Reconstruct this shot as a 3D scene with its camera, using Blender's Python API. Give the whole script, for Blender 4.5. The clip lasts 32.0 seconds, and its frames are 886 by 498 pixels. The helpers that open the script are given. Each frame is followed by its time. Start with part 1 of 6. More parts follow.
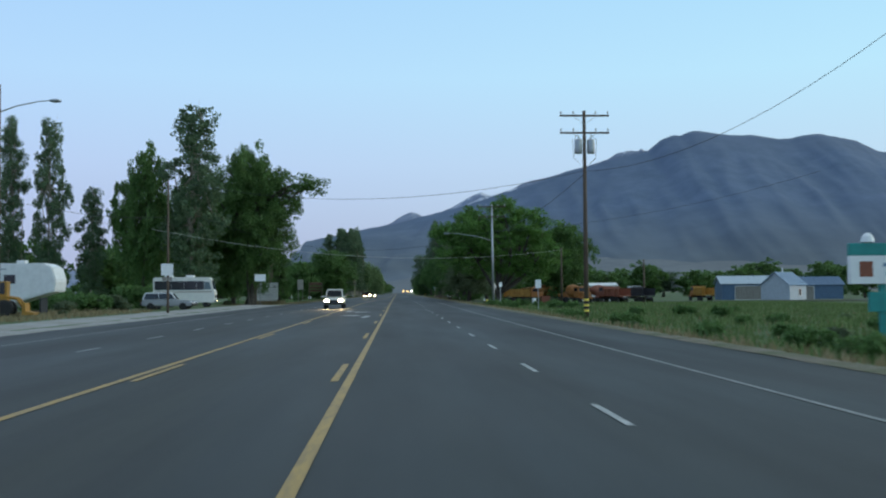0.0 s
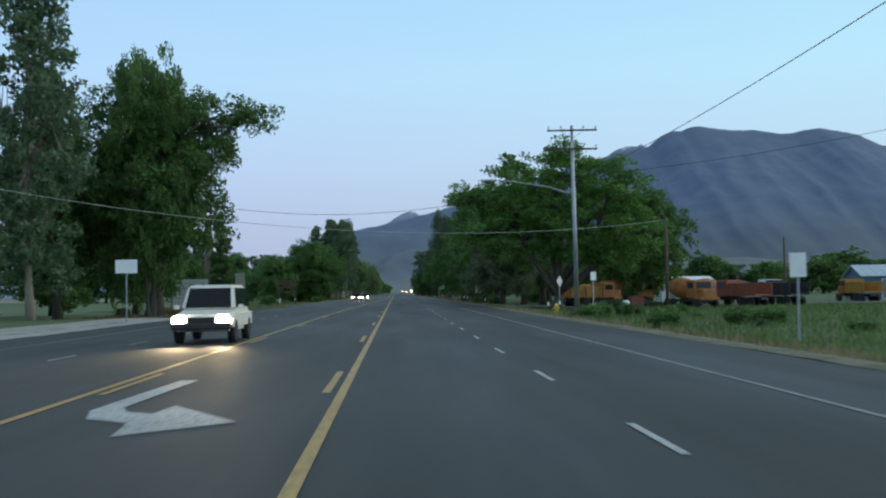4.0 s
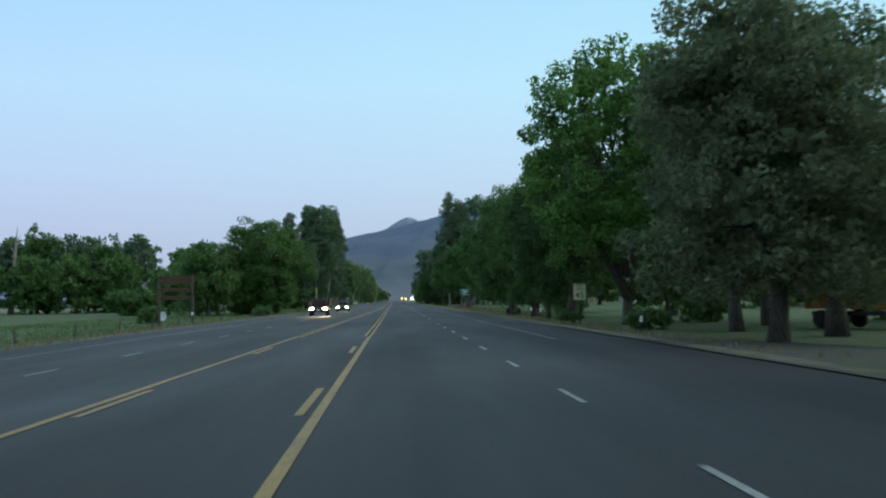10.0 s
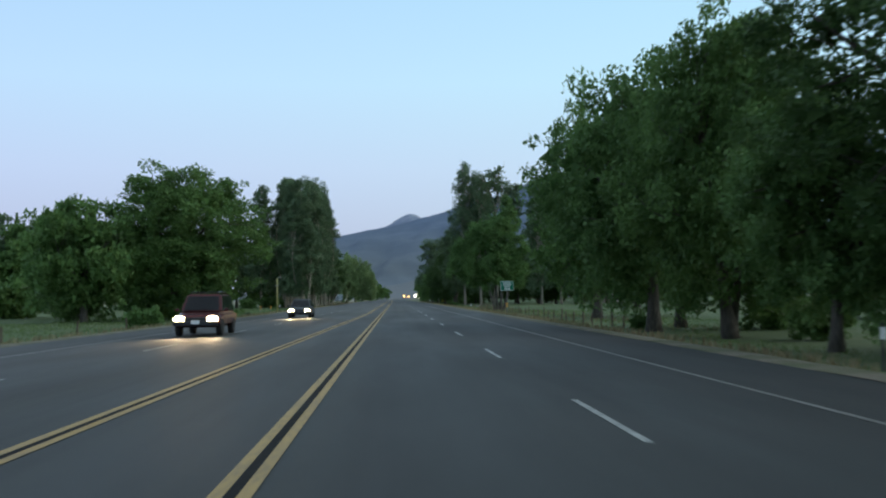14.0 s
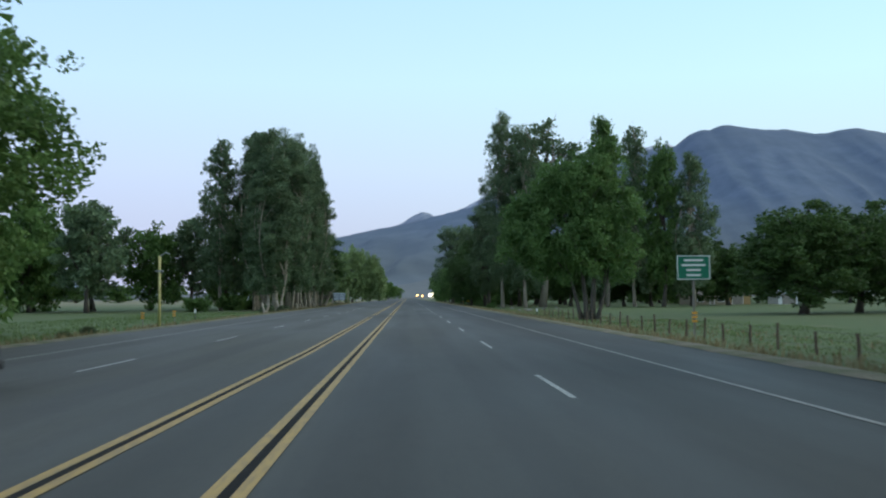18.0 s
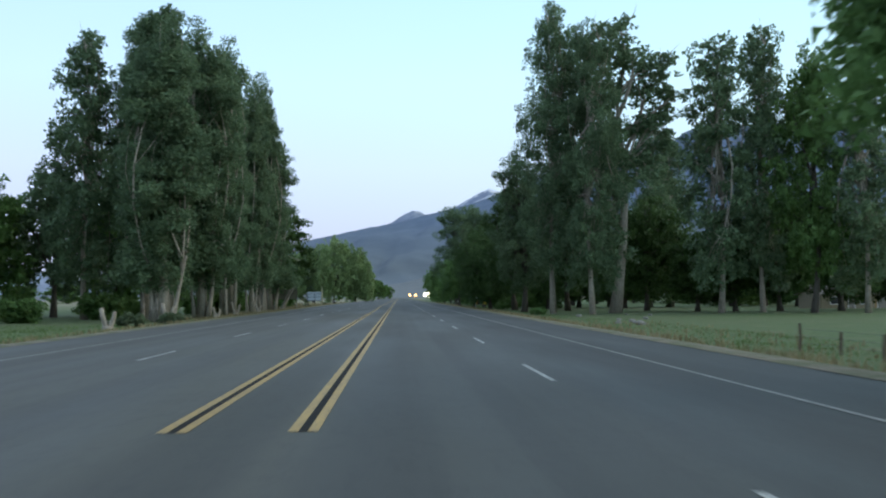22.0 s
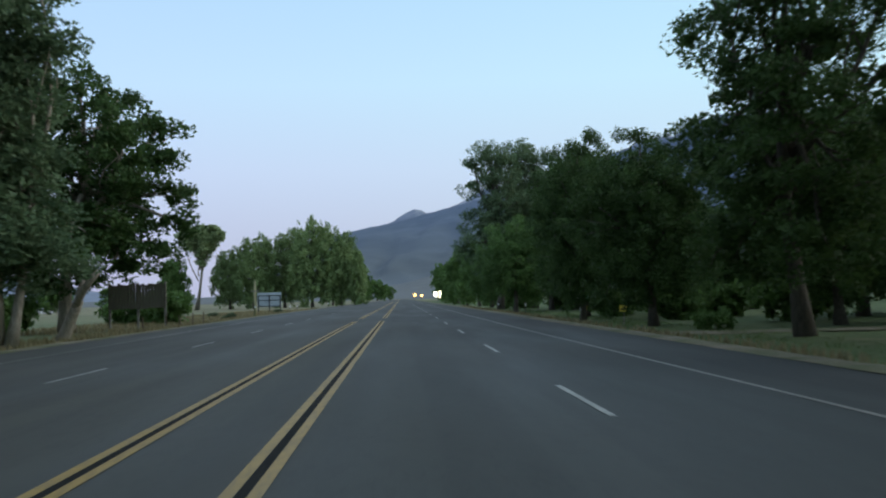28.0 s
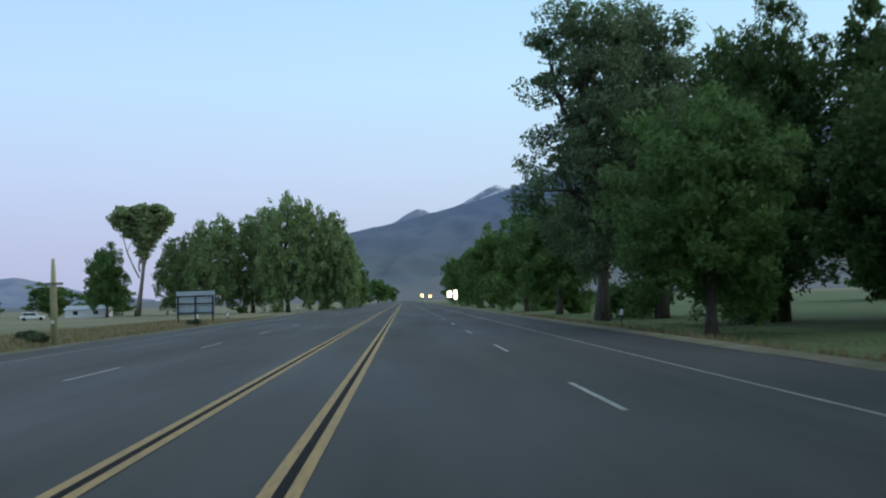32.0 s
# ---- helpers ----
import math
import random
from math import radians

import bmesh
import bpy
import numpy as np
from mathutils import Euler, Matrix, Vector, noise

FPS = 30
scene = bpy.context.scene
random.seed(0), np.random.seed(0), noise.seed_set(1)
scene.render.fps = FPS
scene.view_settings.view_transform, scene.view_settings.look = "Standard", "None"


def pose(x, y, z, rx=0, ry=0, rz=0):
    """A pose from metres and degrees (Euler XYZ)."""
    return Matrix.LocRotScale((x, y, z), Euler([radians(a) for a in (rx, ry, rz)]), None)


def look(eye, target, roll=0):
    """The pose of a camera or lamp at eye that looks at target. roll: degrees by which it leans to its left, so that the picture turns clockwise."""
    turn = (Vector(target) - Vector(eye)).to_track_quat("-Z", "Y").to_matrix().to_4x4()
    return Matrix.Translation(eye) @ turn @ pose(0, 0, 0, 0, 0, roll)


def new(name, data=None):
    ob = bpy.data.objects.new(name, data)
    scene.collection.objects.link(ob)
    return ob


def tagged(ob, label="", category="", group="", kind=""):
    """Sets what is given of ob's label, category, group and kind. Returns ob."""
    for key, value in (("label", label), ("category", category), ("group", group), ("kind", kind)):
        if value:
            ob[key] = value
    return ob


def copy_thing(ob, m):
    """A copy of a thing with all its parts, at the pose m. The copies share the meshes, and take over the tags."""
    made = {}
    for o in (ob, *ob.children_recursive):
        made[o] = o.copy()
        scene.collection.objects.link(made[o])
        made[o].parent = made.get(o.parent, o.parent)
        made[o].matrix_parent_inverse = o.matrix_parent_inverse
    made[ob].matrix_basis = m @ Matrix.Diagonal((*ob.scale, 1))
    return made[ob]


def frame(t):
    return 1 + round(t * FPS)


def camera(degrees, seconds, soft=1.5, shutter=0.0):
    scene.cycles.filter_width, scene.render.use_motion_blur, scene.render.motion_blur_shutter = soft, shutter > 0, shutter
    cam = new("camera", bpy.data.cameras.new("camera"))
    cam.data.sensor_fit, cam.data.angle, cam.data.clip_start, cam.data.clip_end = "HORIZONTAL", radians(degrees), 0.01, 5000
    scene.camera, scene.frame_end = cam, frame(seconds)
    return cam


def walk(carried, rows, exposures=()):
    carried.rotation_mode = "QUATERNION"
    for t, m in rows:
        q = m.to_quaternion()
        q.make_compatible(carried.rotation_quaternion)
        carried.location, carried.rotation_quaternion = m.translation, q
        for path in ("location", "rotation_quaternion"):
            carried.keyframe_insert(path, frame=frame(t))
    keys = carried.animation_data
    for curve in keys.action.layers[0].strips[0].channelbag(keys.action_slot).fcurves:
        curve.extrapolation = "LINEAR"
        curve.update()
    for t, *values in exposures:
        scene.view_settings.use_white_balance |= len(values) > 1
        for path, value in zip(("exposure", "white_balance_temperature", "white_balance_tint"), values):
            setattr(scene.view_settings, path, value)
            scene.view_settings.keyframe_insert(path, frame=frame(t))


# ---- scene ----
cam = camera(45.7, 32.0, 2.1, 0.4)
# seconds, place in metres, yaw, pitch, roll in degrees
PATH = [
    (0.0, 0.768, 0.204, 1.399, -2.512, 2.345, 0.431),
    (0.5, 0.766, 8.06, 1.399, -2.523, 2.367, 0.632),
    (1.0, 0.766, 15.914, 1.399, -2.529, 2.435, 0.664),
    (1.5, 0.765, 23.767, 1.399, -2.563, 2.433, 0.659),
    (2.0, 0.763, 31.559, 1.399, -2.591, 2.337, 0.856),
    (2.5, 0.761, 39.516, 1.399, -2.619, 2.257, 0.935),
    (3.0, 0.758, 47.514, 1.399, -2.651, 2.232, 1.037),
    (3.5, 0.762, 55.715, 1.399, -2.646, 2.337, 0.989),
    (5.5, 0.772, 87.231, 1.399, -2.472, 2.31, 0.98),
    (6.0, 0.775, 95.096, 1.399, -2.479, 2.245, 0.999),
    (6.5, 0.793, 103.037, 1.4, -2.485, 2.293, 1.09),
    (7.0, 0.814, 111.086, 1.4, -2.474, 2.365, 1.14),
    (7.5, 0.833, 119.101, 1.4, -2.459, 2.447, 1.199),
    (8.0, 0.852, 127.161, 1.4, -2.466, 2.758, 1.257),
    (8.5, 0.871, 134.97, 1.4, -2.516, 2.708, 1.625),
    (9.0, 0.888, 142.621, 1.4, -2.63, 2.816, 1.453),
    (9.5, 0.926, 150.173, 1.4, -2.652, 2.808, 1.382),
    (10.0, 0.962, 158.336, 1.4, -2.685, 2.735, 1.067),
    (10.5, 0.999, 166.187, 1.4, -2.669, 2.819, 0.834),
    (11.0, 1.036, 174.249, 1.401, -2.651, 2.801, 0.76),
    (11.5, 1.073, 182.201, 1.401, -2.636, 2.703, 0.453),
    (12.0, 1.11, 190.479, 1.401, -2.591, 2.641, 0.366),
    (12.5, 1.147, 198.923, 1.401, -2.611, 2.546, 0.441),
    (13.0, 1.184, 207.462, 1.401, -2.64, 2.6, 0.643),
    (13.5, 1.181, 215.937, 1.401, -2.659, 2.631, 0.677),
    (14.0, 1.18, 224.629, 1.401, -2.597, 2.627, 0.668),
    (14.5, 1.179, 233.381, 1.401, -2.471, 2.656, 0.855),
    (16.5, 1.344, 267.474, 1.4, -2.017, 2.65, 0.347),
    (17.0, 1.363, 275.786, 1.4, -1.965, 2.644, 0.317),
    (17.5, 1.34, 284.205, 1.4, -1.912, 2.652, 0.367),
    (18.0, 1.317, 292.574, 1.4, -1.916, 2.608, 0.404),
    (18.5, 1.287, 301.102, 1.4, -1.956, 2.623, 0.399),
    (19.0, 1.257, 309.688, 1.4, -1.98, 2.626, 0.257),
    (19.5, 1.202, 318.321, 1.4, -2.03, 2.585, 0.198),
    (20.0, 1.148, 327.0, 1.4, -2.078, 2.513, 0.236),
    (20.5, 1.106, 335.623, 1.4, -2.145, 2.602, 0.294),
    (21.0, 1.079, 344.349, 1.4, -2.253, 2.622, 0.274),
    (21.5, 1.055, 353.172, 1.4, -2.335, 2.629, 0.304),
    (22.0, 1.034, 362.113, 1.4, -2.419, 2.601, 0.388),
    (22.5, 1.015, 370.937, 1.4, -2.456, 2.577, 0.376),
    (23.0, 0.997, 379.826, 1.4, -2.47, 2.509, 0.47),
    (23.5, 1.014, 388.722, 1.4, -2.484, 2.66, 0.47),
    (24.0, 1.029, 397.682, 1.4, -2.54, 2.68, 0.529),
    (24.5, 1.044, 406.583, 1.4, -2.593, 2.692, 0.584),
    (25.0, 1.071, 415.42, 1.4, -2.647, 2.827, 0.783),
    (25.5, 1.099, 424.306, 1.4, -2.682, 2.564, 0.837),
    (27.5, 1.207, 460.159, 1.401, -2.401, 2.591, 1.416),
    (28.0, 1.216, 469.189, 1.401, -2.293, 2.61, 1.476),
    (28.5, 1.198, 478.182, 1.401, -2.142, 2.46, 1.604),
    (29.0, 1.181, 487.185, 1.401, -1.986, 2.433, 1.746),
    (29.5, 1.162, 496.242, 1.401, -1.829, 2.575, 1.793),
    (30.0, 1.144, 505.311, 1.401, -1.763, 2.707, 1.716),
    (30.5, 1.108, 514.15, 1.401, -1.767, 2.746, 1.667),
    (31.0, 1.067, 523.159, 1.401, -1.9, 2.751, 1.5),
    (31.5, 1.024, 532.115, 1.401, -2.037, 2.689, 1.568),
    (32.0, 0.977, 541.011, 1.402, -2.12, 2.681, 1.672),
]
# stops, kelvin and tint of the camera's own adjustment
EXPOSURES = [(0.0, -0.02, 6350, 1), (3.0, -0.02, 6350, 1), (6.0, 0.03, 6500, -1), (9.0, 0.05, 6500, -3), (13.0, 0.06, 6600, -1), (14.0, 0.08, 6700, 2), (17.0, 0.16, 6950, 4), (19.0, 0.39, 6700, 3), (21.0, 0.46, 6700, 5), (23.0, 0.43, 6650, 4), (25.0, 0.26, 6800, 4), (28.0, 0.1, 6850, 5), (32.0, 0.08, 6650, 4)]
walk(cam, [(t, pose(x, y, z, 90 + pitch, roll, yaw)) for t, x, y, z, yaw, pitch, roll in PATH], EXPOSURES)

# ---- world, sun, exposure ----
scene.view_settings.exposure = 0.0
world = bpy.data.worlds.new("dusk_sky")
scene.world = world
world.use_nodes = True
wn, wl = world.node_tree.nodes, world.node_tree.links
wn.clear()
w_out = wn.new("ShaderNodeOutputWorld")
w_bg = wn.new("ShaderNodeBackground")
w_geo = wn.new("ShaderNodeTexCoord")
w_sep = wn.new("ShaderNodeSeparateXYZ")
wl.new(w_geo.outputs["Generated"], w_sep.inputs[0])
w_ramp = wn.new("ShaderNodeValToRGB")
SKY = [(0.00, (0.44, 0.50, 0.70)), (0.05, (0.46, 0.545, 0.76)), (0.12, (0.51, 0.655, 0.90)),
       (0.20, (0.50, 0.74, 0.98)), (0.33, (0.40, 0.66, 0.97)), (0.6, (0.40, 0.54, 0.70)), (1.0, (0.42, 0.52, 0.62))]
el = w_ramp.color_ramp.elements
while len(el) < len(SKY):
    el.new(0.5)
for e, (p, col) in zip(el, SKY):
    e.position, e.color = p, (*col, 1)
wl.new(w_sep.outputs["Z"], w_ramp.inputs[0])
# paler towards the west, more lavender towards the east
w_side = wn.new("ShaderNodeMapRange")
w_side.inputs["From Min"].default_value, w_side.inputs["From Max"].default_value = -0.45, 0.45
wl.new(w_sep.outputs["X"], w_side.inputs["Value"])
w_tint = wn.new("ShaderNodeMix")
w_tint.data_type = "RGBA"
w_tint.inputs[6].default_value, w_tint.inputs[7].default_value = (0.97, 0.91, 1.01, 1), (1.01, 1.04, 1.0, 1)
wl.new(w_side.outputs[0], w_tint.inputs[0])
w_mul = wn.new("ShaderNodeMix")
w_mul.data_type, w_mul.blend_type = "RGBA", "MULTIPLY"
w_mul.inputs[0].default_value = 1.0
wl.new(w_ramp.outputs[0], w_mul.inputs[6])
wl.new(w_tint.outputs[2], w_mul.inputs[7])
w_sky = wn.new("ShaderNodeTexSky")
w_sky.sky_type = "NISHITA"
w_sky.sun_disc, w_sky.sun_elevation, w_sky.sun_rotation = False, radians(1.0), radians(70)
w_add = wn.new("ShaderNodeMix")
w_add.data_type, w_add.blend_type = "RGBA", "ADD"
w_add.inputs[0].default_value = 0.03
wl.new(w_mul.outputs[2], w_add.inputs[6])
wl.new(w_sky.outputs[0], w_add.inputs[7])
wl.new(w_add.outputs[2], w_bg.inputs["Color"])
w_bg.inputs["Strength"].default_value = 1.0
wl.new(w_bg.outputs[0], w_out.inputs[0])

sun_data = bpy.data.lights.new("afterglow", "SUN")
sun_data.energy, sun_data.angle, sun_data.color = 1.2, radians(60), (1.0, 0.93, 0.86)
afterglow = new("afterglow", sun_data)
afterglow.matrix_world = look((400, 60, 160), (0, 0, 0))

# ---- materials ----


class Nodes:
    """A small writer of node materials."""

    def __init__(self, name):
        self.mat = bpy.data.materials.new(name)
        self.mat.use_nodes = True
        self.n, self.l = self.mat.node_tree.nodes, self.mat.node_tree.links
        self.bsdf = self.n["Principled BSDF"]
        self.out = self.n["Material Output"]
        self.place = self.n.new("ShaderNodeTexCoord").outputs["Object"]

    def world(self):
        self.place = self.n.new("ShaderNodeNewGeometry").outputs["Position"]
        return self

    def noise(self, scale, detail=4.0, stretch=None, rough=0.55):
        place = self.place
        if stretch:
            m = self.n.new("ShaderNodeMapping")
            m.inputs["Scale"].default_value = stretch
            self.l.new(place, m.inputs[0])
            place = m.outputs[0]
        t = self.n.new("ShaderNodeTexNoise")
        t.inputs["Scale"].default_value, t.inputs["Detail"].default_value, t.inputs["Roughness"].default_value = scale, detail, rough
        self.l.new(place, t.inputs["Vector"])
        return t.outputs["Fac"]

    def ramp(self, fac, stops):
        r = self.n.new("ShaderNodeValToRGB")
        e = r.color_ramp.elements
        while len(e) < len(stops):
            e.new(0.5)
        for k, (p, c) in zip(e, stops):
            k.position, k.color = p, (*c, 1) if len(c) == 3 else c
        self.l.new(fac, r.inputs[0])
        return r.outputs[0]

    def mix(self, fac, a, b, kind="MIX"):
        m = self.n.new("ShaderNodeMix")
        m.data_type, m.blend_type = "RGBA", kind
        for sock, v in ((0, fac), (6, a), (7, b)):
            if isinstance(v, (int, float)):
                m.inputs[sock].default_value = v
            elif isinstance(v, tuple):
                m.inputs[sock].default_value = (*v, 1)
            else:
                self.l.new(v, m.inputs[sock])
        return m.outputs[2]

    def bump(self, height, strength, distance=0.02):
        b = self.n.new("ShaderNodeBump")
        b.inputs["Strength"].default_value, b.inputs["Distance"].default_value = strength, distance
        self.l.new(height, b.inputs["Height"])
        self.l.new(b.outputs[0], self.bsdf.inputs["Normal"])
        return self

    def done(self, colour, rough=0.8, metal=0.0):
        if isinstance(colour, tuple):
            self.bsdf.inputs["Base Color"].default_value = (*colour, 1)
        else:
            self.l.new(colour, self.bsdf.inputs["Base Color"])
        if isinstance(rough, (int, float)):
            self.bsdf.inputs["Roughness"].default_value = rough
        else:
            self.l.new(rough, self.bsdf.inputs["Roughness"])
        self.bsdf.inputs["Metallic"].default_value = metal
        return self.mat


def painted(name, colour, rough=0.5, metal=0.0, dirt=0.35, scale=3.0):
    """Paint or sheet metal with faint dirt at two scales."""
    k = Nodes(name)
    dark = tuple(c * 0.55 for c in colour)
    a = k.ramp(k.noise(scale, 6), [(0.35, dark), (0.62, colour)])
    c = k.mix(dirt, colour, a)
    c = k.mix(k.ramp(k.noise(scale * 9, 3), [(0.5, (0, 0, 0)), (0.75, (0.25, 0.25, 0.25))]), c, tuple(x * 0.75 + 0.03 for x in colour))
    return k.done(c, rough, metal)


def glow(name, colour, strength):
    k = Nodes(name)
    k.bsdf.inputs["Emission Color"].default_value = (*colour, 1)
    k.bsdf.inputs["Emission Strength"].default_value = strength
    return k.done(colour, 0.3)


def asphalt_material():
    k = Nodes("asphalt").world()
    grain = k.noise(55, 2)
    base = k.ramp(grain, [(0.3, (0.045, 0.047, 0.047)), (0.7, (0.085, 0.086, 0.083))])
    broad = k.noise(0.35, 5, (1.0, 0.12, 1))
    c = k.mix(k.ramp(broad, [(0.35, (0, 0, 0)), (0.7, (0.55, 0.55, 0.55))]), base, (0.095, 0.093, 0.086))
    # wheel tracks and oil strips along the lanes
    tracks = k.noise(1.15, 2, (1, 0.004, 1))
    c = k.mix(k.ramp(tracks, [(0.42, (0.55, 0.55, 0.55)), (0.58, (0, 0, 0))]), c, (0.042, 0.042, 0.043))
    # the surface changes along the way: dark at the start, paler between the tall trees, darker again
    sep = k.n.new("ShaderNodeSeparateXYZ")
    k.l.new(k.place, sep.inputs[0])
    age = k.n.new("ShaderNodeMapRange")
    age.inputs["From Min"].default_value, age.inputs["From Max"].default_value = 0, 600
    k.l.new(sep.outputs["Y"], age.inputs["Value"])
    c = k.mix(1.0, c, k.ramp(age.outputs[0], [(0.0, (0.42, 0.445, 0.41)), (0.4, (0.42, 0.445, 0.41)), (0.58, (0.92, 0.95, 0.88)), (0.8, (0.94, 0.97, 0.90)), (0.9, (0.50, 0.52, 0.47))]), "MULTIPLY")
    # inner lanes polished paler and browner; windscreen dimming painted over outer lane and shoulder
    lane = k.n.new("ShaderNodeMapRange")
    lane.inputs["From Min"].default_value, lane.inputs["From Max"].default_value = -16, 10
    k.l.new(sep.outputs["X"], lane.inputs["Value"])
    c = k.mix(1.0, c, k.ramp(lane.outputs[0], [(0.0, (0.86, 0.86, 0.88)), (0.45, (1.06, 1.02, 0.93)), (0.555, (1.06, 1.02, 0.93)), (0.588, (0.84, 0.83, 0.78)), (0.612, (1.04, 1.0, 0.92)), (0.64, (0.84, 0.86, 0.87)), (0.69, (0.76, 0.79, 0.82)), (0.75, (0.74, 0.77, 0.81)), (0.79, (0.52, 0.57, 0.62)), (0.86, (0.40, 0.46, 0.52)), (1.0, (0.34, 0.40, 0.46))]), "MULTIPLY")
    patch = k.noise(0.06, 3)
    c = k.mix(k.ramp(patch, [(0.45, (0, 0, 0)), (0.6, (0.3, 0.3, 0.3))]), c, (0.048, 0.046, 0.042))
    # hairline sealed cracks
    crack = k.noise(0.9, 5, (1, 0.5, 1), 0.7)
    c = k.mix(k.ramp(crack, [(0.488, (0, 0, 0)), (0.5, (0.45, 0.45, 0.45)), (0.512, (0, 0, 0))]), c, (0.02, 0.02, 0.02))
    k.bump(grain, 0.35, 0.006)
    return k.done(c, k.ramp(broad, [(0.3, (0.62,) * 3), (0.7, (0.85,) * 3)]))


def line_material(name, colour, wear=0.75, under=(0.07, 0.067, 0.058)):
    k = Nodes(name).world()
    worn = k.noise(14, 6, (1, 0.25, 1), 0.7)
    c = k.mix(k.ramp(worn, [(0.46, (0, 0, 0)), (0.7, (wear, wear, wear))]), colour, under)
    c = k.mix(k.ramp(k.noise(0.5, 4), [(0.4, (0, 0, 0)), (0.7, (wear * 0.45,) * 3)]), c, under)
    if wear < 0.3:
        k.bsdf.inputs["Specular IOR Level"].default_value = 0.1
    return k.done(c, 0.6 if wear > 0.3 else 0.9)


def ground_material():
    k = Nodes("field_ground").world()
    fine, mid, wide = k.noise(6, 5), k.noise(0.35, 5), k.noise(0.03, 4)
    green = k.ramp(fine, [(0.3, (0.042, 0.078, 0.022)), (0.7, (0.095, 0.145, 0.045))])
    dry = k.ramp(fine, [(0.3, (0.13, 0.11, 0.06)), (0.7, (0.24, 0.20, 0.12))])
    c = k.mix(k.ramp(mid, [(0.55, (0, 0, 0)), (0.74, (0.55, 0.55, 0.55))]), green, dry)
    c = k.mix(k.ramp(wide, [(0.45, (0, 0, 0)), (0.65, (0.4, 0.4, 0.4))]), c, (0.095, 0.11, 0.045))
    # sage and dry grass further out along the valley
    sep = k.n.new("ShaderNodeSeparateXYZ")
    k.l.new(k.place, sep.inputs[0])
    far = k.n.new("ShaderNodeMapRange")
    far.inputs["From Min"].default_value, far.inputs["From Max"].default_value = 520, 720
    k.l.new(sep.outputs["Y"], far.inputs["Value"])
    west = k.n.new("ShaderNodeMapRange")
    west.inputs["From Min"].default_value, west.inputs["From Max"].default_value = 0, -10
    k.l.new(sep.outputs["X"], west.inputs["Value"])
    end = k.n.new("ShaderNodeMapRange")
    end.inputs["From Min"].default_value, end.inputs["From Max"].default_value = 900, 1400
    k.l.new(sep.outputs["Y"], end.inputs["Value"])
    dry_part = k.mix(1.0, far.outputs[0], west.outputs[0], "MULTIPLY")
    dry_part = k.mix(1.0, dry_part, end.outputs[0], "LIGHTEN")
    c = k.mix(dry_part, c, k.ramp(wide, [(0.3, (0.14, 0.14, 0.075)), (0.7, (0.24, 0.22, 0.13))]))
    k.bump(fine, 0.8, 0.08)
    return k.done(c, 0.95)


def gravel_material(name, a, b, weeds=(0.085, 0.10, 0.04)):
    k = Nodes(name).world()
    fine = k.noise(22, 5)
    c = k.ramp(fine, [(0.3, a), (0.7, b)])
    c = k.mix(k.ramp(k.noise(0.5, 4), [(0.4, (0, 0, 0)), (0.6, (0.85, 0.85, 0.85))]), c, weeds)
    k.bump(fine, 0.8, 0.03)
    return k.done(c, 0.95)


def bark_material(name, a, b):
    k = Nodes(name)
    t = k.noise(5, 6, (2.5, 2.5, 0.35), 0.65)
    k.bump(t, 1.0, 0.06)
    return k.done(k.ramp(t, [(0.32, a), (0.68, b)]), 0.95)


def leaf_material(name, a, b):
    k = Nodes(name)
    geo = k.n.new("ShaderNodeNewGeometry").outputs["Random Per Island"]
    c = k.ramp(geo, [(0.0, a), (1.0, b)])
    info = k.n.new("ShaderNodeObjectInfo").outputs["Random"]
    c = k.mix(k.ramp(info, [(0, (0, 0, 0)), (1, (0.3, 0.3, 0.3))]), c, tuple(x * 0.72 for x in a))
    c = k.mix(k.ramp(k.noise(0.45, 2), [(0.42, (0, 0, 0)), (0.66, (0.55, 0.55, 0.55))]), c, tuple(x * 1.3 for x in b))
    mat = k.done(c, 0.6)
    k.bsdf.inputs["Specular IOR Level"].default_value = 0.25
    tr = k.n.new("ShaderNodeBsdfTranslucent")
    k.l.new(c, tr.inputs[0])
    ms = k.n.new("ShaderNodeMixShader")
    ms.inputs[0].default_value = 0.36
    k.l.new(k.bsdf.outputs[0], ms.inputs[1])
    k.l.new(tr.outputs[0], ms.inputs[2])
    k.l.new(ms.outputs[0], k.out.inputs[0])
    return mat


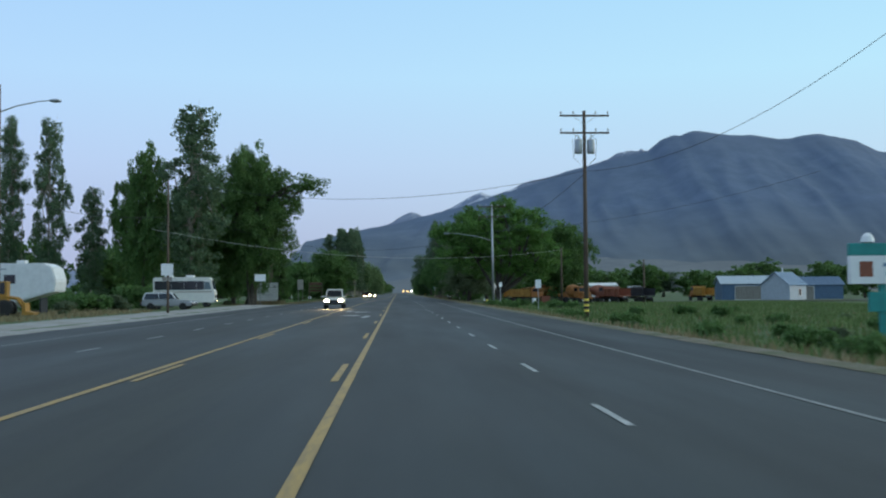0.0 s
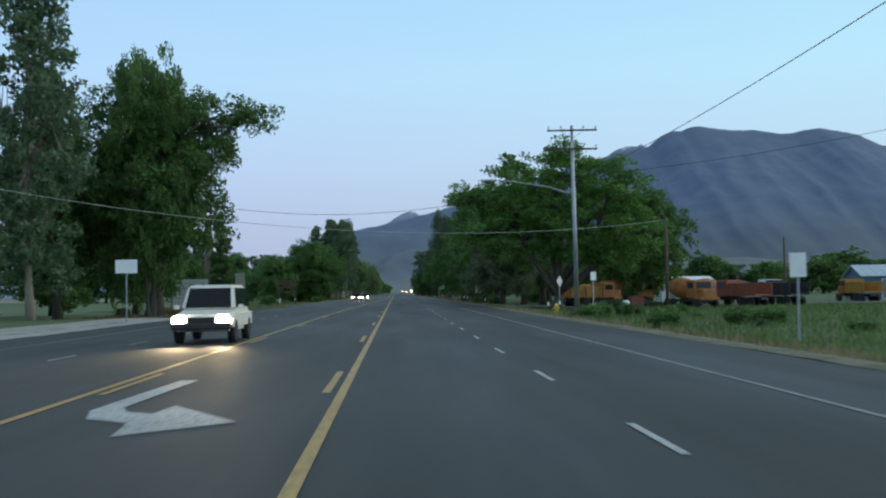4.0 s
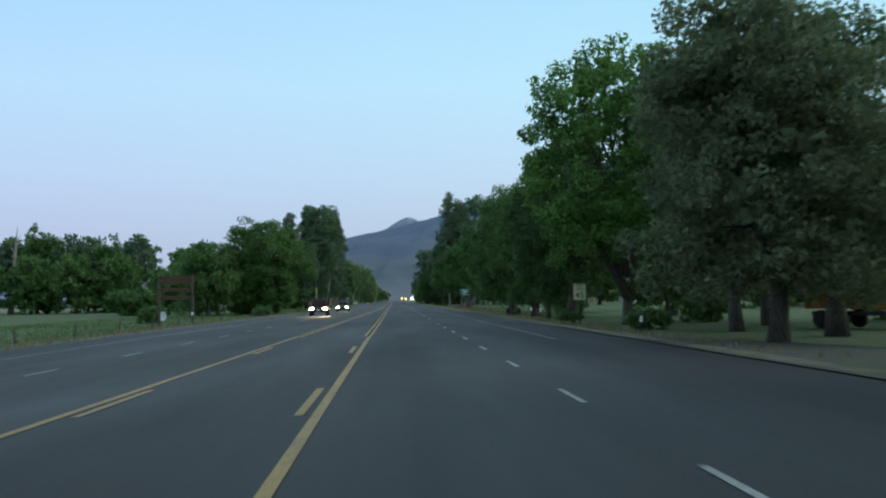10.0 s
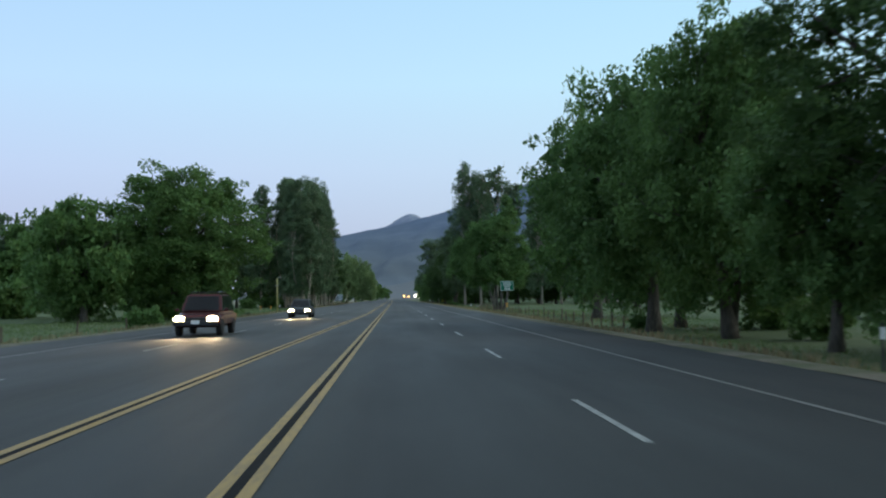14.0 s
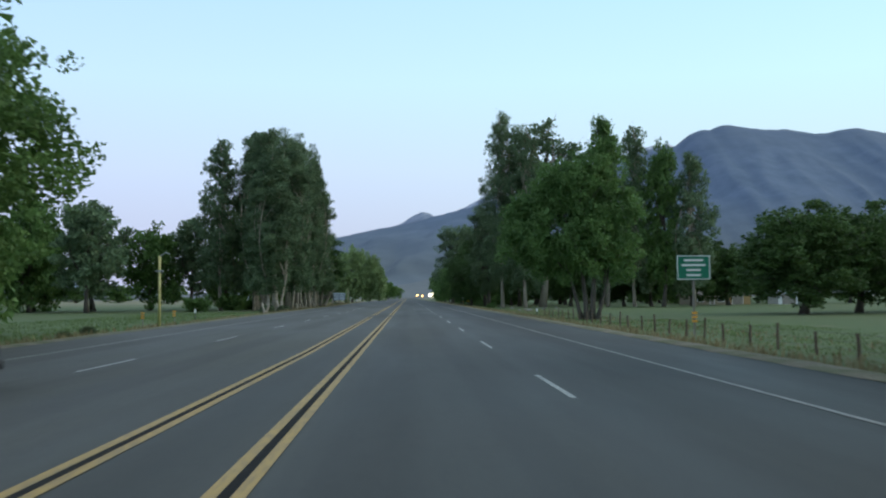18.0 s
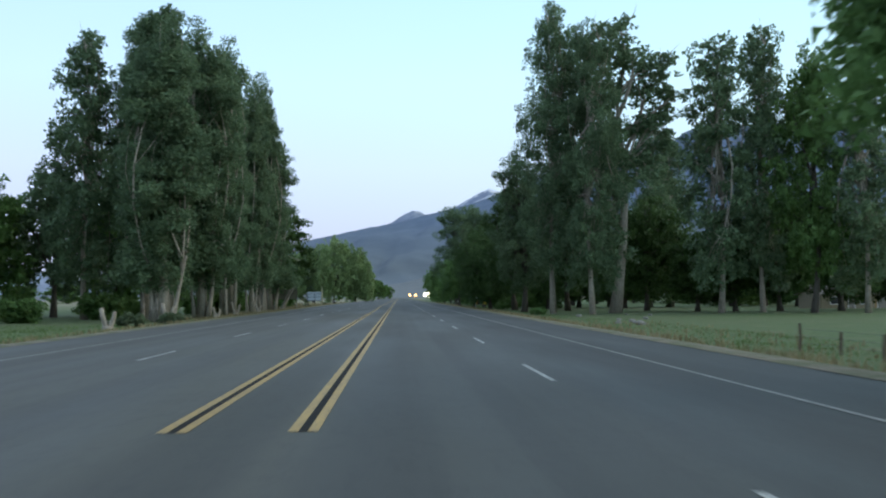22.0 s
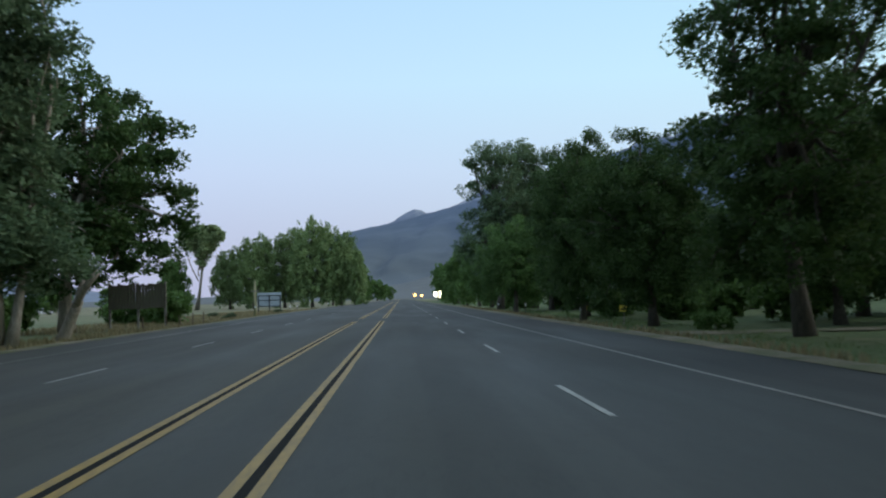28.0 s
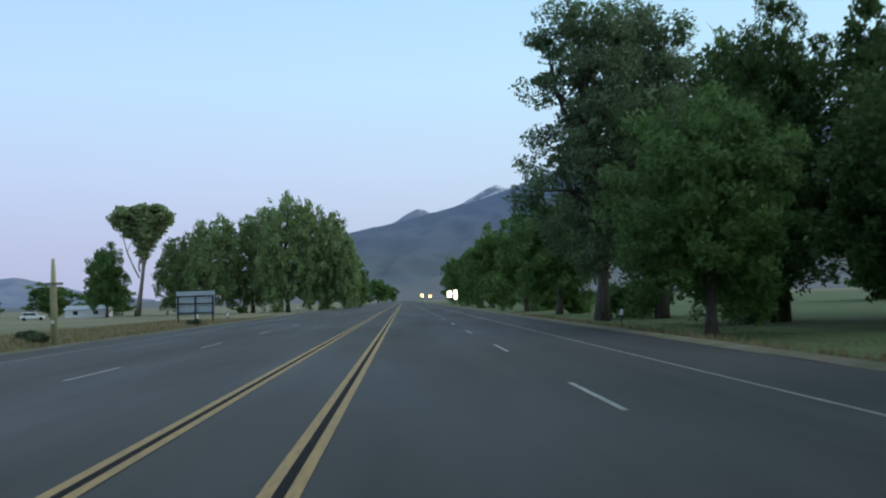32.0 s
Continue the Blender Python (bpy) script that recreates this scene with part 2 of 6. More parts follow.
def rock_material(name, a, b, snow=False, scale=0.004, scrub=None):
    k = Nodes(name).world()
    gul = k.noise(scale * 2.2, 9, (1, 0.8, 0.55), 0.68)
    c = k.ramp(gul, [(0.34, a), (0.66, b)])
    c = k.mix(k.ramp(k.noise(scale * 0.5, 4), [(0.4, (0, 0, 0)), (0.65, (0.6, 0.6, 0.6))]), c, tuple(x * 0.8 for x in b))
    if scrub:
        # warmer lower slopes: scrub, with the haze at the mountain's foot in its colour
        low = k.n.new("ShaderNodeMapRange")
        low.inputs["From Min"].default_value, low.inputs["From Max"].default_value = 330, 90
        sp = k.n.new("ShaderNodeSeparateXYZ")
        k.l.new(k.place, sp.inputs[0])
        k.l.new(sp.outputs["Z"], low.inputs["Value"])
        c = k.mix(low.outputs[0], c, k.mix(k.ramp(k.noise(scale * 1.2, 5), [(0.4, (0, 0, 0)), (0.6, (1, 1, 1))]), scrub, tuple(x * 0.82 for x in scrub)))
    if snow:
        sep = k.n.new("ShaderNodeSeparateXYZ")
        k.l.new(k.place, sep.inputs[0])
        m = k.n.new("ShaderNodeMapRange")
        m.inputs["From Min"].default_value, m.inputs["From Max"].default_value = 330, 470
        k.l.new(sep.outputs["Z"], m.inputs["Value"])
        streak = k.ramp(k.noise(0.02, 6), [(0.5, (0, 0, 0)), (0.56, (0.9, 0.9, 0.9))])
        c = k.mix(k.mix(m.outputs[0], (0, 0, 0), streak), c, (0.62, 0.65, 0.72))
    k.bump(gul, 0.45, 8.0)
    return k.done(c, 1.0)


def wood_material(name, a, b):
    k = Nodes(name)
    t = k.noise(8, 6, (3, 3, 0.12), 0.6)
    k.bump(t, 0.6, 0.01)
    return k.done(k.ramp(t, [(0.3, a), (0.7, b)]), 0.85)


ASPHALT = asphalt_material()
OLD_ASPHALT = gravel_material("worn_side_asphalt", (0.05, 0.05, 0.05), (0.10, 0.098, 0.09))
YELLOW_LINE = line_material("yellow_road_paint", (0.44, 0.275, 0.06), 0.6)
WHITE_LINE = line_material("white_road_paint", (0.45, 0.45, 0.42))
BLACK_LINE = line_material("black_road_paint", (0.014, 0.014, 0.014), 0.25)
EDGE_LINE = line_material("worn_edge_paint", (0.25, 0.245, 0.225), 0.9)
GROUND = ground_material()
GRAVEL = gravel_material("shoulder_gravel", (0.10, 0.085, 0.06), (0.25, 0.215, 0.15))
LOT_GRAVEL = gravel_material("grey_lot_gravel", (0.24, 0.235, 0.22), (0.42, 0.41, 0.385), (0.26, 0.245, 0.21))
LEAF_DARK = leaf_material("dark_leaves", (0.062, 0.123, 0.034), (0.147, 0.245, 0.071))
# dark leaves at about 0.6: shade from the tree wall put into the colour
LEAF_SHADED = leaf_material("shade_darkened_leaves", (0.036, 0.074, 0.022), (0.088, 0.150, 0.046))
LEAF_MID = leaf_material("green_leaves", (0.069, 0.142, 0.041), (0.153, 0.256, 0.081))
LEAF_GREY = leaf_material("grey_green_leaves", (0.077, 0.129, 0.067), (0.173, 0.244, 0.128))
LEAF_BRIGHT = leaf_material("bright_cottonwood_leaves", (0.072, 0.155, 0.032), (0.165, 0.295, 0.07))
LEAF_OLIVE = leaf_material("olive_grey_leaves", (0.101, 0.131, 0.065), (0.201, 0.245, 0.131))
# olive leaves paled so the colour itself holds the light on sunward tops
LEAF_FAR = leaf_material("sunlit_tint_olive_leaves", (0.13, 0.20, 0.075), (0.275, 0.365, 0.158))
# umbrella crown's leaves lightened: haze and light are painted in here
LEAF_HAZE_PALE = leaf_material("haze_pale_leaves", (0.19, 0.25, 0.115), (0.34, 0.42, 0.21))
LEAF_LIGHT = leaf_material("light_leaves", (0.072, 0.140, 0.038), (0.155, 0.255, 0.080))
GRASS = leaf_material("grass_blades", (0.07, 0.122, 0.036), (0.16, 0.222, 0.08))
STRAW = leaf_material("dry_grass_blades", (0.15, 0.12, 0.06), (0.30, 0.25, 0.14))
SAGE = leaf_material("sage_leaves", (0.085, 0.12, 0.06), (0.16, 0.20, 0.115))
BARK = bark_material("dark_bark", (0.05, 0.042, 0.034), (0.15, 0.13, 0.105))
BARK_TAN = bark_material("tan_dead_wood", (0.12, 0.09, 0.062), (0.30, 0.235, 0.17))
BARK_PALE = bark_material("pale_bark", (0.19, 0.16, 0.125), (0.47, 0.40, 0.32))
POLE_WOOD = wood_material("creosote_wood", (0.06, 0.042, 0.03), (0.16, 0.115, 0.08))
GREY_WOOD = wood_material("weathered_wood", (0.16, 0.14, 0.12), (0.36, 0.33, 0.29))
BOARD_WOOD = wood_material("brown_grey_boards", (0.10, 0.085, 0.07), (0.24, 0.205, 0.17))
STEEL = painted("galvanised_steel", (0.42, 0.44, 0.45), 0.45, 0.7)
DARK_STEEL = painted("dark_steel", (0.05, 0.05, 0.055), 0.5, 0.4)
WHITE_PAINT = painted("white_paint", (0.80, 0.80, 0.78), 0.45, 0, 0.25)
SIGN_WHITE = painted("sign_white", (0.90, 0.90, 0.88), 0.4, 0, 0.15)
SIGN_GREEN = painted("sign_green", (0.02, 0.22, 0.13), 0.4, 0, 0.15)
SIGN_BLACK = painted("sign_black", (0.02, 0.02, 0.02), 0.5)
# white sign face, with the headlights' yellow return glow painted into it
SIGN_HEADLIT = painted("headlit_sign_white", (0.92, 0.90, 0.48), 0.45, 0, 0.15)
MARKER_ORANGE = painted("marker_orange", (0.90, 0.42, 0.07), 0.4, 0, 0.1)
MARKER_YELLOW = painted("marker_yellow", (0.92, 0.70, 0.10), 0.45, 0, 0.15)
RUST_ORANGE = painted("orange_machine_paint", (0.38, 0.15, 0.03), 0.6, 0, 0.7, 1.6)
RUST_RED = painted("rust_red_paint", (0.26, 0.085, 0.045), 0.6)
MACHINE_YELLOW = painted("machine_yellow_paint", (0.42, 0.22, 0.03), 0.6, 0, 0.7, 1.6)
BLUE_PAINT = painted("blue_paint", (0.04, 0.13, 0.42), 0.35)
BLUE_METAL = painted("blue_grey_sheet_metal", (0.22, 0.31, 0.42), 0.5, 0.1)
DEEP_BLUE_METAL = painted("deep_blue_sheet_metal", (0.09, 0.15, 0.24), 0.55, 0.1)
PALE_METAL = painted("pale_sheet_metal", (0.46, 0.52, 0.56), 0.5, 0.1)
SILVER = painted("silver_car_paint", (0.40, 0.41, 0.42), 0.3, 0.5)
MAROON = painted("maroon_car_paint", (0.10, 0.022, 0.022), 0.25, 0.2)
CHARCOAL = painted("charcoal_car_paint", (0.06, 0.065, 0.07), 0.28, 0.3)
CREAM = painted("cream_vehicle_paint", (0.76, 0.74, 0.66), 0.4, 0, 0.2)
RUBBER = painted("tyre_rubber", (0.02, 0.02, 0.02), 0.8)
CHROME = painted("chrome", (0.6, 0.6, 0.6), 0.2, 1.0)
HYDRANT_YELLOW = painted("hydrant_yellow", (0.65, 0.52, 0.06), 0.4)
TEAL = painted("teal_sign_paint", (0.03, 0.28, 0.26), 0.4)
WINDOW_DARK = painted("dark_window_glass", (0.02, 0.024, 0.03), 0.08)
CABLE = painted("cable_sheath", (0.03, 0.03, 0.032), 0.6)
LIGHT_CABLE = painted("grey_cable_sheath", (0.55, 0.55, 0.52), 0.6)
HEADLIGHT = glow("lit_headlight", (1.0, 0.78, 0.44), 34.0)
AMBER_LIGHT = glow("lit_amber_lamp", (1.0, 0.55, 0.16), 6.0)
TAIL = painted("red_lens", (0.35, 0.02, 0.02), 0.2)
# the blue of distance haze is mixed into the near rock colour
HAZED_ROCK_NEAR = rock_material("hazed_mountain_rock", (0.078, 0.117, 0.185), (0.124, 0.168, 0.248), False, 0.004, (0.115, 0.14, 0.167))
# paler and bluer still: far rock carries its haze as base colour
HAZED_ROCK_FAR = rock_material("hazed_far_rock", (0.16, 0.19, 0.27), (0.24, 0.28, 0.37), True)
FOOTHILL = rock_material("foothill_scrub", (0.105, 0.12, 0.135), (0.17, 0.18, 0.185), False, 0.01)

# ---- mesh tools ----


def part(name, bm, material, parent=None, label="", smooth=False):
    """Links a bmesh as one mesh object, under a thing or a part where one is given."""
    me = bpy.data.meshes.new(name)
    bm.to_mesh(me)
    bm.free()
    for m in material if isinstance(material, (list, tuple)) else (material,):
        me.materials.append(m)
    if smooth:
        me.shade_smooth()
    ob = new(name, me)
    ob.parent = parent
    return tagged(ob, label)


def mesh_part(name, verts, faces, material, parent=None, label="", smooth=False):
    me = bpy.data.meshes.new(name)
    me.from_pydata(verts, [], faces)
    me.materials.append(material)
    if smooth:
        me.shade_smooth()
    ob = new(name, me)
    ob.parent = parent
    return tagged(ob, label)


def thing(name, label, category, m=None, group="", kind=""):
    ob = tagged(new(name), label, category, group, kind)
    if m is not None:
        ob.matrix_basis = m
    return ob


def box(bm, x, y, z, sx, sy, sz, bevel=0.0, turn=None):
    """A box with its middle at x, y, z."""
    m = Matrix.Translation((x, y, z)) @ (turn or Matrix()) @ Matrix.Diagonal((sx, sy, sz, 1))
    g = bmesh.ops.create_cube(bm, size=1, matrix=m)
    if bevel:
        es = list({e for v in g["verts"] for e in v.link_edges})
        bmesh.ops.bevel(bm, geom=es, offset=bevel, segments=2, affect="EDGES", profile=0.6)
    return bm


def boxed(x, y, z, sx, sy, sz, bevel=0.0, turn=None):
    return box(bmesh.new(), x, y, z, sx, sy, sz, bevel, turn)


def tube(bm, pts, radii, seg=8, caps=True):
    """A tapered tube along points."""
    rings = []
    pts = [Vector(p) for p in pts]
    for i, p in enumerate(pts):
        d = (pts[min(i + 1, len(pts) - 1)] - pts[max(i - 1, 0)]).normalized()
        u = d.cross(Vector((0.31, 0.95, 0.05)))
        u.normalize()
        v = d.cross(u)
        r = radii[i] if isinstance(radii, (list, tuple)) else radii
        rings.append([bm.verts.new(p + r * (math.cos(a) * u + math.sin(a) * v)) for a in (2 * math.pi * k / seg for k in range(seg))])
    for a, b in zip(rings, rings[1:]):
        for k in range(seg):
            bm.faces.new((a[k], a[(k + 1) % seg], b[(k + 1) % seg], b[k]))
    if caps:
        bm.faces.new(rings[0][::-1])
        bm.faces.new(rings[-1])
    return bm


def tubed(pts, radii, seg=8):
    return tube(bmesh.new(), pts, radii, seg)


def prism(bm, outline, y0, y1, bevel=0.0):
    """An outline of (x, z) pairs, drawn out from y0 to y1."""
    a = [bm.verts.new((x, y0, z)) for x, z in outline]
    b = [bm.verts.new((x, y1, z)) for x, z in outline]
    fs = [bm.faces.new(a), bm.faces.new(b[::-1])]
    n = len(outline)
    for i in range(n):
        fs.append(bm.faces.new((a[i], b[i], b[(i + 1) % n], a[(i + 1) % n])))
    bmesh.ops.recalc_face_normals(bm, faces=fs)
    if bevel:
        bmesh.ops.bevel(bm, geom=list({e for f in fs for e in f.edges}), offset=bevel, segments=2, affect="EDGES")
    return bm


def lathe(bm, profile, seg=14, at=(0, 0, 0)):
    """A turned shape from (radius, z) pairs."""
    rings = [[bm.verts.new((at[0] + r * math.cos(2 * math.pi * k / seg), at[1] + r * math.sin(2 * math.pi * k / seg), at[2] + z)) for k in range(seg)] for r, z in profile]
    for a, b in zip(rings, rings[1:]):
        for k in range(seg):
            bm.faces.new((a[k], a[(k + 1) % seg], b[(k + 1) % seg], b[k]))
    bm.faces.new(rings[0][::-1])
    bm.faces.new(rings[-1])
    return bm


def lettering(text, size, material, parent, m, name="lettering"):
    """Raised letters in the built-in font, as a mesh."""
    cu = bpy.data.curves.new(name, "FONT")
    cu.body, cu.size, cu.align_x, cu.align_y, cu.extrude = text, size, "CENTER", "CENTER", 0.002
    tmp = bpy.data.objects.new(name, cu)
    scene.collection.objects.link(tmp)
    me = bpy.data.meshes.new_from_object(tmp.evaluated_get(bpy.context.evaluated_depsgraph_get()))
    bpy.data.objects.remove(tmp)
    me.materials.clear()
    me.materials.append(material)
    ob = new(name, me)
    ob.parent, ob.matrix_basis = parent, m
    return ob


# ---- the lie of the land ----


def median(y):
    """Width between the two yellow lines."""
    return float(np.interp(y, [-50, 138.4, 218.7, 286, 302, 320, 345, 410, 479, 516, 548, 1500], [3.7, 3.7, 2.69, 1.76, 1.5, 1.3, 1.31, 1.43, 1.52, 1.68, 1.68, 1.68]))


def left_edge(y):
    return -median(y) - float(np.interp(y, [92.3, 304.6, 479.9, 590.7], [10.9, 10.4, 10.7, 12.0]))


RIGHT_EDGE = 9.7


def road_z(x, y):
    """The crowned road."""
    mid = -median(y) / 2
    return -0.018 * max(0.0, abs(x - mid) - 2.2)


def ground_z(x, y):
    """The verge falls away from the road by half a metre."""
    e = RIGHT_EDGE if x > 0 else -left_edge(y)
    d = max(0.0, abs(x) - e)
    drop = -0.20 - 0.38 * min(1.0, d / 4.0)
    if x < 0 and y < 152:
        # the parking lot on the left lies level with the road
        drop = drop + (-0.15 - drop) * min(1.0, (152 - y) / 12)
    return drop


def strip(name, xs_of_y, ys, zoff, material, parent=None, label="", surface=road_z):
    """A ribbon on the road between rows of x values."""
    verts, faces, n = [], [], None
    for y in ys:
        xs = xs_of_y(y)
        n = len(xs)
        verts += [(x, y, surface(x, y) + zoff) for x in xs]
    for j in range(len(ys) - 1):
        for i in range(n - 1):
            a = j * n + i
            faces.append((a, a + 1, a + n + 1, a + n))
    return mesh_part(name, verts, faces, material, parent, label)


ROAD_END = 1500
ROAD_YS = [*range(-60, 700, 8), *range(700, ROAD_END + 1, 40)]
road = strip("road", lambda y: [left_edge(y) + (RIGHT_EDGE - left_edge(y)) * i / 16 for i in range(17)], ROAD_YS, 0.0, ASPHALT)
tagged(road, "worn grey asphalt highway with five marked lanes", "road", kind="structure")


def far_xs():
    near = [i * 2.0 for i in range(-14, 15)]
    return [-3200, -1800, -900, -450, -220, -120, -70, -45] + near + [45, 70, 120, 220, 450, 900, 1800, 3200]


def ground_mesh():
    xs = sorted(far_xs())
    ys = [*range(-160, 700, 12), *range(700, 1200, 50), *range(1200, 4950, 150)]
    rnd = random.Random(4)
    verts, faces = [], []
    for y in ys:
        for x in xs:
            inside = left_edge(y) + 0.3 < x < RIGHT_EDGE - 0.3 and y < ROAD_END
            z = -0.45 if inside else ground_z(x, y) + (rnd.uniform(-0.05, 0.05) if abs(x) > 13 and not (-24 < x < 0 and y < 160) else 0)
            verts.append((x, y, z))
    n = len(xs)
    for j in range(len(ys) - 1):
        for i in range(n - 1):
            a = j * n + i
            faces.append((a, a + 1, a + n + 1, a + n))
    return mesh_part("ground", verts, faces, GROUND, None, "", True)


tagged(ground_mesh(), "flat green and straw-coloured valley field", "ground", kind="structure")

# shoulder gravel on both sides, with a ragged outer edge
rnd = random.Random(8)


def ragged(y, seed):
    return 0.7 * noise.noise((y * 0.09, seed, 0)) + 0.35 * noise.noise((y * 0.4, seed, 3))


def berm(side, seed, wide, y0, y1, material):
    """A low gravel bank that starts flush with the asphalt and runs out into the verge."""
    def xs(y):
        e = RIGHT_EDGE if side > 0 else left_edge(y)
        out = [e - 0.15 * side, e + 0.25 * side, e + 0.8 * side, e + (1.2 + wide(y) * 0.3) * side, e + (1.3 + wide(y) * 0.7) * side, e + (1.5 + wide(y) + ragged(y, seed)) * side]
        return out if side > 0 else out[::-1]

    def z(x, y):
        e = RIGHT_EDGE if side > 0 else left_edge(y)
        d = (x - e) * side
        return road_z(e, y) + (0.0 if d < 0 else 0.03 if d < 0.3 else 0.0 if d < 0.9 else ground_z(x, y) - road_z(e, y) + (0.03 if d < 1.31 + wide(y) * 0.7 and wide(y) > 1 else -0.06)) + 0.02 * noise.noise((x, y * 0.8, seed))
    return strip("gravel_berm", xs, [y0 + y * 1.5 for y in range(int((y1 - y0) / 1.5) + 1)], 0.012, material, surface=z)


tagged(berm(1, 1.5, lambda y: 0.0, -45, 930, GRAVEL), "pale gravel berm along the asphalt edge", "gravel", kind="structure")
tagged(berm(-1, 4.5, lambda y: 5.0, -45, 141, LOT_GRAVEL), "grey gravel parking strip beside the road", "gravel", kind="structure")
tagged(berm(-1, 4.5, lambda y: 0.2, 141, 930, GRAVEL), "pale gravel shoulder beside the road", "gravel", kind="structure")

# a side street that joins from the right
def street_edges(f):
    """The near and far kerb of the side street, f from 0 (mouth) to 1."""
    x = RIGHT_EDGE - 0.25 + 100 * f
    flare = math.exp(-(x - RIGHT_EDGE) / 3.2)
    return x, 169.5 - 8.0 * flare, 187.5 + 26.0 * flare


STREET_ROWS = [street_edges(f) for f in (0, 0.01, 0.02, 0.035, 0.055, 0.08, 0.12, 0.2, 0.4, 1.0)]
verts, faces = [], []
for x, y0, y1 in STREET_ROWS:
    verts += [(x, y0 + (y1 - y0) * i / 8, -0.125 - 0.30 * min(1.0, max(0.0, x - 9.7) / 9)) for i in range(9)]
for j in range(len(STREET_ROWS) - 1):
    faces += [(j * 9 + i, (j + 1) * 9 + i, (j + 1) * 9 + i + 1, j * 9 + i + 1) for i in range(8)]
side_street = mesh_part("side_street", verts, faces, OLD_ASPHALT)
tagged(side_street, "worn asphalt side street joining the highway", "road", kind="structure")

# a narrow gravel drive that leaves to the right
drive = strip("gravel_drive", lambda y: [9.6 + 2.0 * i for i in range(28)], [515.4, 516.6, 518.0, 519.2], 0.03, GRAVEL, surface=lambda x, y: max(ground_z(x, y), road_z(9.7, y) - 0.12 * max(0.0, x - 9.7)))
tagged(drive, "narrow pale gravel drive across the verge", "drive", kind="structure")

# ---- road markings, each a thin layer of paint ----


def edge_x(y):
    return float(np.interp(y, [75, 150, 480, 520], [6.3, 6.75, 6.7, 6.45]))


def long_line(name, x_of_y, width, y0, y1, material, step=8):
    ys = list(np.arange(y0, y1, step)) + [y1]
    return strip(name, lambda y: [x_of_y(y) - width / 2, x_of_y(y) + width / 2], ys, 0.008, material, road)


PAIR, GAP_A, GAP_B = 200.0, 367.7, 373.2
# right yellow pair: solid outside, broken inside, then a double line with a black core
long_line("solid_line", lambda y: 0.0, 0.13, -60, PAIR, YELLOW_LINE)
for y0, y1 in ((PAIR, GAP_A), (GAP_B, 535.1), (543.6, 1300)):
    for dx, mat, w in ((-0.075, YELLOW_LINE, 0.11), (0.03, BLACK_LINE, 0.09), (0.135, YELLOW_LINE, 0.11)):
        long_line("double_line_stripe", lambda y, dx=dx: dx + float(np.interp(y, [200, 225, 340], [-0.1, -0.04, 0.0])), w, y0, y1, mat)
        long_line("double_line_stripe", lambda y, dx=dx: -median(y) + dx + float(np.interp(y, [200, 340], [0.08, 0.0])), w, y0, y1, mat)
long_line("solid_line", lambda y: -median(y), 0.13, -60, PAIR, YELLOW_LINE)
long_line("edge_line", edge_x, 0.11, -60, 162.0, EDGE_LINE)
long_line("edge_line", edge_x, 0.11, 196.0, 1300, EDGE_LINE)
long_line("edge_line", lambda y: -median(y) - float(np.interp(y, [450, 575], [7.4, 9.4])), 0.11, -60, 1300, EDGE_LINE)


def dash(x_of_y, y_far, length, width, material, name="lane_dash"):
    return strip(name, lambda y: [x_of_y(y) - width / 2, x_of_y(y) + width / 2], [y_far - length, y_far], 0.009, material, road)


for k in range(-9, 28):
    y = 13.6 + 7.68 * k
    dash(lambda q: float(np.interp(q, [90, 150], [3.27, 3.55])), y, 2.15, 0.095, WHITE_LINE)
    dash(lambda q: -median(q) - 3.65, y + 0.5, 2.15, 0.095, WHITE_LINE)
for k in range(-4, 12):
    y = 20.9 + 15.45 * k
    dash(lambda q: -0.23, y, 4.0, 0.12, YELLOW_LINE, "median_dash")
    dash(lambda q: -median(q) + 0.23, y + 0.4, 4.0, 0.12, YELLOW_LINE, "median_dash")
for k in range(-4, 55):
    dash(lambda q: 3.65, 297.2 + 14.5 * k, 4.3, 0.095, WHITE_LINE)
    dash(lambda q: -median(q) - float(np.interp(q, [226, 315, 374, 440, 492, 537, 575], [3.85, 3.9, 3.65, 3.65, 3.98, 4.15, 4.3])), 303.4 + 14.64 * k, 4.3, 0.095, WHITE_LINE)


def turn_arrow(x, y, flip):
    """A long left-turn arrow: a shaft that bends into a swept head, middle at x, y."""
    pts = [(0.4, -3.4), (0.7, -3.4), (0.92, 1.0), (0.7, 1.9), (0.12, 2.4), (0.0, 3.5), (-1.1, 2.5), (-0.05, 0.6), (0.05, 1.5), (0.42, 1.2), (0.58, 0.7)]
    s = -1 if flip else 1
    bm = bmesh.new()
    bm.faces.new([bm.verts.new((x + s * a, y + s * b, road_z(x + s * a, y) + 0.009)) for a, b in pts])
    bmesh.ops.triangulate(bm, faces=bm.faces[:])
    return part("turn_arrow", bm, WHITE_LINE, road, "white left-turn arrow painted on the asphalt")


turn_arrow(-1.7, 62.0, False)
turn_arrow(-2.1, 78.0, True)

# ---- mountains ----


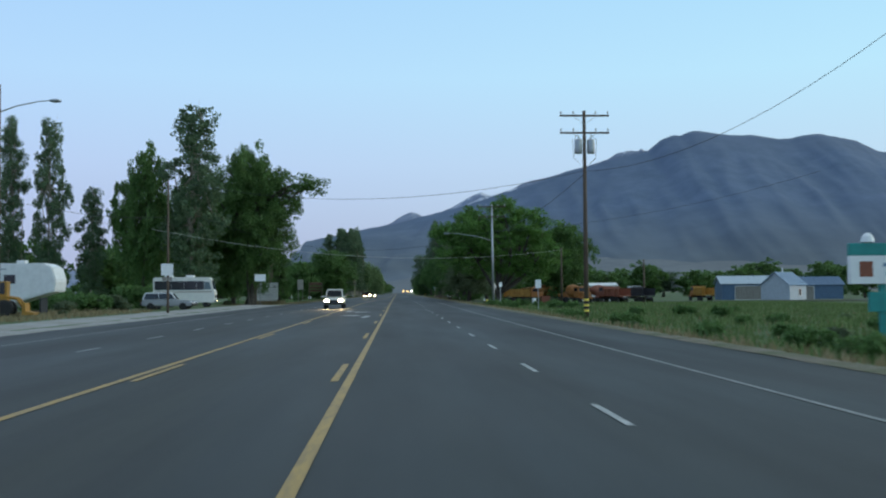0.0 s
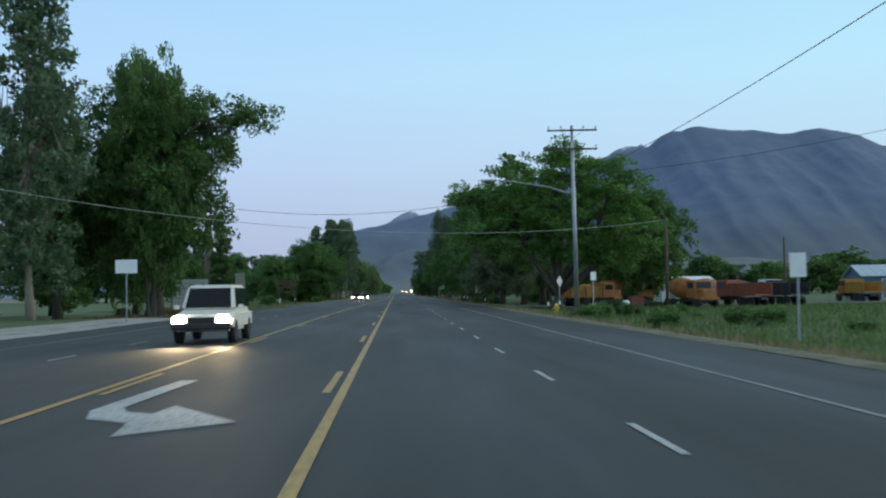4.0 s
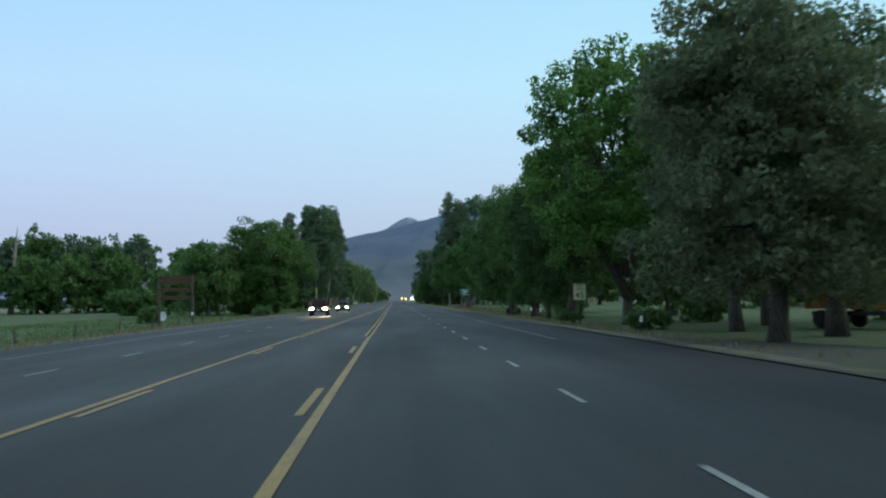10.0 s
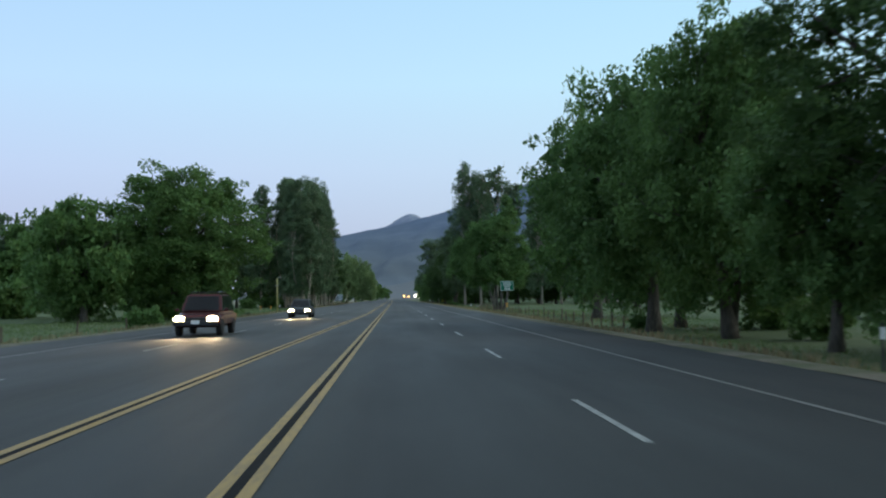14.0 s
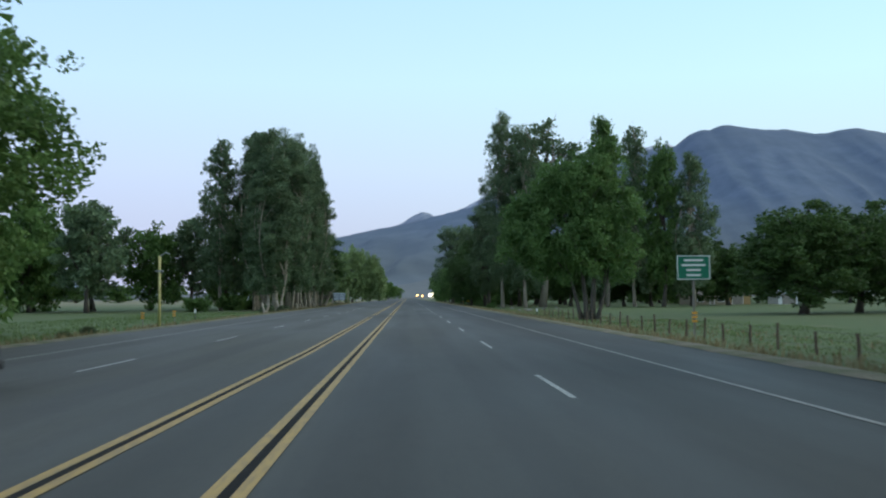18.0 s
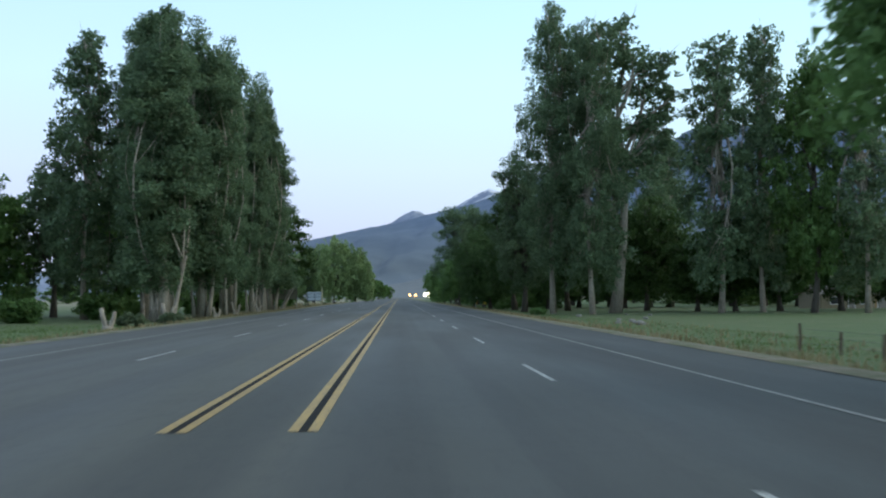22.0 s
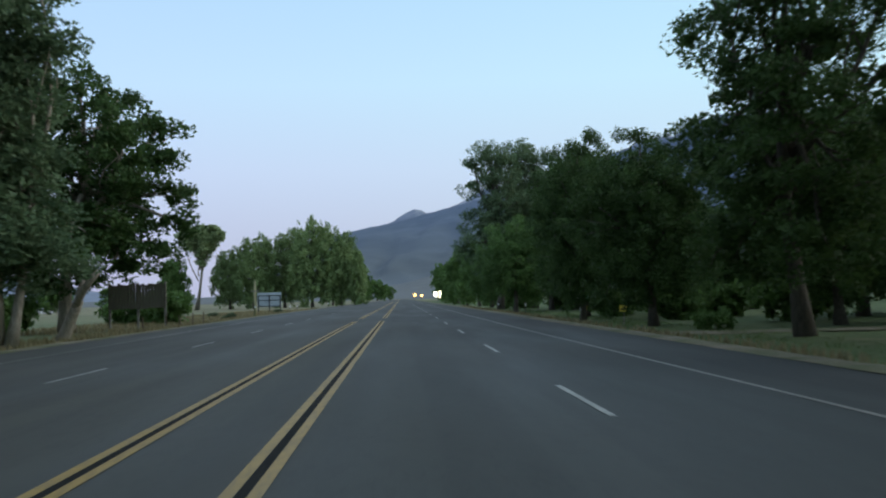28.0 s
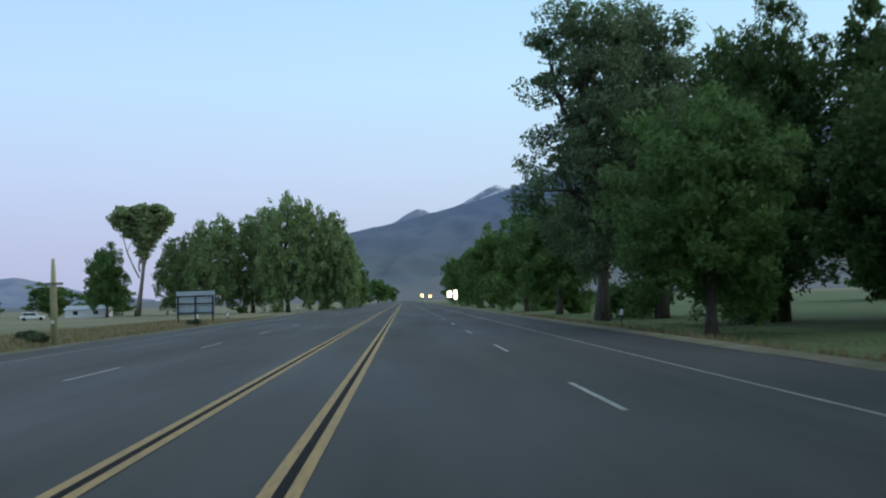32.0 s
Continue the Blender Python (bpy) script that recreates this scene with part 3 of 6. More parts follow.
def mountain(name, label, material, ridge, depth0, depth1, amp, seed, sharp=1.25, nx=150, nv=26):
    """A range whose crest follows a few heights (direction, rise per metre of distance), carved by gullies."""
    u0, u1 = ridge[0][0], ridge[-1][0]
    us, hs = [p[0] for p in ridge], [p[1] for p in ridge]
    verts, faces = [], []
    for j in range(nv):
        v = j / (nv - 1)
        dist = depth0 + (depth1 - depth0) * v
        for i in range(nx):
            u = u0 + (u1 - u0) * i / (nx - 1)
            top = float(np.interp(u, us, hs)) * (depth1 - 200)
            x = u * (depth1 - 200) * (0.55 + 0.45 * dist / depth1)
            w = u * depth1
            rough = noise.multi_fractal((w * 0.004, dist * 0.0016, seed), 1.0, 2.1, 6) - 1.0
            gully = 1 - abs(noise.noise((w * 0.0075 + 0.5 * rough, dist * 0.0012, seed + 9)))
            h = top * v ** sharp
            fade = min(1.0, (1 - v) / 0.2)
            h += amp * rough * (0.25 + v) * 0.35 * fade + amp * (gully - 0.85) * math.sin(math.pi * min(1, v)) * 0.8
            if j == nv - 1:
                h += 2.2 * noise.noise((x * 0.03, 5, seed)) + 1.6 * noise.noise((x * 0.09, 8, seed))
            verts.append((x, dist, max(h, -20) if v > 0 else -25))
    # back side closes the mass
    base = (nv - 1) * nx
    for i in range(nx):
        x, y, z = verts[base + i]
        verts.append((x, min(y + 45, 4985), -25))
    for j in range(nv):
        for i in range(nx - 1):
            a = j * nx + i
            faces.append((a, a + 1, a + nx + 1, a + nx))
    ob = mesh_part(name, verts, faces, material, None, "", True)
    return tagged(ob, label, "mountain", kind="structure")


mountain("mountain_far", "hazy blue far peaks with thin snow streaks", HAZED_ROCK_FAR,
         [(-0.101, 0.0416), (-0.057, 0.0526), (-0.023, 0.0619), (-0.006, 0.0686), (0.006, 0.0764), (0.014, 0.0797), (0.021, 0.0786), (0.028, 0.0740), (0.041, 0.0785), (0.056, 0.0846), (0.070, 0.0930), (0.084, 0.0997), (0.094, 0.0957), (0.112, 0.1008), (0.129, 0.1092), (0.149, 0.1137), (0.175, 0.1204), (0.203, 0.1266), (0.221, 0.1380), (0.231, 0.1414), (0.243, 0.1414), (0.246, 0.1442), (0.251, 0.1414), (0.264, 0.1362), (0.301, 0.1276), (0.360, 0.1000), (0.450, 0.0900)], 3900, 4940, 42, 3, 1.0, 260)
mountain("mountain_near", "broad rocky mountain with gullied flanks, haze-blue in its colour", HAZED_ROCK_NEAR,
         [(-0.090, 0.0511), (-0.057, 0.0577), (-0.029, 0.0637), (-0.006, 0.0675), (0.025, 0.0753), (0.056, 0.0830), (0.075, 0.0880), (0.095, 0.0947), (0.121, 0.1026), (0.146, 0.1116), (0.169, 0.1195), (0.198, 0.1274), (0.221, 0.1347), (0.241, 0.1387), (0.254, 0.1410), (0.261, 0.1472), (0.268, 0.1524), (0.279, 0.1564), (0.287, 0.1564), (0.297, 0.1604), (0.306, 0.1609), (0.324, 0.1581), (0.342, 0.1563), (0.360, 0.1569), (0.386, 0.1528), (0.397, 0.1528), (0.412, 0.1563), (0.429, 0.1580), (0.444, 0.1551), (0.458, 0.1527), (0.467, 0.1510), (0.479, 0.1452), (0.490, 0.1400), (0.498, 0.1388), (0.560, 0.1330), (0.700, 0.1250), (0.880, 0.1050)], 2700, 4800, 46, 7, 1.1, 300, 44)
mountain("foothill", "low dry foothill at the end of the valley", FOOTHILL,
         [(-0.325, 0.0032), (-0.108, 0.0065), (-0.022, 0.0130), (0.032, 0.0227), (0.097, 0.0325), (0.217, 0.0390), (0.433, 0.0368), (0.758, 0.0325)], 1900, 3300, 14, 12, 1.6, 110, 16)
mountain("mountain_left", "low hazy hill across the valley", HAZED_ROCK_FAR,
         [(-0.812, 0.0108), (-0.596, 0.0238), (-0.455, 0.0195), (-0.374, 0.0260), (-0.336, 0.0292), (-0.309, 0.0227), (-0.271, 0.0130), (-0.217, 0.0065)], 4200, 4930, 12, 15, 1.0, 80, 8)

# ---- trees ----


def leaf_cloud(centres, spread, count, leaf, seed, flat=0.8):
    """Many small folded leaves scattered in clumps: vertices and faces."""
    r = np.random.RandomState(seed)
    n = len(centres) * count
    c = np.repeat(np.asarray(centres, float), count, axis=0)
    off = r.normal(size=(n, 3))
    off /= np.linalg.norm(off, axis=1, keepdims=True)
    rad = spread * r.uniform(0.15, 1.0, (n, 1)) ** 0.6
    off = off * rad
    off[:, 2] *= flat
    p = c + off
    d = r.normal(size=(n, 3))
    d[:, 2] -= 0.35
    d /= np.linalg.norm(d, axis=1, keepdims=True)
    e = np.cross(d, r.normal(size=(n, 3)))
    e /= np.linalg.norm(e, axis=1, keepdims=True)
    s = leaf * r.uniform(0.6, 1.35, (n, 1))
    fold = np.cross(d, e) * s * 0.14
    v = np.stack([p - d * s * 0.5 + e * s * 0.34, p - d * s * 0.5 - e * s * 0.34 + fold, p + d * s * 0.62], axis=1).reshape(-1, 3)
    f = np.arange(n * 3).reshape(-1, 3)
    return v, f


def cloud_part(name, clouds, material, parent):
    vs, fs, base = [], [], 0
    for v, f in clouds:
        vs.append(v)
        fs.append(f + base)
        base += len(v)
    v, f = np.concatenate(vs), np.concatenate(fs)
    me = bpy.data.meshes.new(name)
    me.vertices.add(len(v))
    me.vertices.foreach_set("co", v.ravel())
    me.loops.add(f.size)
    me.loops.foreach_set("vertex_index", f.ravel())
    me.polygons.add(len(f))
    me.polygons.foreach_set("loop_start", np.arange(0, f.size, 3))
    me.update(calc_edges=True)
    me.materials.append(material)
    ob = new(name, me)
    ob.parent = parent
    return ob


def lobe_points(lobes, count, seed, shell=0.72):
    """Clump centres near the skins of the lobes, each lobe an ellipsoid (x, y, z, rx, ry, rz)."""
    r = np.random.RandomState(seed)
    vol = np.array([(l[3] * l[4] * l[5]) ** 0.75 for l in lobes])
    out = []
    for l, k in zip(lobes, np.maximum(3, (count * vol / vol.sum())).astype(int)):
        d = r.normal(size=(k, 3))
        d /= np.linalg.norm(d, axis=1, keepdims=True)
        rad = r.uniform(shell, 1.0, (k, 1)) ** 0.8
        rad *= 1 + 0.16 * r.normal(size=(k, 1))
        out.append(np.array(l[:3]) + d * rad * np.array(l[3:]))
    return np.concatenate(out)


def bent(a, b, r, bend=0.12, n=5):
    """Points from a to b with a natural bend."""
    a, b = Vector(a), Vector(b)
    side = Vector((r.uniform(-1, 1), r.uniform(-1, 1), r.uniform(-0.2, 0.6))) * (b - a).length * bend
    return [a.lerp(b, i / (n - 1)) + side * math.sin(math.pi * i / (n - 1)) for i in range(n)]


def make_tree(label, lobes, trunk, leaves=LEAF_MID, bark=BARK, clumps=150, per=55, leaf=0.42, spread=1.05, seed=1, inner=900, inner_leaf=0.58, category="tree", name="tree", limbs=True, bare=0):
    """A tree: trunks (foot, top, radius), limbs out to every lobe, and a crown of clumped leaves."""
    r = random.Random(seed)
    root = thing(name, label, category)
    bm = bmesh.new()
    for foot, top, rad in trunk:
        pts = bent(foot, top, r, 0.05, 7)
        tube(bm, pts, [rad * (1.35 if i == 0 else 1.0 - 0.11 * i) for i in range(7)], 9)
    part("trunk", bm, bark, root, smooth=True)
    if limbs:
        bm = bmesh.new()
        for i, l in enumerate(lobes):
            foot, top, rad = trunk[i % len(trunk)]
            a = Vector(foot).lerp(Vector(top), r.uniform(0.45, 0.9))
            if abs(l[2] - a.z) > 0.6 * (top[2]) and len(trunk) == 1:
                a = Vector(foot).lerp(Vector(top), 0.97)
            tip = Vector(l[:3]) + Vector((0, 0, 0.5 * l[5]))
            pts = bent(a, tip, r, 0.14, 6)
            tube(bm, pts, [rad * 0.5 * (1 - i2 / 6.5) for i2 in range(6)], 5)
            for q in range(3):
                s = pts[2 + q]
                e = Vector(l[:3]) + Vector((r.uniform(-1, 1) * l[3], r.uniform(-1, 1) * l[4], r.uniform(-0.5, 1) * l[5])) * 0.85
                tube(bm, bent(s, e, r, 0.15, 4), [rad * 0.22, rad * 0.15, rad * 0.09, 0.015], 3)
        for q in range(bare):
            l = lobes[r.randrange(len(lobes))]
            s = Vector(l[:3])
            e = s + Vector((r.uniform(-1, 1) * l[3], r.uniform(-1, 1) * l[4], (0.6 + r.random()) * l[5])) * 1.25
            tube(bm, bent(s, e, r, 0.15, 5), [rad * 0.2, rad * 0.14, rad * 0.1, rad * 0.05, 0.012], 5)
        part("limb_structure", bm, bark, root, smooth=True)
    cl = [leaf_cloud(lobe_points(lobes, clumps, seed), spread, per, leaf, seed + 1)]
    # stray sprigs make the outline uneven
    cl.append(leaf_cloud(lobe_points(lobes, clumps // 2, seed + 5, 0.98), spread * 0.55, max(6, per // 3), leaf * 0.85, seed + 2))
    if inner:
        cl.append(leaf_cloud(lobe_points([(*l[:3], l[3] * 0.78, l[4] * 0.78, l[5] * 0.78) for l in lobes], max(20, inner // 7), seed + 7, 0.15), spread * 0.7, 18, inner_leaf, seed + 3))
    cloud_part("crown", cl, leaves, root)
    return root


def dome(n, rx, ry, z0, z1, size, seed, squeeze=0.55):
    """Lobes that fill a rounded, lumpy crown from z0 to z1."""
    r = random.Random(seed)
    out = []
    for i in range(n):
        f = (i + 0.5) / n
        z = z0 + (z1 - z0) * f
        w = math.sin(math.pi * (0.14 + 0.80 * f)) ** squeeze
        a = i * 2.4 + r.uniform(-0.5, 0.5)
        k = math.sqrt(r.uniform(0.12, 1.0))
        s = size * r.uniform(0.75, 1.25) * (0.65 + 0.5 * w)
        out.append((rx * w * k * math.cos(a), ry * w * k * math.sin(a), z, s, s, s * 0.85))
    return out


def spire(h, w, n, seed, low=0.08):
    """Lobes of a tall narrow poplar."""
    r = random.Random(seed)
    out = []
    for i in range(n):
        f = low + (1 - low) * (i + 0.3) / n
        k = w * (0.78 + 0.3 * math.sin(math.pi * min(1, f * 0.95))) * (1.0 - 0.4 * max(0, f - 0.84) / 0.16)
        out.append((r.uniform(-0.5, 0.5) * k, r.uniform(-0.5, 0.5) * k, h * f, k * r.uniform(0.6, 0.95), k * r.uniform(0.6, 0.95), h / n * r.uniform(1.0, 1.5)))
    return out


def stand(kind, x, y, height, radius, turn=0.0):
    """Sets a copy of a tree kind on the ground, at a height and crown radius in metres."""
    w, h = radius / kind["radius"], height / kind["height"]
    m = pose(x, y, ground_z(x, y) - 0.05, 0, 0, turn) @ Matrix.Diagonal((w, w, h, 1))
    if kind["used"]:
        first = kind["ob"].scale
        return copy_thing(kind["ob"], m @ Matrix.Diagonal((1 / first.x, 1 / first.y, 1 / first.z, 1)))
    kind["used"] = True
    kind["ob"].matrix_basis = m
    return kind["ob"]


KINDS = {}


def kind(key, **k):
    """A fine version for the roadside, and a coarser one that stands further back."""
    if not key.startswith("far"):
        KINDS[key + "_back"] = dict(k, per=int(k["per"] * 0.9), leaf=k["leaf"] * 1.1)
        k.update(per=int(k["per"] * 2.3), leaf=k["leaf"] * 0.62)
    KINDS[key] = k


def register(key, ob):
    """Keeps a tree kind with the height and radius that its crown has."""
    crown = [c for c in ob.children if c.name.startswith("crown")][0].data
    v = np.empty(len(crown.vertices) * 3)
    crown.vertices.foreach_get("co", v)
    v = v.reshape(-1, 3)
    KINDS[key] = {"ob": ob, "used": False, "height": float(np.percentile(v[:, 2], 99.6)), "radius": float(np.percentile(np.hypot(v[:, 0], v[:, 1]), 97))}


# kinds, built at a nominal size in metres
kind("broad", label="broad dark green cottonwood in full leaf", lobes=dome(17, 6.0, 6.0, 4.2, 17.0, 3.0, 3), trunk=[((0, 0, 0), (0.3, 0.2, 9), 0.55)], leaves=LEAF_DARK, clumps=330, per=56, leaf=0.46, spread=1.15, seed=11, inner=1300)
kind("broad_b", label="wide leafy cottonwood with a heavy low crown", lobes=dome(18, 6.6, 6.2, 3.0, 15.5, 2.9, 8), trunk=[((0, 0, 0), (-0.4, 0.3, 8), 0.5), ((0.5, 0.2, 0), (2.2, 0.4, 8), 0.32)], leaves=LEAF_DARK, clumps=330, per=56, leaf=0.46, spread=1.15, seed=21, inner=1300)
kind("deep", label="broad cottonwood in full leaf, its green painted shade-dark", lobes=dome(17, 5.6, 5.6, 3.4, 17.0, 2.8, 6), trunk=[((0, 0, 0), (0.3, 0.2, 9), 0.5)], leaves=LEAF_SHADED, clumps=320, per=54, leaf=0.44, spread=1.1, seed=17, inner=1100)
kind("deep_airy", label="tree with an open, ragged crown, leaves painted shade-dark", lobes=dome(24, 4.6, 4.6, 4.0, 21.0, 1.9, 19, 0.5), trunk=[((0, 0, 0), (0.5, 0.2, 15), 0.4)], leaves=LEAF_SHADED, clumps=320, per=44, leaf=0.4, spread=0.95, seed=27, inner=500, bare=6)
kind("tall", label="tall uneven cottonwood with a ragged top", lobes=dome(16, 4.6, 4.6, 5.0, 24.0, 2.5, 5, 0.4) + [(0.5, 0, 25, 1.3, 1.3, 1.8), (-1.6, 0.4, 23.5, 1.4, 1.3, 1.6)], trunk=[((0, 0, 0), (0.2, -0.3, 16), 0.5)], leaves=LEAF_DARK, clumps=320, per=50, leaf=0.44, spread=1.1, seed=31, inner=1200, bare=5)
kind("airy", label="tall airy tree with sparse grey-green leaves", lobes=dome(28, 4.4, 4.4, 4.0, 21.4, 1.75, 9, 0.55), trunk=[((0, 0, 0), (0.6, 0.2, 15), 0.42)], leaves=LEAF_GREY, clumps=330, per=42, leaf=0.38, spread=0.95, seed=41, inner=450, bare=6)
kind("poplar", label="tall columnar poplar with dark foliage to the ground", lobes=spire(31, 3.1, 17, 4, 0.14), trunk=[((0, 0, 0), (0.2, 0.1, 26), 0.5), ((0.8, -0.3, 0), (1.5, -0.4, 14), 0.36), ((-0.9, -0.2, 0), (-1.3, 0, 7), 0.24)], leaves=LEAF_GREY, bark=BARK_PALE, clumps=340, per=56, leaf=0.46, spread=1.1, seed=51, inner=1400)
kind("poplar_b", label="tall narrow poplar with pale suckering trunks", lobes=spire(30, 2.6, 15, 14, 0.18), trunk=[((0, 0, 0), (-0.3, 0.2, 25), 0.42), ((-0.7, 0.3, 0), (-1.4, 0.5, 9), 0.25), ((0.6, 0.2, 0), (1.7, 0.1, 7), 0.22)], leaves=LEAF_GREY, bark=BARK_PALE, clumps=320, per=54, leaf=0.46, spread=1.1, seed=61, inner=1200, bare=3)
kind("gaunt", label="very tall thin-crowned tree with pale bare limbs", lobes=dome(22, 4.0, 4.0, 4.0, 33.0, 2.0, 13, 0.3), trunk=[((0, 0, 0), (0.8, 0.2, 26), 0.38)], leaves=LEAF_GREY, bark=BARK_PALE, clumps=330, per=44, leaf=0.42, spread=1.05, seed=71, inner=600, bare=12)
kind("lofty", label="very tall tree, bare below on its open side", lobes=[(x - 2.4, y, z, a, b, c) for x, y, z, a, b, c in dome(15, 3.2, 3.4, 6.0, 31.0, 2.1, 73, 0.3)] + [(2.8, 0, 17.6, 1.3, 1.5, 1.1), (4.6, 0.2, 19.0, 1.3, 1.5, 1.0), (2.6, 0, 20.5, 1.5, 1.6, 1.2), (4.4, 0.4, 21.6, 1.6, 1.7, 1.3), (5.6, -0.4, 23.4, 1.6, 1.7, 1.4), (3.2, 0.5, 24.6, 2.0, 2.0, 1.7), (4.4, 0, 27.0, 1.9, 2.0, 1.6), (1.6, 0, 28.6, 2.1, 2.1, 1.9), (0.8, 0.3, 31.6, 1.7, 1.7, 1.6)], trunk=[((0, 0, 0), (0.4, 0.2, 24), 0.5)], leaves=LEAF_GREY, bark=BARK_PALE, clumps=330, per=46, leaf=0.42, spread=1.0, seed=77, inner=600, bare=12)
kind("round", label="rounded mid-green tree beside the road", lobes=dome(14, 3.9, 3.9, 2.6, 11.0, 2.1, 17), trunk=[((0, 0, 0), (0.2, 0.1, 6), 0.36)], leaves=LEAF_MID, clumps=240, per=52, leaf=0.40, spread=0.95, seed=81, inner=700)
kind("willow", label="low spreading bright green tree with foliage to the ground", lobes=dome(15, 4.0, 4.0, 1.4, 8.2, 1.9, 23, 0.4), trunk=[((0, 0, 0), (0.3, 0.2, 4), 0.3), ((0.4, 0.3, 0), (1.4, 0.8, 4), 0.2)], leaves=LEAF_LIGHT, clumps=230, per=52, leaf=0.36, spread=0.9, seed=91, inner=600)
kind("cedar", label="dark pointed conifer with drooping branches", lobes=[((0.55 + 0.9 * (1 - i / 24)) * math.sin(i * 2.4), (0.55 + 0.9 * (1 - i / 24)) * math.cos(i * 2.4), 1.3 + i * 0.44, 0.35 + 1.35 * (1 - i / 24), 0.35 + 1.35 * (1 - i / 24), 0.42) for i in range(24)], trunk=[((0, 0, 0), (0, 0, 11.6), 0.2)], leaves=LEAF_DARK, clumps=300, per=22, leaf=0.34, spread=0.42, seed=101, inner=200, inner_leaf=0.3)
kind("umbrella", label="tall bare trunk with a rounded mushroom crown", lobes=[(0.5, 0, 13.6, 0.8, 0.8, 1.3), (0.6, 0, 15.4, 1.2, 1.2, 1.3), (0.3, 0, 17.0, 1.9, 1.8, 1.4), (0.9, 0.5, 18.3, 2.2, 2.2, 1.5), (-1.4, 0.3, 18.6, 1.8, 1.8, 1.4), (2.4, 0, 19.4, 1.7, 1.8, 1.4), (-2.7, -0.2, 19.8, 1.5, 1.6, 1.2), (3.4, 0.3, 20.4, 1.2, 1.4, 1.0), (0.2, 0.6, 20.6, 2.4, 2.4, 1.5), (-1.2, -0.5, 21.3, 1.8, 1.8, 1.2), (1.6, 0.2, 21.5, 1.7, 1.8, 1.1)], trunk=[((-1.0, 0, 0), (0.2, 0, 17.5), 0.27), ((-0.6, 0.4, 0), (1.0, 0.5, 18), 0.16)], leaves=LEAF_HAZE_PALE, bark=BARK_PALE, clumps=230, per=62, leaf=0.55, spread=1.0, seed=111, inner=500)
kind("overhang", label="big cottonwood with a limb reaching over the road", lobes=dome(13, 5.0, 5.0, 6.0, 19.5, 2.6, 43, 0.4) + [(4.6, -1, 15.6, 2.2, 2.2, 1.7), (6.4, -1.2, 17.2, 2.1, 2.1, 1.7), (8.2, -1.4, 17.4, 1.7, 1.7, 1.3), (3.5, 0.5, 18.5, 2.3, 2.3, 1.8)], trunk=[((0, 0, 0), (0.8, -0.2, 12), 0.62)], leaves=LEAF_DARK, clumps=300, per=50, leaf=0.44, spread=1.05, seed=151, inner=700, bare=4)
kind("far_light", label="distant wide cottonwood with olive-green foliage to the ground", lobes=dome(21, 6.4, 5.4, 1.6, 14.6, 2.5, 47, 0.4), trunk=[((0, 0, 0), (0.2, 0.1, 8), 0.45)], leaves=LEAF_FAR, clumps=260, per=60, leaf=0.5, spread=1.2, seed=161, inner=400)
kind("olive", label="grey-green leafy tree with a soft rounded crown", lobes=dome(15, 4.0, 4.0, 3.0, 15.0, 2.2, 53, 0.45), trunk=[((0, 0, 0), (0.3, 0.2, 9), 0.36), ((0.4, 0.1, 0), (1.8, 0.3, 8), 0.25)], leaves=LEAF_OLIVE, clumps=260, per=52, leaf=0.40, spread=1.0, seed=171, inner=800)
kind("forked", label="big spreading cottonwood with fanning forked trunks", lobes=dome(19, 6.6, 6.2, 6.5, 18.6, 2.3, 59, 0.5) + [(-5.5, 0, 8.5, 2.0, 2.2, 1.6), (4.5, 1, 7.5, 2.2, 2.2, 1.6), (-6.3, 0.4, 14.2, 2.0, 2.2, 1.6), (-7.4, 0.2, 13.6, 1.3, 1.5, 1.0), (-5.6, -0.5, 12.0, 1.8, 2.0, 1.4)], trunk=[((0, 0, 0), (0.4, 0.2, 3.2), 0.5), ((0.1, 0, 1.8), (-3.6, 0.3, 11), 0.27), ((0.2, 0, 2.0), (1.0, -0.6, 13), 0.29), ((0.3, 0, 1.9), (4.0, 0.5, 10), 0.25), ((0.0, 0, 2.2), (-1.4, 0.8, 13), 0.24)], leaves=LEAF_BRIGHT, clumps=330, per=54, leaf=0.42, spread=0.95, seed=181, inner=900)
kind("peaked", label="leafy roadside tree with clustered trunks and a peaked top", lobes=[(-5.4, 0, 6.6, 2.1, 2.2, 1.9), (-3.6, 0.4, 9, 2.5, 2.4, 2.1), (-1, 0, 10.4, 2.7, 2.7, 2.3), (1.5, 0, 11.8, 2.1, 2.2, 2.2), (1.7, 0, 14.3, 1.2, 1.2, 1.6), (1.6, 0, 16.0, 0.5, 0.5, 1.0), (3.1, 0, 8.6, 1.7, 1.9, 2.1), (-3, 1, 5, 2.3, 2.3, 1.8), (0, -1, 6, 2.5, 2.5, 2.2), (2.6, 0.2, 5, 1.7, 1.7, 1.6), (-6.3, 0.5, 8.2, 1.3, 1.3, 1.2), (-0.5, 0.5, 12.6, 1.5, 1.6, 1.3), (-3.2, 0, 11.5, 1.4, 1.5, 1.2), (0.4, 0, 8, 2.4, 2.4, 2.2)], trunk=[((0, 0, 0), (-0.9, 0.2, 7), 0.24), ((0.5, 0.2, 0), (0.9, 0, 8), 0.26), ((-0.4, 0.3, 0), (-2.4, 0.2, 6), 0.2), ((0.9, -0.1, 0), (2.3, 0.3, 6), 0.18)], leaves=LEAF_MID, clumps=300, per=52, leaf=0.40, spread=0.9, seed=191, inner=700)
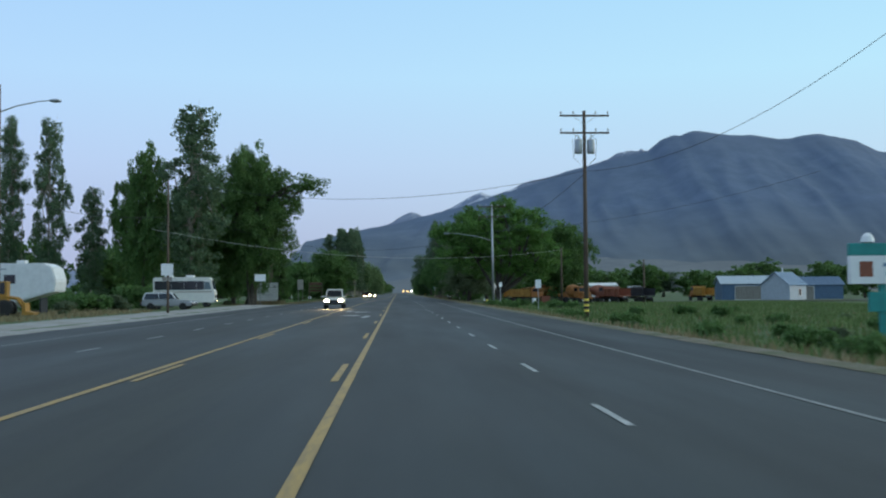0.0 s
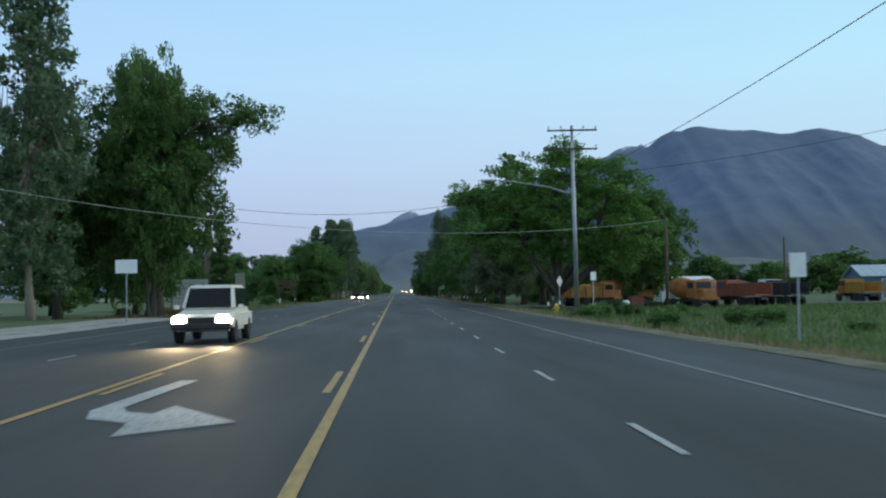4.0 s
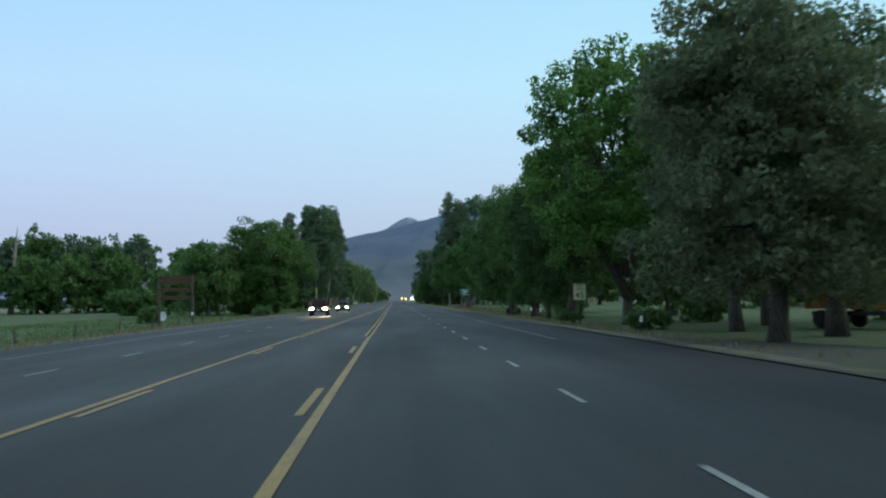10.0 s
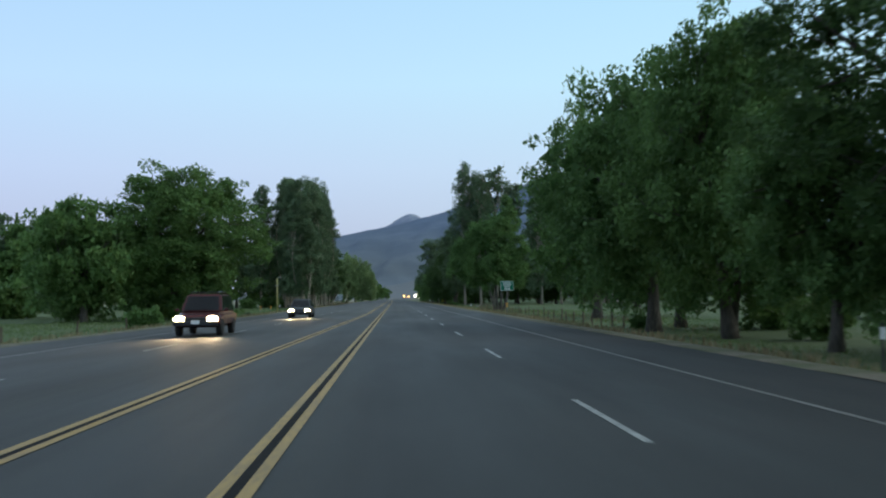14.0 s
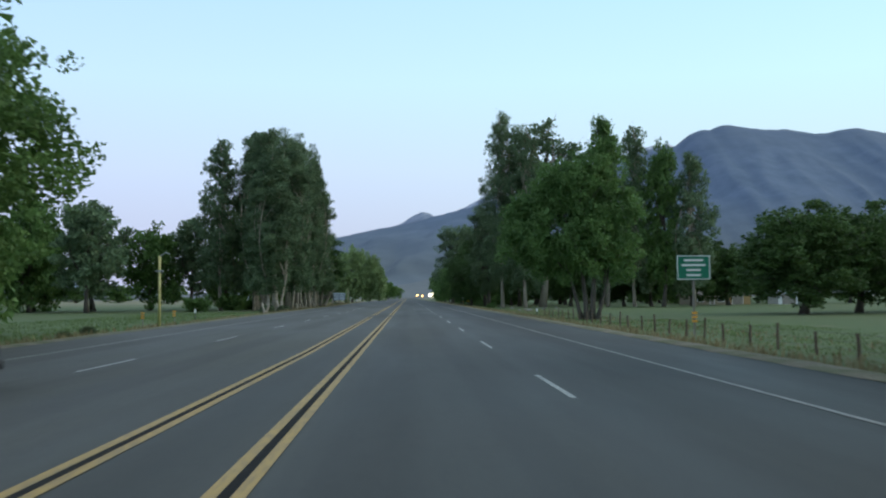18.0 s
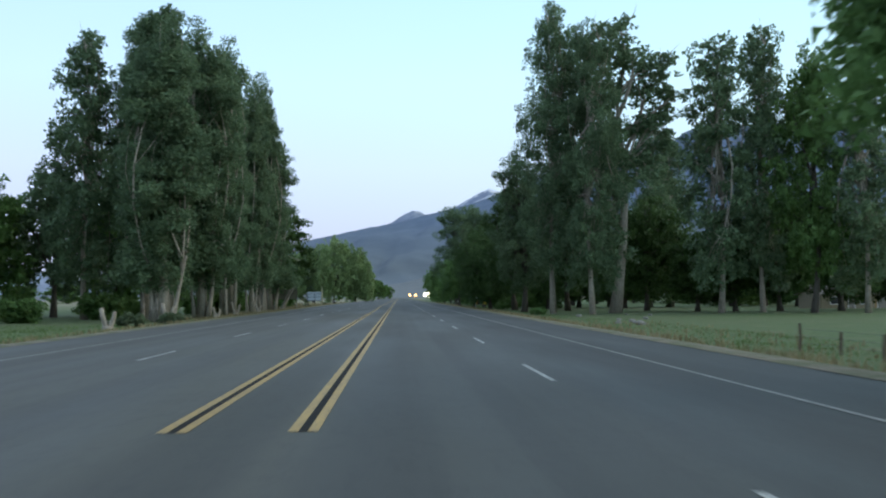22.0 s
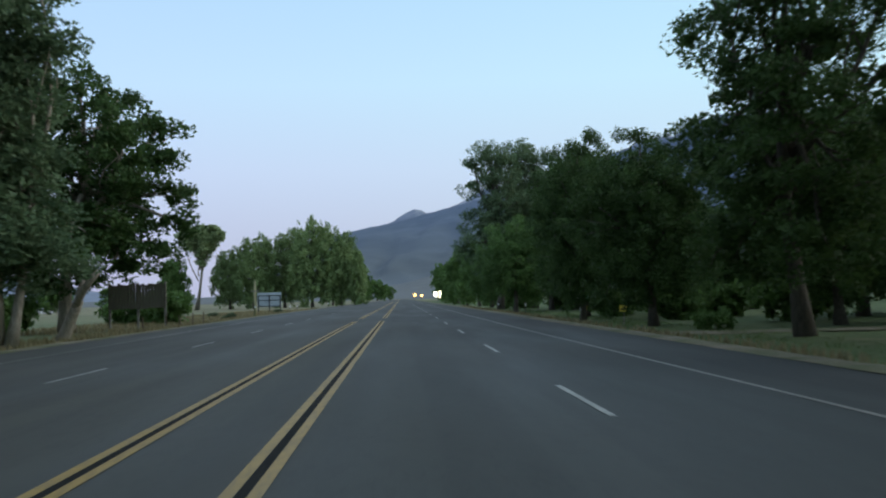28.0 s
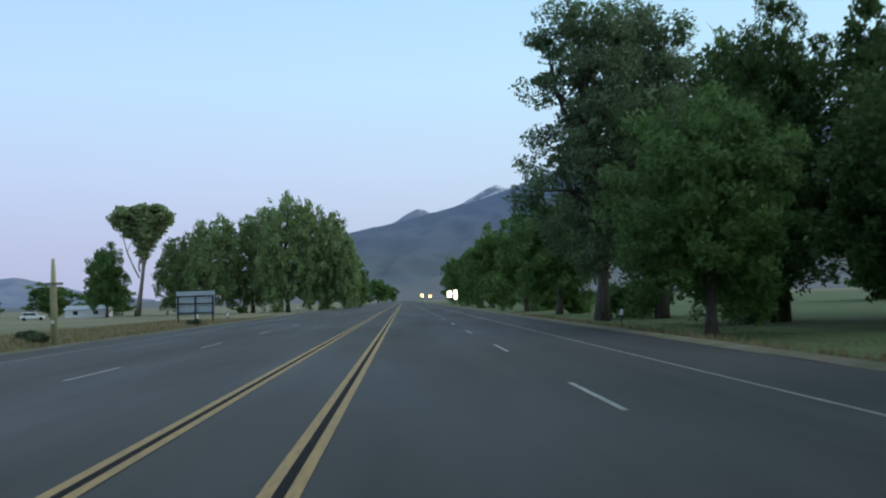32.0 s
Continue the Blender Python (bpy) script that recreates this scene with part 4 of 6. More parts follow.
kind("leaner", label="broad roadside tree with layered, open foliage", lobes=dome(24, 5.2, 5.2, 4.4, 16.4, 1.5, 67, 0.5) + [(5.2, 0, 7.2, 1.3, 1.4, 0.8), (4.4, 0.4, 5.6, 1.3, 1.3, 0.7), (5.3, 0.2, 9.3, 1.3, 1.4, 0.9), (5.0, -0.4, 11.6, 1.3, 1.4, 1.0), (4.6, 0.3, 13.8, 1.3, 1.3, 1.0), (-3.5, 0, 4.4, 2, 2, 1.5), (-1, 0, 4.0, 2, 2, 1.4), (0, 0, 8, 2.6, 2.6, 2.2), (-1, 0, 12, 2.4, 2.4, 2.2)], trunk=[((-0.6, 0, 0), (0.4, 0.2, 11), 0.42)], leaves=LEAF_SHADED, bark=BARK_PALE, clumps=320, per=44, leaf=0.42, spread=0.85, seed=201, inner=500, bare=4)
# simpler kinds for the far rows
kind("far_round", label="distant round tree with dark green crown", lobes=dome(10, 4.5, 4.5, 3.0, 13.5, 2.7, 29), trunk=[((0, 0, 0), (0.2, 0.1, 7), 0.4)], leaves=LEAF_DARK, clumps=110, per=46, leaf=0.7, spread=1.3, seed=121, inner=260)
kind("far_wide", label="distant wide tree with green crown", lobes=dome(11, 6.0, 5.0, 2.0, 11.5, 2.7, 33), trunk=[((0, 0, 0), (0.2, 0.1, 6), 0.4)], leaves=LEAF_DARK, clumps=120, per=46, leaf=0.7, spread=1.3, seed=131, inner=260)
kind("far_airy", label="distant open-crowned tree with thin leaves", lobes=dome(17, 4.2, 4.2, 4.0, 15.6, 1.8, 37, 0.5), trunk=[((0, 0, 0), (0.2, 0.1, 11), 0.35)], leaves=LEAF_GREY, clumps=120, per=38, leaf=0.62, spread=1.15, seed=141, inner=120)

# the setting-out of the trees: kind, x, y, height, crown radius, turn


def plant(rows):
    for key, x, y, h, r, a in rows:
        if abs(x) > 24.2 and key + "_back" in KINDS:
            key += "_back"
        if "ob" not in KINDS[key]:
            register(key, make_tree(**KINDS[key]))
        stand(KINDS[key], x, y, h, r, a)


# left, by the parked vehicles
plant([("gaunt", -53.8, 151, 27, 2.7, 20), ("gaunt", -48.2, 151, 26.6, 2.6, 140), ("gaunt", -42.4, 151, 17, 2.5, 60), ("broad", -34.8, 149.5, 22.4, 4.4, 10),
       ("gaunt", -27.0, 145.4, 27.3, 4.6, 80), ("broad", -31, 164.3, 19, 6, 200), ("overhang", -21.6, 162.4, 21.4, 8.7, -8), ("broad_b", -21.2, 160.0, 24.2, 4.8, 210),
       ("broad_b", -26, 173.5, 18, 5.0, 300), ("far_wide", -60, 175.4, 11, 7, 0), ("far_wide", -48, 180.0, 10, 6, 60), ("far_round", -38, 184.6, 10, 5, 30)])
# left, beyond the white wall
plant([("cedar", -21.1, 197.0, 12.0, 2.3, 0)])
# far left row
plant([("far_round", -118, 443.0, 22, 8, 0), ("far_airy", -105, 454.1, 21, 7, 40), ("far_round", -93, 448.5, 23, 7, 90), ("far_airy", -84, 444.8, 21, 6.5, 130),
       ("far_round", -75, 450.4, 20, 6.5, 170), ("far_airy", -66.5, 443, 20.5, 7, 210), ("far_wide", -57, 456.8, 17, 6.5, 250), ("far_airy", -50, 466.1, 17, 6.5, 290), ("far_round", -80, 458, 20, 7, 15), ("far_wide", -71, 434, 14.5, 7, 130), ("far_wide", -80, 431, 15, 8, 10), ("far_wide", -92, 433, 15, 8, 250), ("far_wide", -105, 434, 15, 8, 90), ("far_wide", -118, 432, 15, 8, 300), ("far_wide", -61, 470, 18, 6.5, 75), ("far_round", -100, 462, 21, 7.5, 45), ("far_wide", -88, 470, 20, 7, 200),
       ("far_round", -43, 475.3, 14.5, 5.5, 330), ("far_airy", -37, 479.9, 16, 5.5, 20), ("far_wide", -32, 487.3, 17, 5, 60), ("far_round", -130, 461.5, 21, 8, 0),
       ("far_airy", -150, 466.1, 20, 8, 0), ("far_airy", -45, 446, 16, 5.5, 0), ("far_round", -70, 433.8, 15, 6, 0)])
# left, mid field
plant([("broad_b", -20.6, 332.2, 15.2, 8.7, 20), ("willow", -28, 324.9, 11.5, 5.2, 80), ("round", -34, 343.3, 10, 5, 140), ("willow", -25, 352.5, 11, 5, 220),
       ("far_wide", -42, 361.8, 9, 6, 30)])
# left poplars
plant([("gaunt", -29, 464.2, 27.5, 4.4, 30), ("poplar", -23.5, 466.1, 28.5, 4.0, 60), ("poplar_b", -18.6, 451.3, 25, 3.6, 0), ("poplar", -21, 458.7, 28, 3.8, 100),
       ("poplar_b", -18.7, 468.8, 29, 3.6, 170), ("poplar", -24.5, 479.9, 31, 4.0, 230), ("poplar_b", -18.6, 480.8, 30, 3.2, 290), ("poplar", -19.4, 491.9, 31.5, 2.9, 330),
       ("poplar_b", -18.2, 501.1, 30, 2.6, 45), ("poplar_b", -17.8, 510.4, 32.4, 2.7, 105), ("poplar", -25, 503.0, 31, 3.8, 15), ("poplar_b", -18.4, 520.5, 26, 4.0, 200),
       ("poplar", -25.5, 522.4, 26, 4.2, 70), ("leaner", -22.9, 549, 18.8, 8.0, 0), ("broad", -30, 537.1, 15, 5.5, 150)])
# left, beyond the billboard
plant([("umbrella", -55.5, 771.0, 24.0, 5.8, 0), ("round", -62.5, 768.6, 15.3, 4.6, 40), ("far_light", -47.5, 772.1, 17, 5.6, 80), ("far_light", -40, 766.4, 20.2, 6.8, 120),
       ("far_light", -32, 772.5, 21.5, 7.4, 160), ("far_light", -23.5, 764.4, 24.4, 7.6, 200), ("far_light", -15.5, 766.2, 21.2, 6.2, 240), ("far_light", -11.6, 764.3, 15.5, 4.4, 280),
       ("far_wide", -11.5, 784.5, 13, 4, 320), ("far_wide", -22, 830.6, 15, 6, 20), ("far_wide", -15, 886.0, 13, 5, 70), ("far_wide", -15, 1190.5, 14.5, 9, 0),
       ("far_round", -8, 1310.5, 12, 5, 30), ("far_wide", -24, 1153.6, 11, 7, 60), ("far_wide", -75, 812.2, 9, 8, 60), ("far_round", -95, 830.6, 9, 7, 60)])
plant([("far_wide", -120, 839.8, 10, 9, 90), ("far_wide", -150, 849.1, 9, 11, 120),
       ("far_round", -175, 858.3, 9, 9, 150), ("far_wide", -205, 867.5, 9, 12, 180), ("far_wide", -240, 876.8, 9, 12, 180), ("far_wide", -280, 886.0, 9, 12, 120)])
# right, round the machine yard
plant([("forked", 17.2, 171.0, 16.8, 9.8, 0), ("broad_b", 30.5, 190.0, 14, 6.0, 70), ("olive", 13.9, 193.5, 12.2, 4.6, 20), ("airy", 20.5, 204.0, 14.5, 5.5, 160),
       ("olive", 19.0, 213.0, 15.0, 4.8, 80), ("forked", 16.8, 228.5, 18.8, 7.7, 240), ("broad_b", 24.8, 239.0, 15, 6, 130), ("airy", 24, 222.0, 16, 5, 240), ("deep_airy", 16.9, 253.0, 16.4, 5.4, 280),
       ("round", 15.8, 259.0, 9, 3.6, 320), ("broad_b", 16.2, 271.3, 14.5, 5.4, 40), ("round", 14.8, 279.6, 14.6, 5.6, 80), ("broad", 18.5, 287.9, 14, 5, 120),
       ("airy", 22.5, 284.0, 14, 4.5, 0), ("far_wide", 36, 227.0, 13, 6, 80), ("broad_b", 27.4, 257, 15.5, 6.2, 190)])
# right, open field
plant([("broad", 18.6, 314.7, 18, 6, 160), ("broad_b", 25, 321.2, 17, 6, 200), ("deep", 41, 396.8, 11, 6.8, 240), ("deep", 49, 402.4, 11.5, 6, 280),
       ("deep", 59, 406.1, 11, 6.5, 320), ("deep", 71, 415.3, 12, 7, 20), ("peaked", 16.4, 381, 16.6, 6.3, 0)])
# right, tall trees
plant([("gaunt", 18.0, 477.1, 34, 4.4, 0), ("gaunt", 21.5, 472.5, 31, 4.2, 60), ("airy", 16.6, 491.9, 19.0, 4.4, 120), ("lofty", 25.2, 478.6, 33, 7.6, 0),
       ("gaunt", 36.2, 475.4, 30, 4.6, 240), ("deep", 41.5, 487, 12.0, 4.6, 100), ("gaunt", 41.2, 476.5, 31.5, 4.0, 30), ("tall", 45.5, 473.0, 28, 4.2, 90), ("gaunt", 50, 470.0, 26, 4.2, 150),
       ("deep", 33.0, 496.4, 14.5, 5.0, 0), ("deep", 37.5, 489.1, 9.6, 4.4, 0), ("deep", 46, 484.5, 14, 5, 60), ("deep", 54, 486, 13, 5.5, 20), ("deep", 62, 490, 12, 6, 110),
       ("deep_airy", 17.6, 511.4, 17.4, 5.3, 130), ("deep", 15.6, 528.8, 11, 4.2, 170), ("deep", 14.0, 542.7, 12.2, 3.4, 210), ("deep", 17.0, 558.4, 15.4, 4.5, 250), ("gaunt", 44, 540, 31, 5.0, 40), ("gaunt", 49, 545, 30, 5.0, 170), ("deep", 34, 590, 13, 6, 40), ("deep", 41, 603, 13, 6, 140), ("deep", 49, 616, 13, 6.5, 240), ("deep", 36, 572, 12, 5.5, 300),
       ("deep", 21.5, 549.0, 10.5, 4.6, 290), ("deep", 24, 563.0, 12, 5.0, 330), ("deep", 24.0, 523.0, 11.5, 4.6, 30), ("deep", 31, 536, 13.5, 5.8, 200), ("deep", 38, 545, 13, 6, 80), ("deep", 36, 524, 13, 5.6, 310), ("deep", 46, 536, 12, 6, 260), ("deep_airy", 23.8, 503.0, 16.5, 5.2, 60),
       ("round", 13.9, 585.0, 10.4, 4.2, 50), ("airy", 15.2, 616.5, 23.5, 5.8, 90), ("airy", 20.5, 620.2, 24, 5.8, 130), ("tall", 27, 623.9, 22, 5, 170),
       ("deep", 23.8, 603.5, 19, 4.8, 210), ("deep", 29.0, 599, 18.5, 4.8, 70), ("deep", 24.5, 588, 12.5, 4.6, 250), ("deep", 20, 599.9, 13, 5, 30), ("round", 16.5, 646.0, 12, 5, 0)])
plant([("far_wide", 16.5, 673.7, 12.5, 5, 40), ("far_round", 16, 701.4, 12.5, 4.5, 80), ("far_wide", 17, 729.1, 13, 5, 120), ("far_round", 17, 756.8, 13, 5, 160),
       ("far_wide", 18, 784.5, 13.5, 5.5, 200), ("far_round", 18.5, 830.6, 14, 5.5, 240), ("far_wide", 17.5, 884.1, 15, 4.5, 280), ("far_round", 22, 913.7, 15, 5.5, 320),
       ("far_wide", 24, 978.3, 14, 6, 0), ("far_wide", 30, 1061.3, 14, 8, 0)])
# right, behind the ranch house and the sheds
plant([("far_round", 58, 540, 11, 5, 0), ("far_wide", 66, 531, 12, 6, 40), ("far_round", 77, 529, 11, 6, 80), ("far_wide", 88, 526, 12.5, 7, 120),
       ("far_round", 99, 522, 13, 6, 160), ("far_wide", 112, 520, 13, 8, 200), ("far_wide", 40, 303, 8, 7, 0), ("far_round", 57, 318, 9.5, 5, 50),
       ("far_wide", 70, 322, 7.5, 8, 90), ("far_airy", 84, 326, 8, 7, 130), ("far_wide", 101, 330, 8, 8, 170), ("far_round", 117, 334, 11.5, 8, 210),
       ("far_wide", 96, 232, 8.0, 5, 30), ("far_round", 103, 226, 8.5, 4.5, 70)])
# right, far behind the yard
plant([("far_wide", 62, 304.6, 7.5, 7, 0), ("far_round", 76, 313.8, 10.5, 5.5, 30), ("far_wide", 92, 318.4, 8, 7.5, 60), ("far_round", 108, 323.0, 9, 6, 90),
       ("far_wide", 124, 327.6, 8.5, 8, 120), ("far_wide", 50, 295.3, 13, 5.0, 150), ("far_round", 142, 332.2, 10.5, 8, 0)])
# a loose belt of trees behind the roadside ones on the right
belt = random.Random(19)
for i in range(26):
    plant([(belt.choice(("far_wide", "far_round", "far_airy")), 62 + belt.uniform(0, 24), 505.7 + i * 7.5 + belt.uniform(-2, 2), belt.uniform(9, 13), belt.uniform(5, 7), belt.uniform(0, 360))])

# ---- poles, cables and signs ----


def utility_pole(label, x, y, h, arms, metal=False, bands=False, cans=0, lean=0.0):
    """A pole with crossarms (height, half length), insulators, and transformer cans where it has them."""
    p = thing("utility_pole", label, "utility pole", pose(x, y, min(ground_z(x, y), -0.5) - 0.05, 0, lean, 0))
    mat = STEEL if metal else POLE_WOOD
    part("pole", tubed([(0, 0, 0), (0, 0, h * 0.5), (0, 0, h)], [0.17, 0.14, 0.105], 12), mat, p, smooth=True)
    for z, half in arms:
        part("crossarm", boxed(0, -0.13, z, half * 2, 0.1, 0.12, 0.012), POLE_WOOD, p)
        for sx in (-0.95, -0.45, 0.45, 0.95):
            part("insulator", lathe(bmesh.new(), [(0.02, 0), (0.02, 0.08), (0.06, 0.1), (0.055, 0.16), (0.065, 0.18), (0.03, 0.24)], 8, (sx * half, -0.13, z + 0.06)), STEEL, p)
        for s in (-1, 1):
            part("arm_brace", tubed([(0, -0.12, z - 0.6), (s * half * 0.45, -0.13, z - 0.05)], 0.014, 5), STEEL, p)
    for i in range(cans):
        s = -1 if i == 0 else 1
        can = part("transformer", lathe(bmesh.new(), [(0.05, 0), (0.24, 0.02), (0.26, 0.1), (0.26, 0.85), (0.22, 0.95), (0.06, 0.99)], 14, (s * 0.42, -0.1, h - 2.9)), STEEL, p, "grey transformer can", True)
        part("bushing", lathe(bmesh.new(), [(0.03, 0), (0.05, 0.05), (0.03, 0.1), (0.05, 0.15), (0.02, 0.28)], 8, (s * 0.42, -0.1, h - 1.92)), STEEL, can)
        part("jumper_cable", tubed([(s * 0.42, -0.1, h - 1.6), (s * 0.8, -0.1, h - 2.0), (s * 0.72, -0.1, h - 3.2), (s * 0.3, -0.1, h - 3.6)], 0.015, 5), CABLE, p)
    if bands:
        for k, (z, mt) in enumerate(((0.62, MARKER_YELLOW), (0.80, SIGN_BLACK), (0.98, MARKER_YELLOW), (1.16, SIGN_BLACK), (1.34, MARKER_YELLOW))):
            part("marker_band", lathe(bmesh.new(), [(0.178, 0), (0.178, 0.15)], 12, (0, 0, z)), mt, p, "yellow reflective band" if mt is MARKER_YELLOW else "black band")
    return p


def street_lamp_arm(p, z, dx, rise):
    """A steel mast arm with a cobra-head lamp, on a pole."""
    arm = part("lamp_arm", tubed([(0, 0, z), (dx * 0.35, 0, z + rise * 0.55), (dx * 0.8, 0, z + rise * 0.95), (dx, 0, z + rise)], [0.05, 0.045, 0.04, 0.035], 8), STEEL, p, smooth=True)
    s = 1 if dx > 0 else -1
    bm = bmesh.new()
    prism(bm, [(dx - 0.05 * s, z + rise + 0.06), (dx + 0.45 * s, z + rise + 0.1), (dx + 0.75 * s, z + rise + 0.02), (dx + 0.7 * s, z + rise - 0.1), (dx + 0.25 * s, z + rise - 0.14), (dx - 0.05 * s, z + rise - 0.05)], -0.13, 0.13, 0.03)
    part("lamp_head", bm, STEEL, arm, "grey cobra-head lamp, unlit", True)


def cable(a, b, sag, radius=0.016, material=CABLE, label="thin overhead cable sagging between poles"):
    a, b = Vector(a), Vector(b)
    n = 24
    pts = [a.lerp(b, i / n) - Vector((0, 0, 4 * sag * (i / n) * (1 - i / n))) for i in range(n + 1)]
    ob = part("overhead_cable", tubed(pts, radius, 5), material, None, "", True)
    return tagged(ob, label, "cable", "overhead cables")


utility_pole("brown wooden utility pole with two crossarms and transformers", 13.3, 69.4, 14.0, ((13.65, 1.65), (12.5, 1.65)), False, True, 2)
pole_b = utility_pole("slim grey utility pole with crossarms and a street lamp", 13.2, 135.4, 13.3, ((12.95, 1.72), (11.65, 1.72)), True, False, 0, -0.5)
street_lamp_arm(pole_b, 8.55, -5.5, 1.05)
pole_l = utility_pole("tall brown wooden pole with a street lamp arm", -26.0, 72.0, 16.2, ())
street_lamp_arm(pole_l, 14.3, 3.4, 0.8)
utility_pole("thin dark pole standing in the machine yard", 41.5, 172, 7.2, ())
utility_pole("yellowish wooden pole beside the trees", 26.0, 160.4, 8.7, ())
utility_pole("wooden utility pole at the roadside", 24.35, 34.9, 16.4, ())
utility_pole("weathered wooden pole in the pasture", -58.0, 300, 9.5, ())

POLE_SIGN = thing("sign_pole", "slim brown pole carrying a small white sign", "sign", pose(-17.6, 85.6, -0.58, 0, 0, 4))
part("pole", tubed([(0, 0, 0), (0, 0, 4), (0, 0, 11.2)], [0.11, 0.09, 0.06], 10), POLE_WOOD, POLE_SIGN, smooth=True)
panel = part("panel", boxed(-0.05, -0.12, 3.95, 0.95, 0.03, 0.95, 0.01), SIGN_WHITE, POLE_SIGN, "plain white square panel")
part("panel_frame", boxed(-0.05, -0.1, 3.2, 0.8, 0.03, 0.3, 0.01), GREY_WOOD, POLE_SIGN)

cable((13.3, 69.4, 9.4), (-17.6, 85.7, 10.65), 1.75)
cable((13.3, 69.4, 9.35), (24.35, 34.9, 15.6), 2.4)
cable((13.3, 69.4, 9.2), (13.2, 135.4, 9.0), 0.7)
cable((13.1, 135.3, 9.13), (-25.0, 140.3, 11.54), 3.3)
cable((13.3, 135.4, 9.2), (46, 110, 14.0), 1.2)
cable((26.0, 160.4, 7.75), (-30.0, 133.3, 9.6), 2.35, 0.02, LIGHT_CABLE, "pale service cable crossing above the road")
cable((-17.6, 85.6, 7.6), (-26, 72, 8.0), 0.5)
cable((-24, 160, 7.0), (-30, 118, 8.0), 0.8, 0.009)


def post_sign(label, x, y, w, h, z, material=SIGN_WHITE, turn=0, posts=1, post_mat=None, name="road_sign", rim=None):
    """A flat sign on posts, facing the oncoming camera; z is the panel's middle over the ground."""
    s = thing(name, label, "sign", pose(x, y, min(ground_z(x, y), -0.4) - 0.03, 0, 0, turn))
    top = z + h / 2 - 0.05
    for i in range(posts):
        px = 0 if posts == 1 else -w * 0.36 + i * w * 0.72 / (posts - 1)
        part("post", boxed(px, 0.05, top / 2, 0.07, 0.07, top, 0.006), post_mat or STEEL, s)
    pan = part("panel", boxed(0, 0, z, w, 0.02, h, 0.006), material, s)
    if rim:
        for dx, dz, sx, sz in ((0, h / 2 - 0.03, w - 0.02, 0.035), (0, -h / 2 + 0.03, w - 0.02, 0.035), (-w / 2 + 0.03, 0, 0.035, h - 0.1), (w / 2 - 0.03, 0, 0.035, h - 0.1)):
            part("border", boxed(dx, -0.013, z + dz, sx, 0.006, sz), rim, pan)
    return s, pan


def bars(pan, rows, material, y=-0.014):
    """Plain bars where small writing stands: (x, z, width, height)."""
    for bx, bz, bw, bh in rows:
        part("text_bar", boxed(bx, y, bz, bw, 0.004, bh), material, pan)


# speed limit sign
speed, pan = post_sign("white speed limit sign reading 45 on a dark post", 14.0, 231.6, 0.95, 1.2, 2.35, SIGN_HEADLIT, 0, 1, DARK_STEEL, "speed_limit_sign", SIGN_BLACK)
face = Euler((radians(90), 0, 0)).to_matrix().to_4x4()
lettering("SPEED", 0.22, SIGN_BLACK, pan, Matrix.Translation((0, -0.014, 2.78)) @ face)
lettering("LIMIT", 0.22, SIGN_BLACK, pan, Matrix.Translation((0, -0.014, 2.55)) @ face)
lettering("45", 0.62, SIGN_BLACK, pan, Matrix.Translation((0, -0.014, 2.1)) @ face)

# green guide sign with a small object marker on its post
guide, pan = post_sign("green guide sign with white border and lines", 12.95, 335, 1.38, 1.0, 3.06, SIGN_GREEN, 0, 1, GREY_WOOD, "guide_sign", SIGN_WHITE)
bars(pan, [(0, 3.36, 0.8, 0.09), (0, 3.16, 0.98, 0.085), (0, 2.96, 0.58, 0.085), (0, 2.75, 0.58, 0.085)], SIGN_WHITE)


def object_marker(x, y, z=0.95, orange=False, h=1.2, label="short dark post with a white reflector plate"):
    o = thing("marker_post", label, "marker post", pose(x, y, ground_z(x, y) - 0.03), "roadside reflectors")
    part("post", boxed(0, 0.02, h / 2, 0.06, 0.05, h, 0.008), DARK_STEEL if not orange else GREY_WOOD, o)
    if orange:
        for k in range(3):
            part("reflector", boxed(0, -0.02, z - 0.16 + k * 0.16, 0.22, 0.015, 0.1, 0.004), MARKER_ORANGE, o, "orange reflector strip")
    else:
        part("reflector", boxed(0, -0.02, z, 0.16, 0.015, 0.3, 0.006), SIGN_WHITE, o, "white reflector plate")
    return o


object_marker(12.85, 334.6, 1.05, True, 1.3, "post with three orange reflector strips")
for x, y, z in ((12.9, 249.5, 0.95), (13.3, 246.5, 0.9), (13.2, 149, 0.85), (14.6, 152, 0.95), (14.3, 545.5, 0.9), (12.4, 563.5, 1.0), (13.4, 601, 0.9), (13.3, 210.5, 0.8), (12.8, 386, 0.7)):
    object_marker(x, y, z)
for x, y in ((-16.5, 364), (-16.15, 372)):
    object_marker(x, y, 0.9, True, 1.1, "short post with orange reflector strips")
for x, y, z in ((-15.2, 375, 1.0), (-14.8, 622, 0.9), (-15.5, 640, 0.9), (-14.0, 690, 0.9)):
    object_marker(x, y, z)

street_sign, pan = post_sign("small green street name sign on a thin post", 14.6, 546.2, 0.8, 0.24, 1.75, SIGN_GREEN, 0, 1, STEEL, "street_sign", SIGN_WHITE)
bars(pan, [(0, 1.75, 0.5, 0.07)], SIGN_WHITE)
object_marker(14.7, 545.8, 0.85, True, 1.05, "short post with orange reflector strips")
_, pan = post_sign("small yellow warning sign with a dark band", 15.1, 534.4, 0.55, 0.4, 1.0, MARKER_YELLOW, 0, 1, GREY_WOOD, "warning_sign")
bars(pan, [(0, 0.97, 0.4, 0.07)], SIGN_BLACK)
post_sign("small white square sign on a leaning post", 13.9, 97.5, 0.55, 0.8, 2.7, SIGN_WHITE, 0, 1, STEEL)
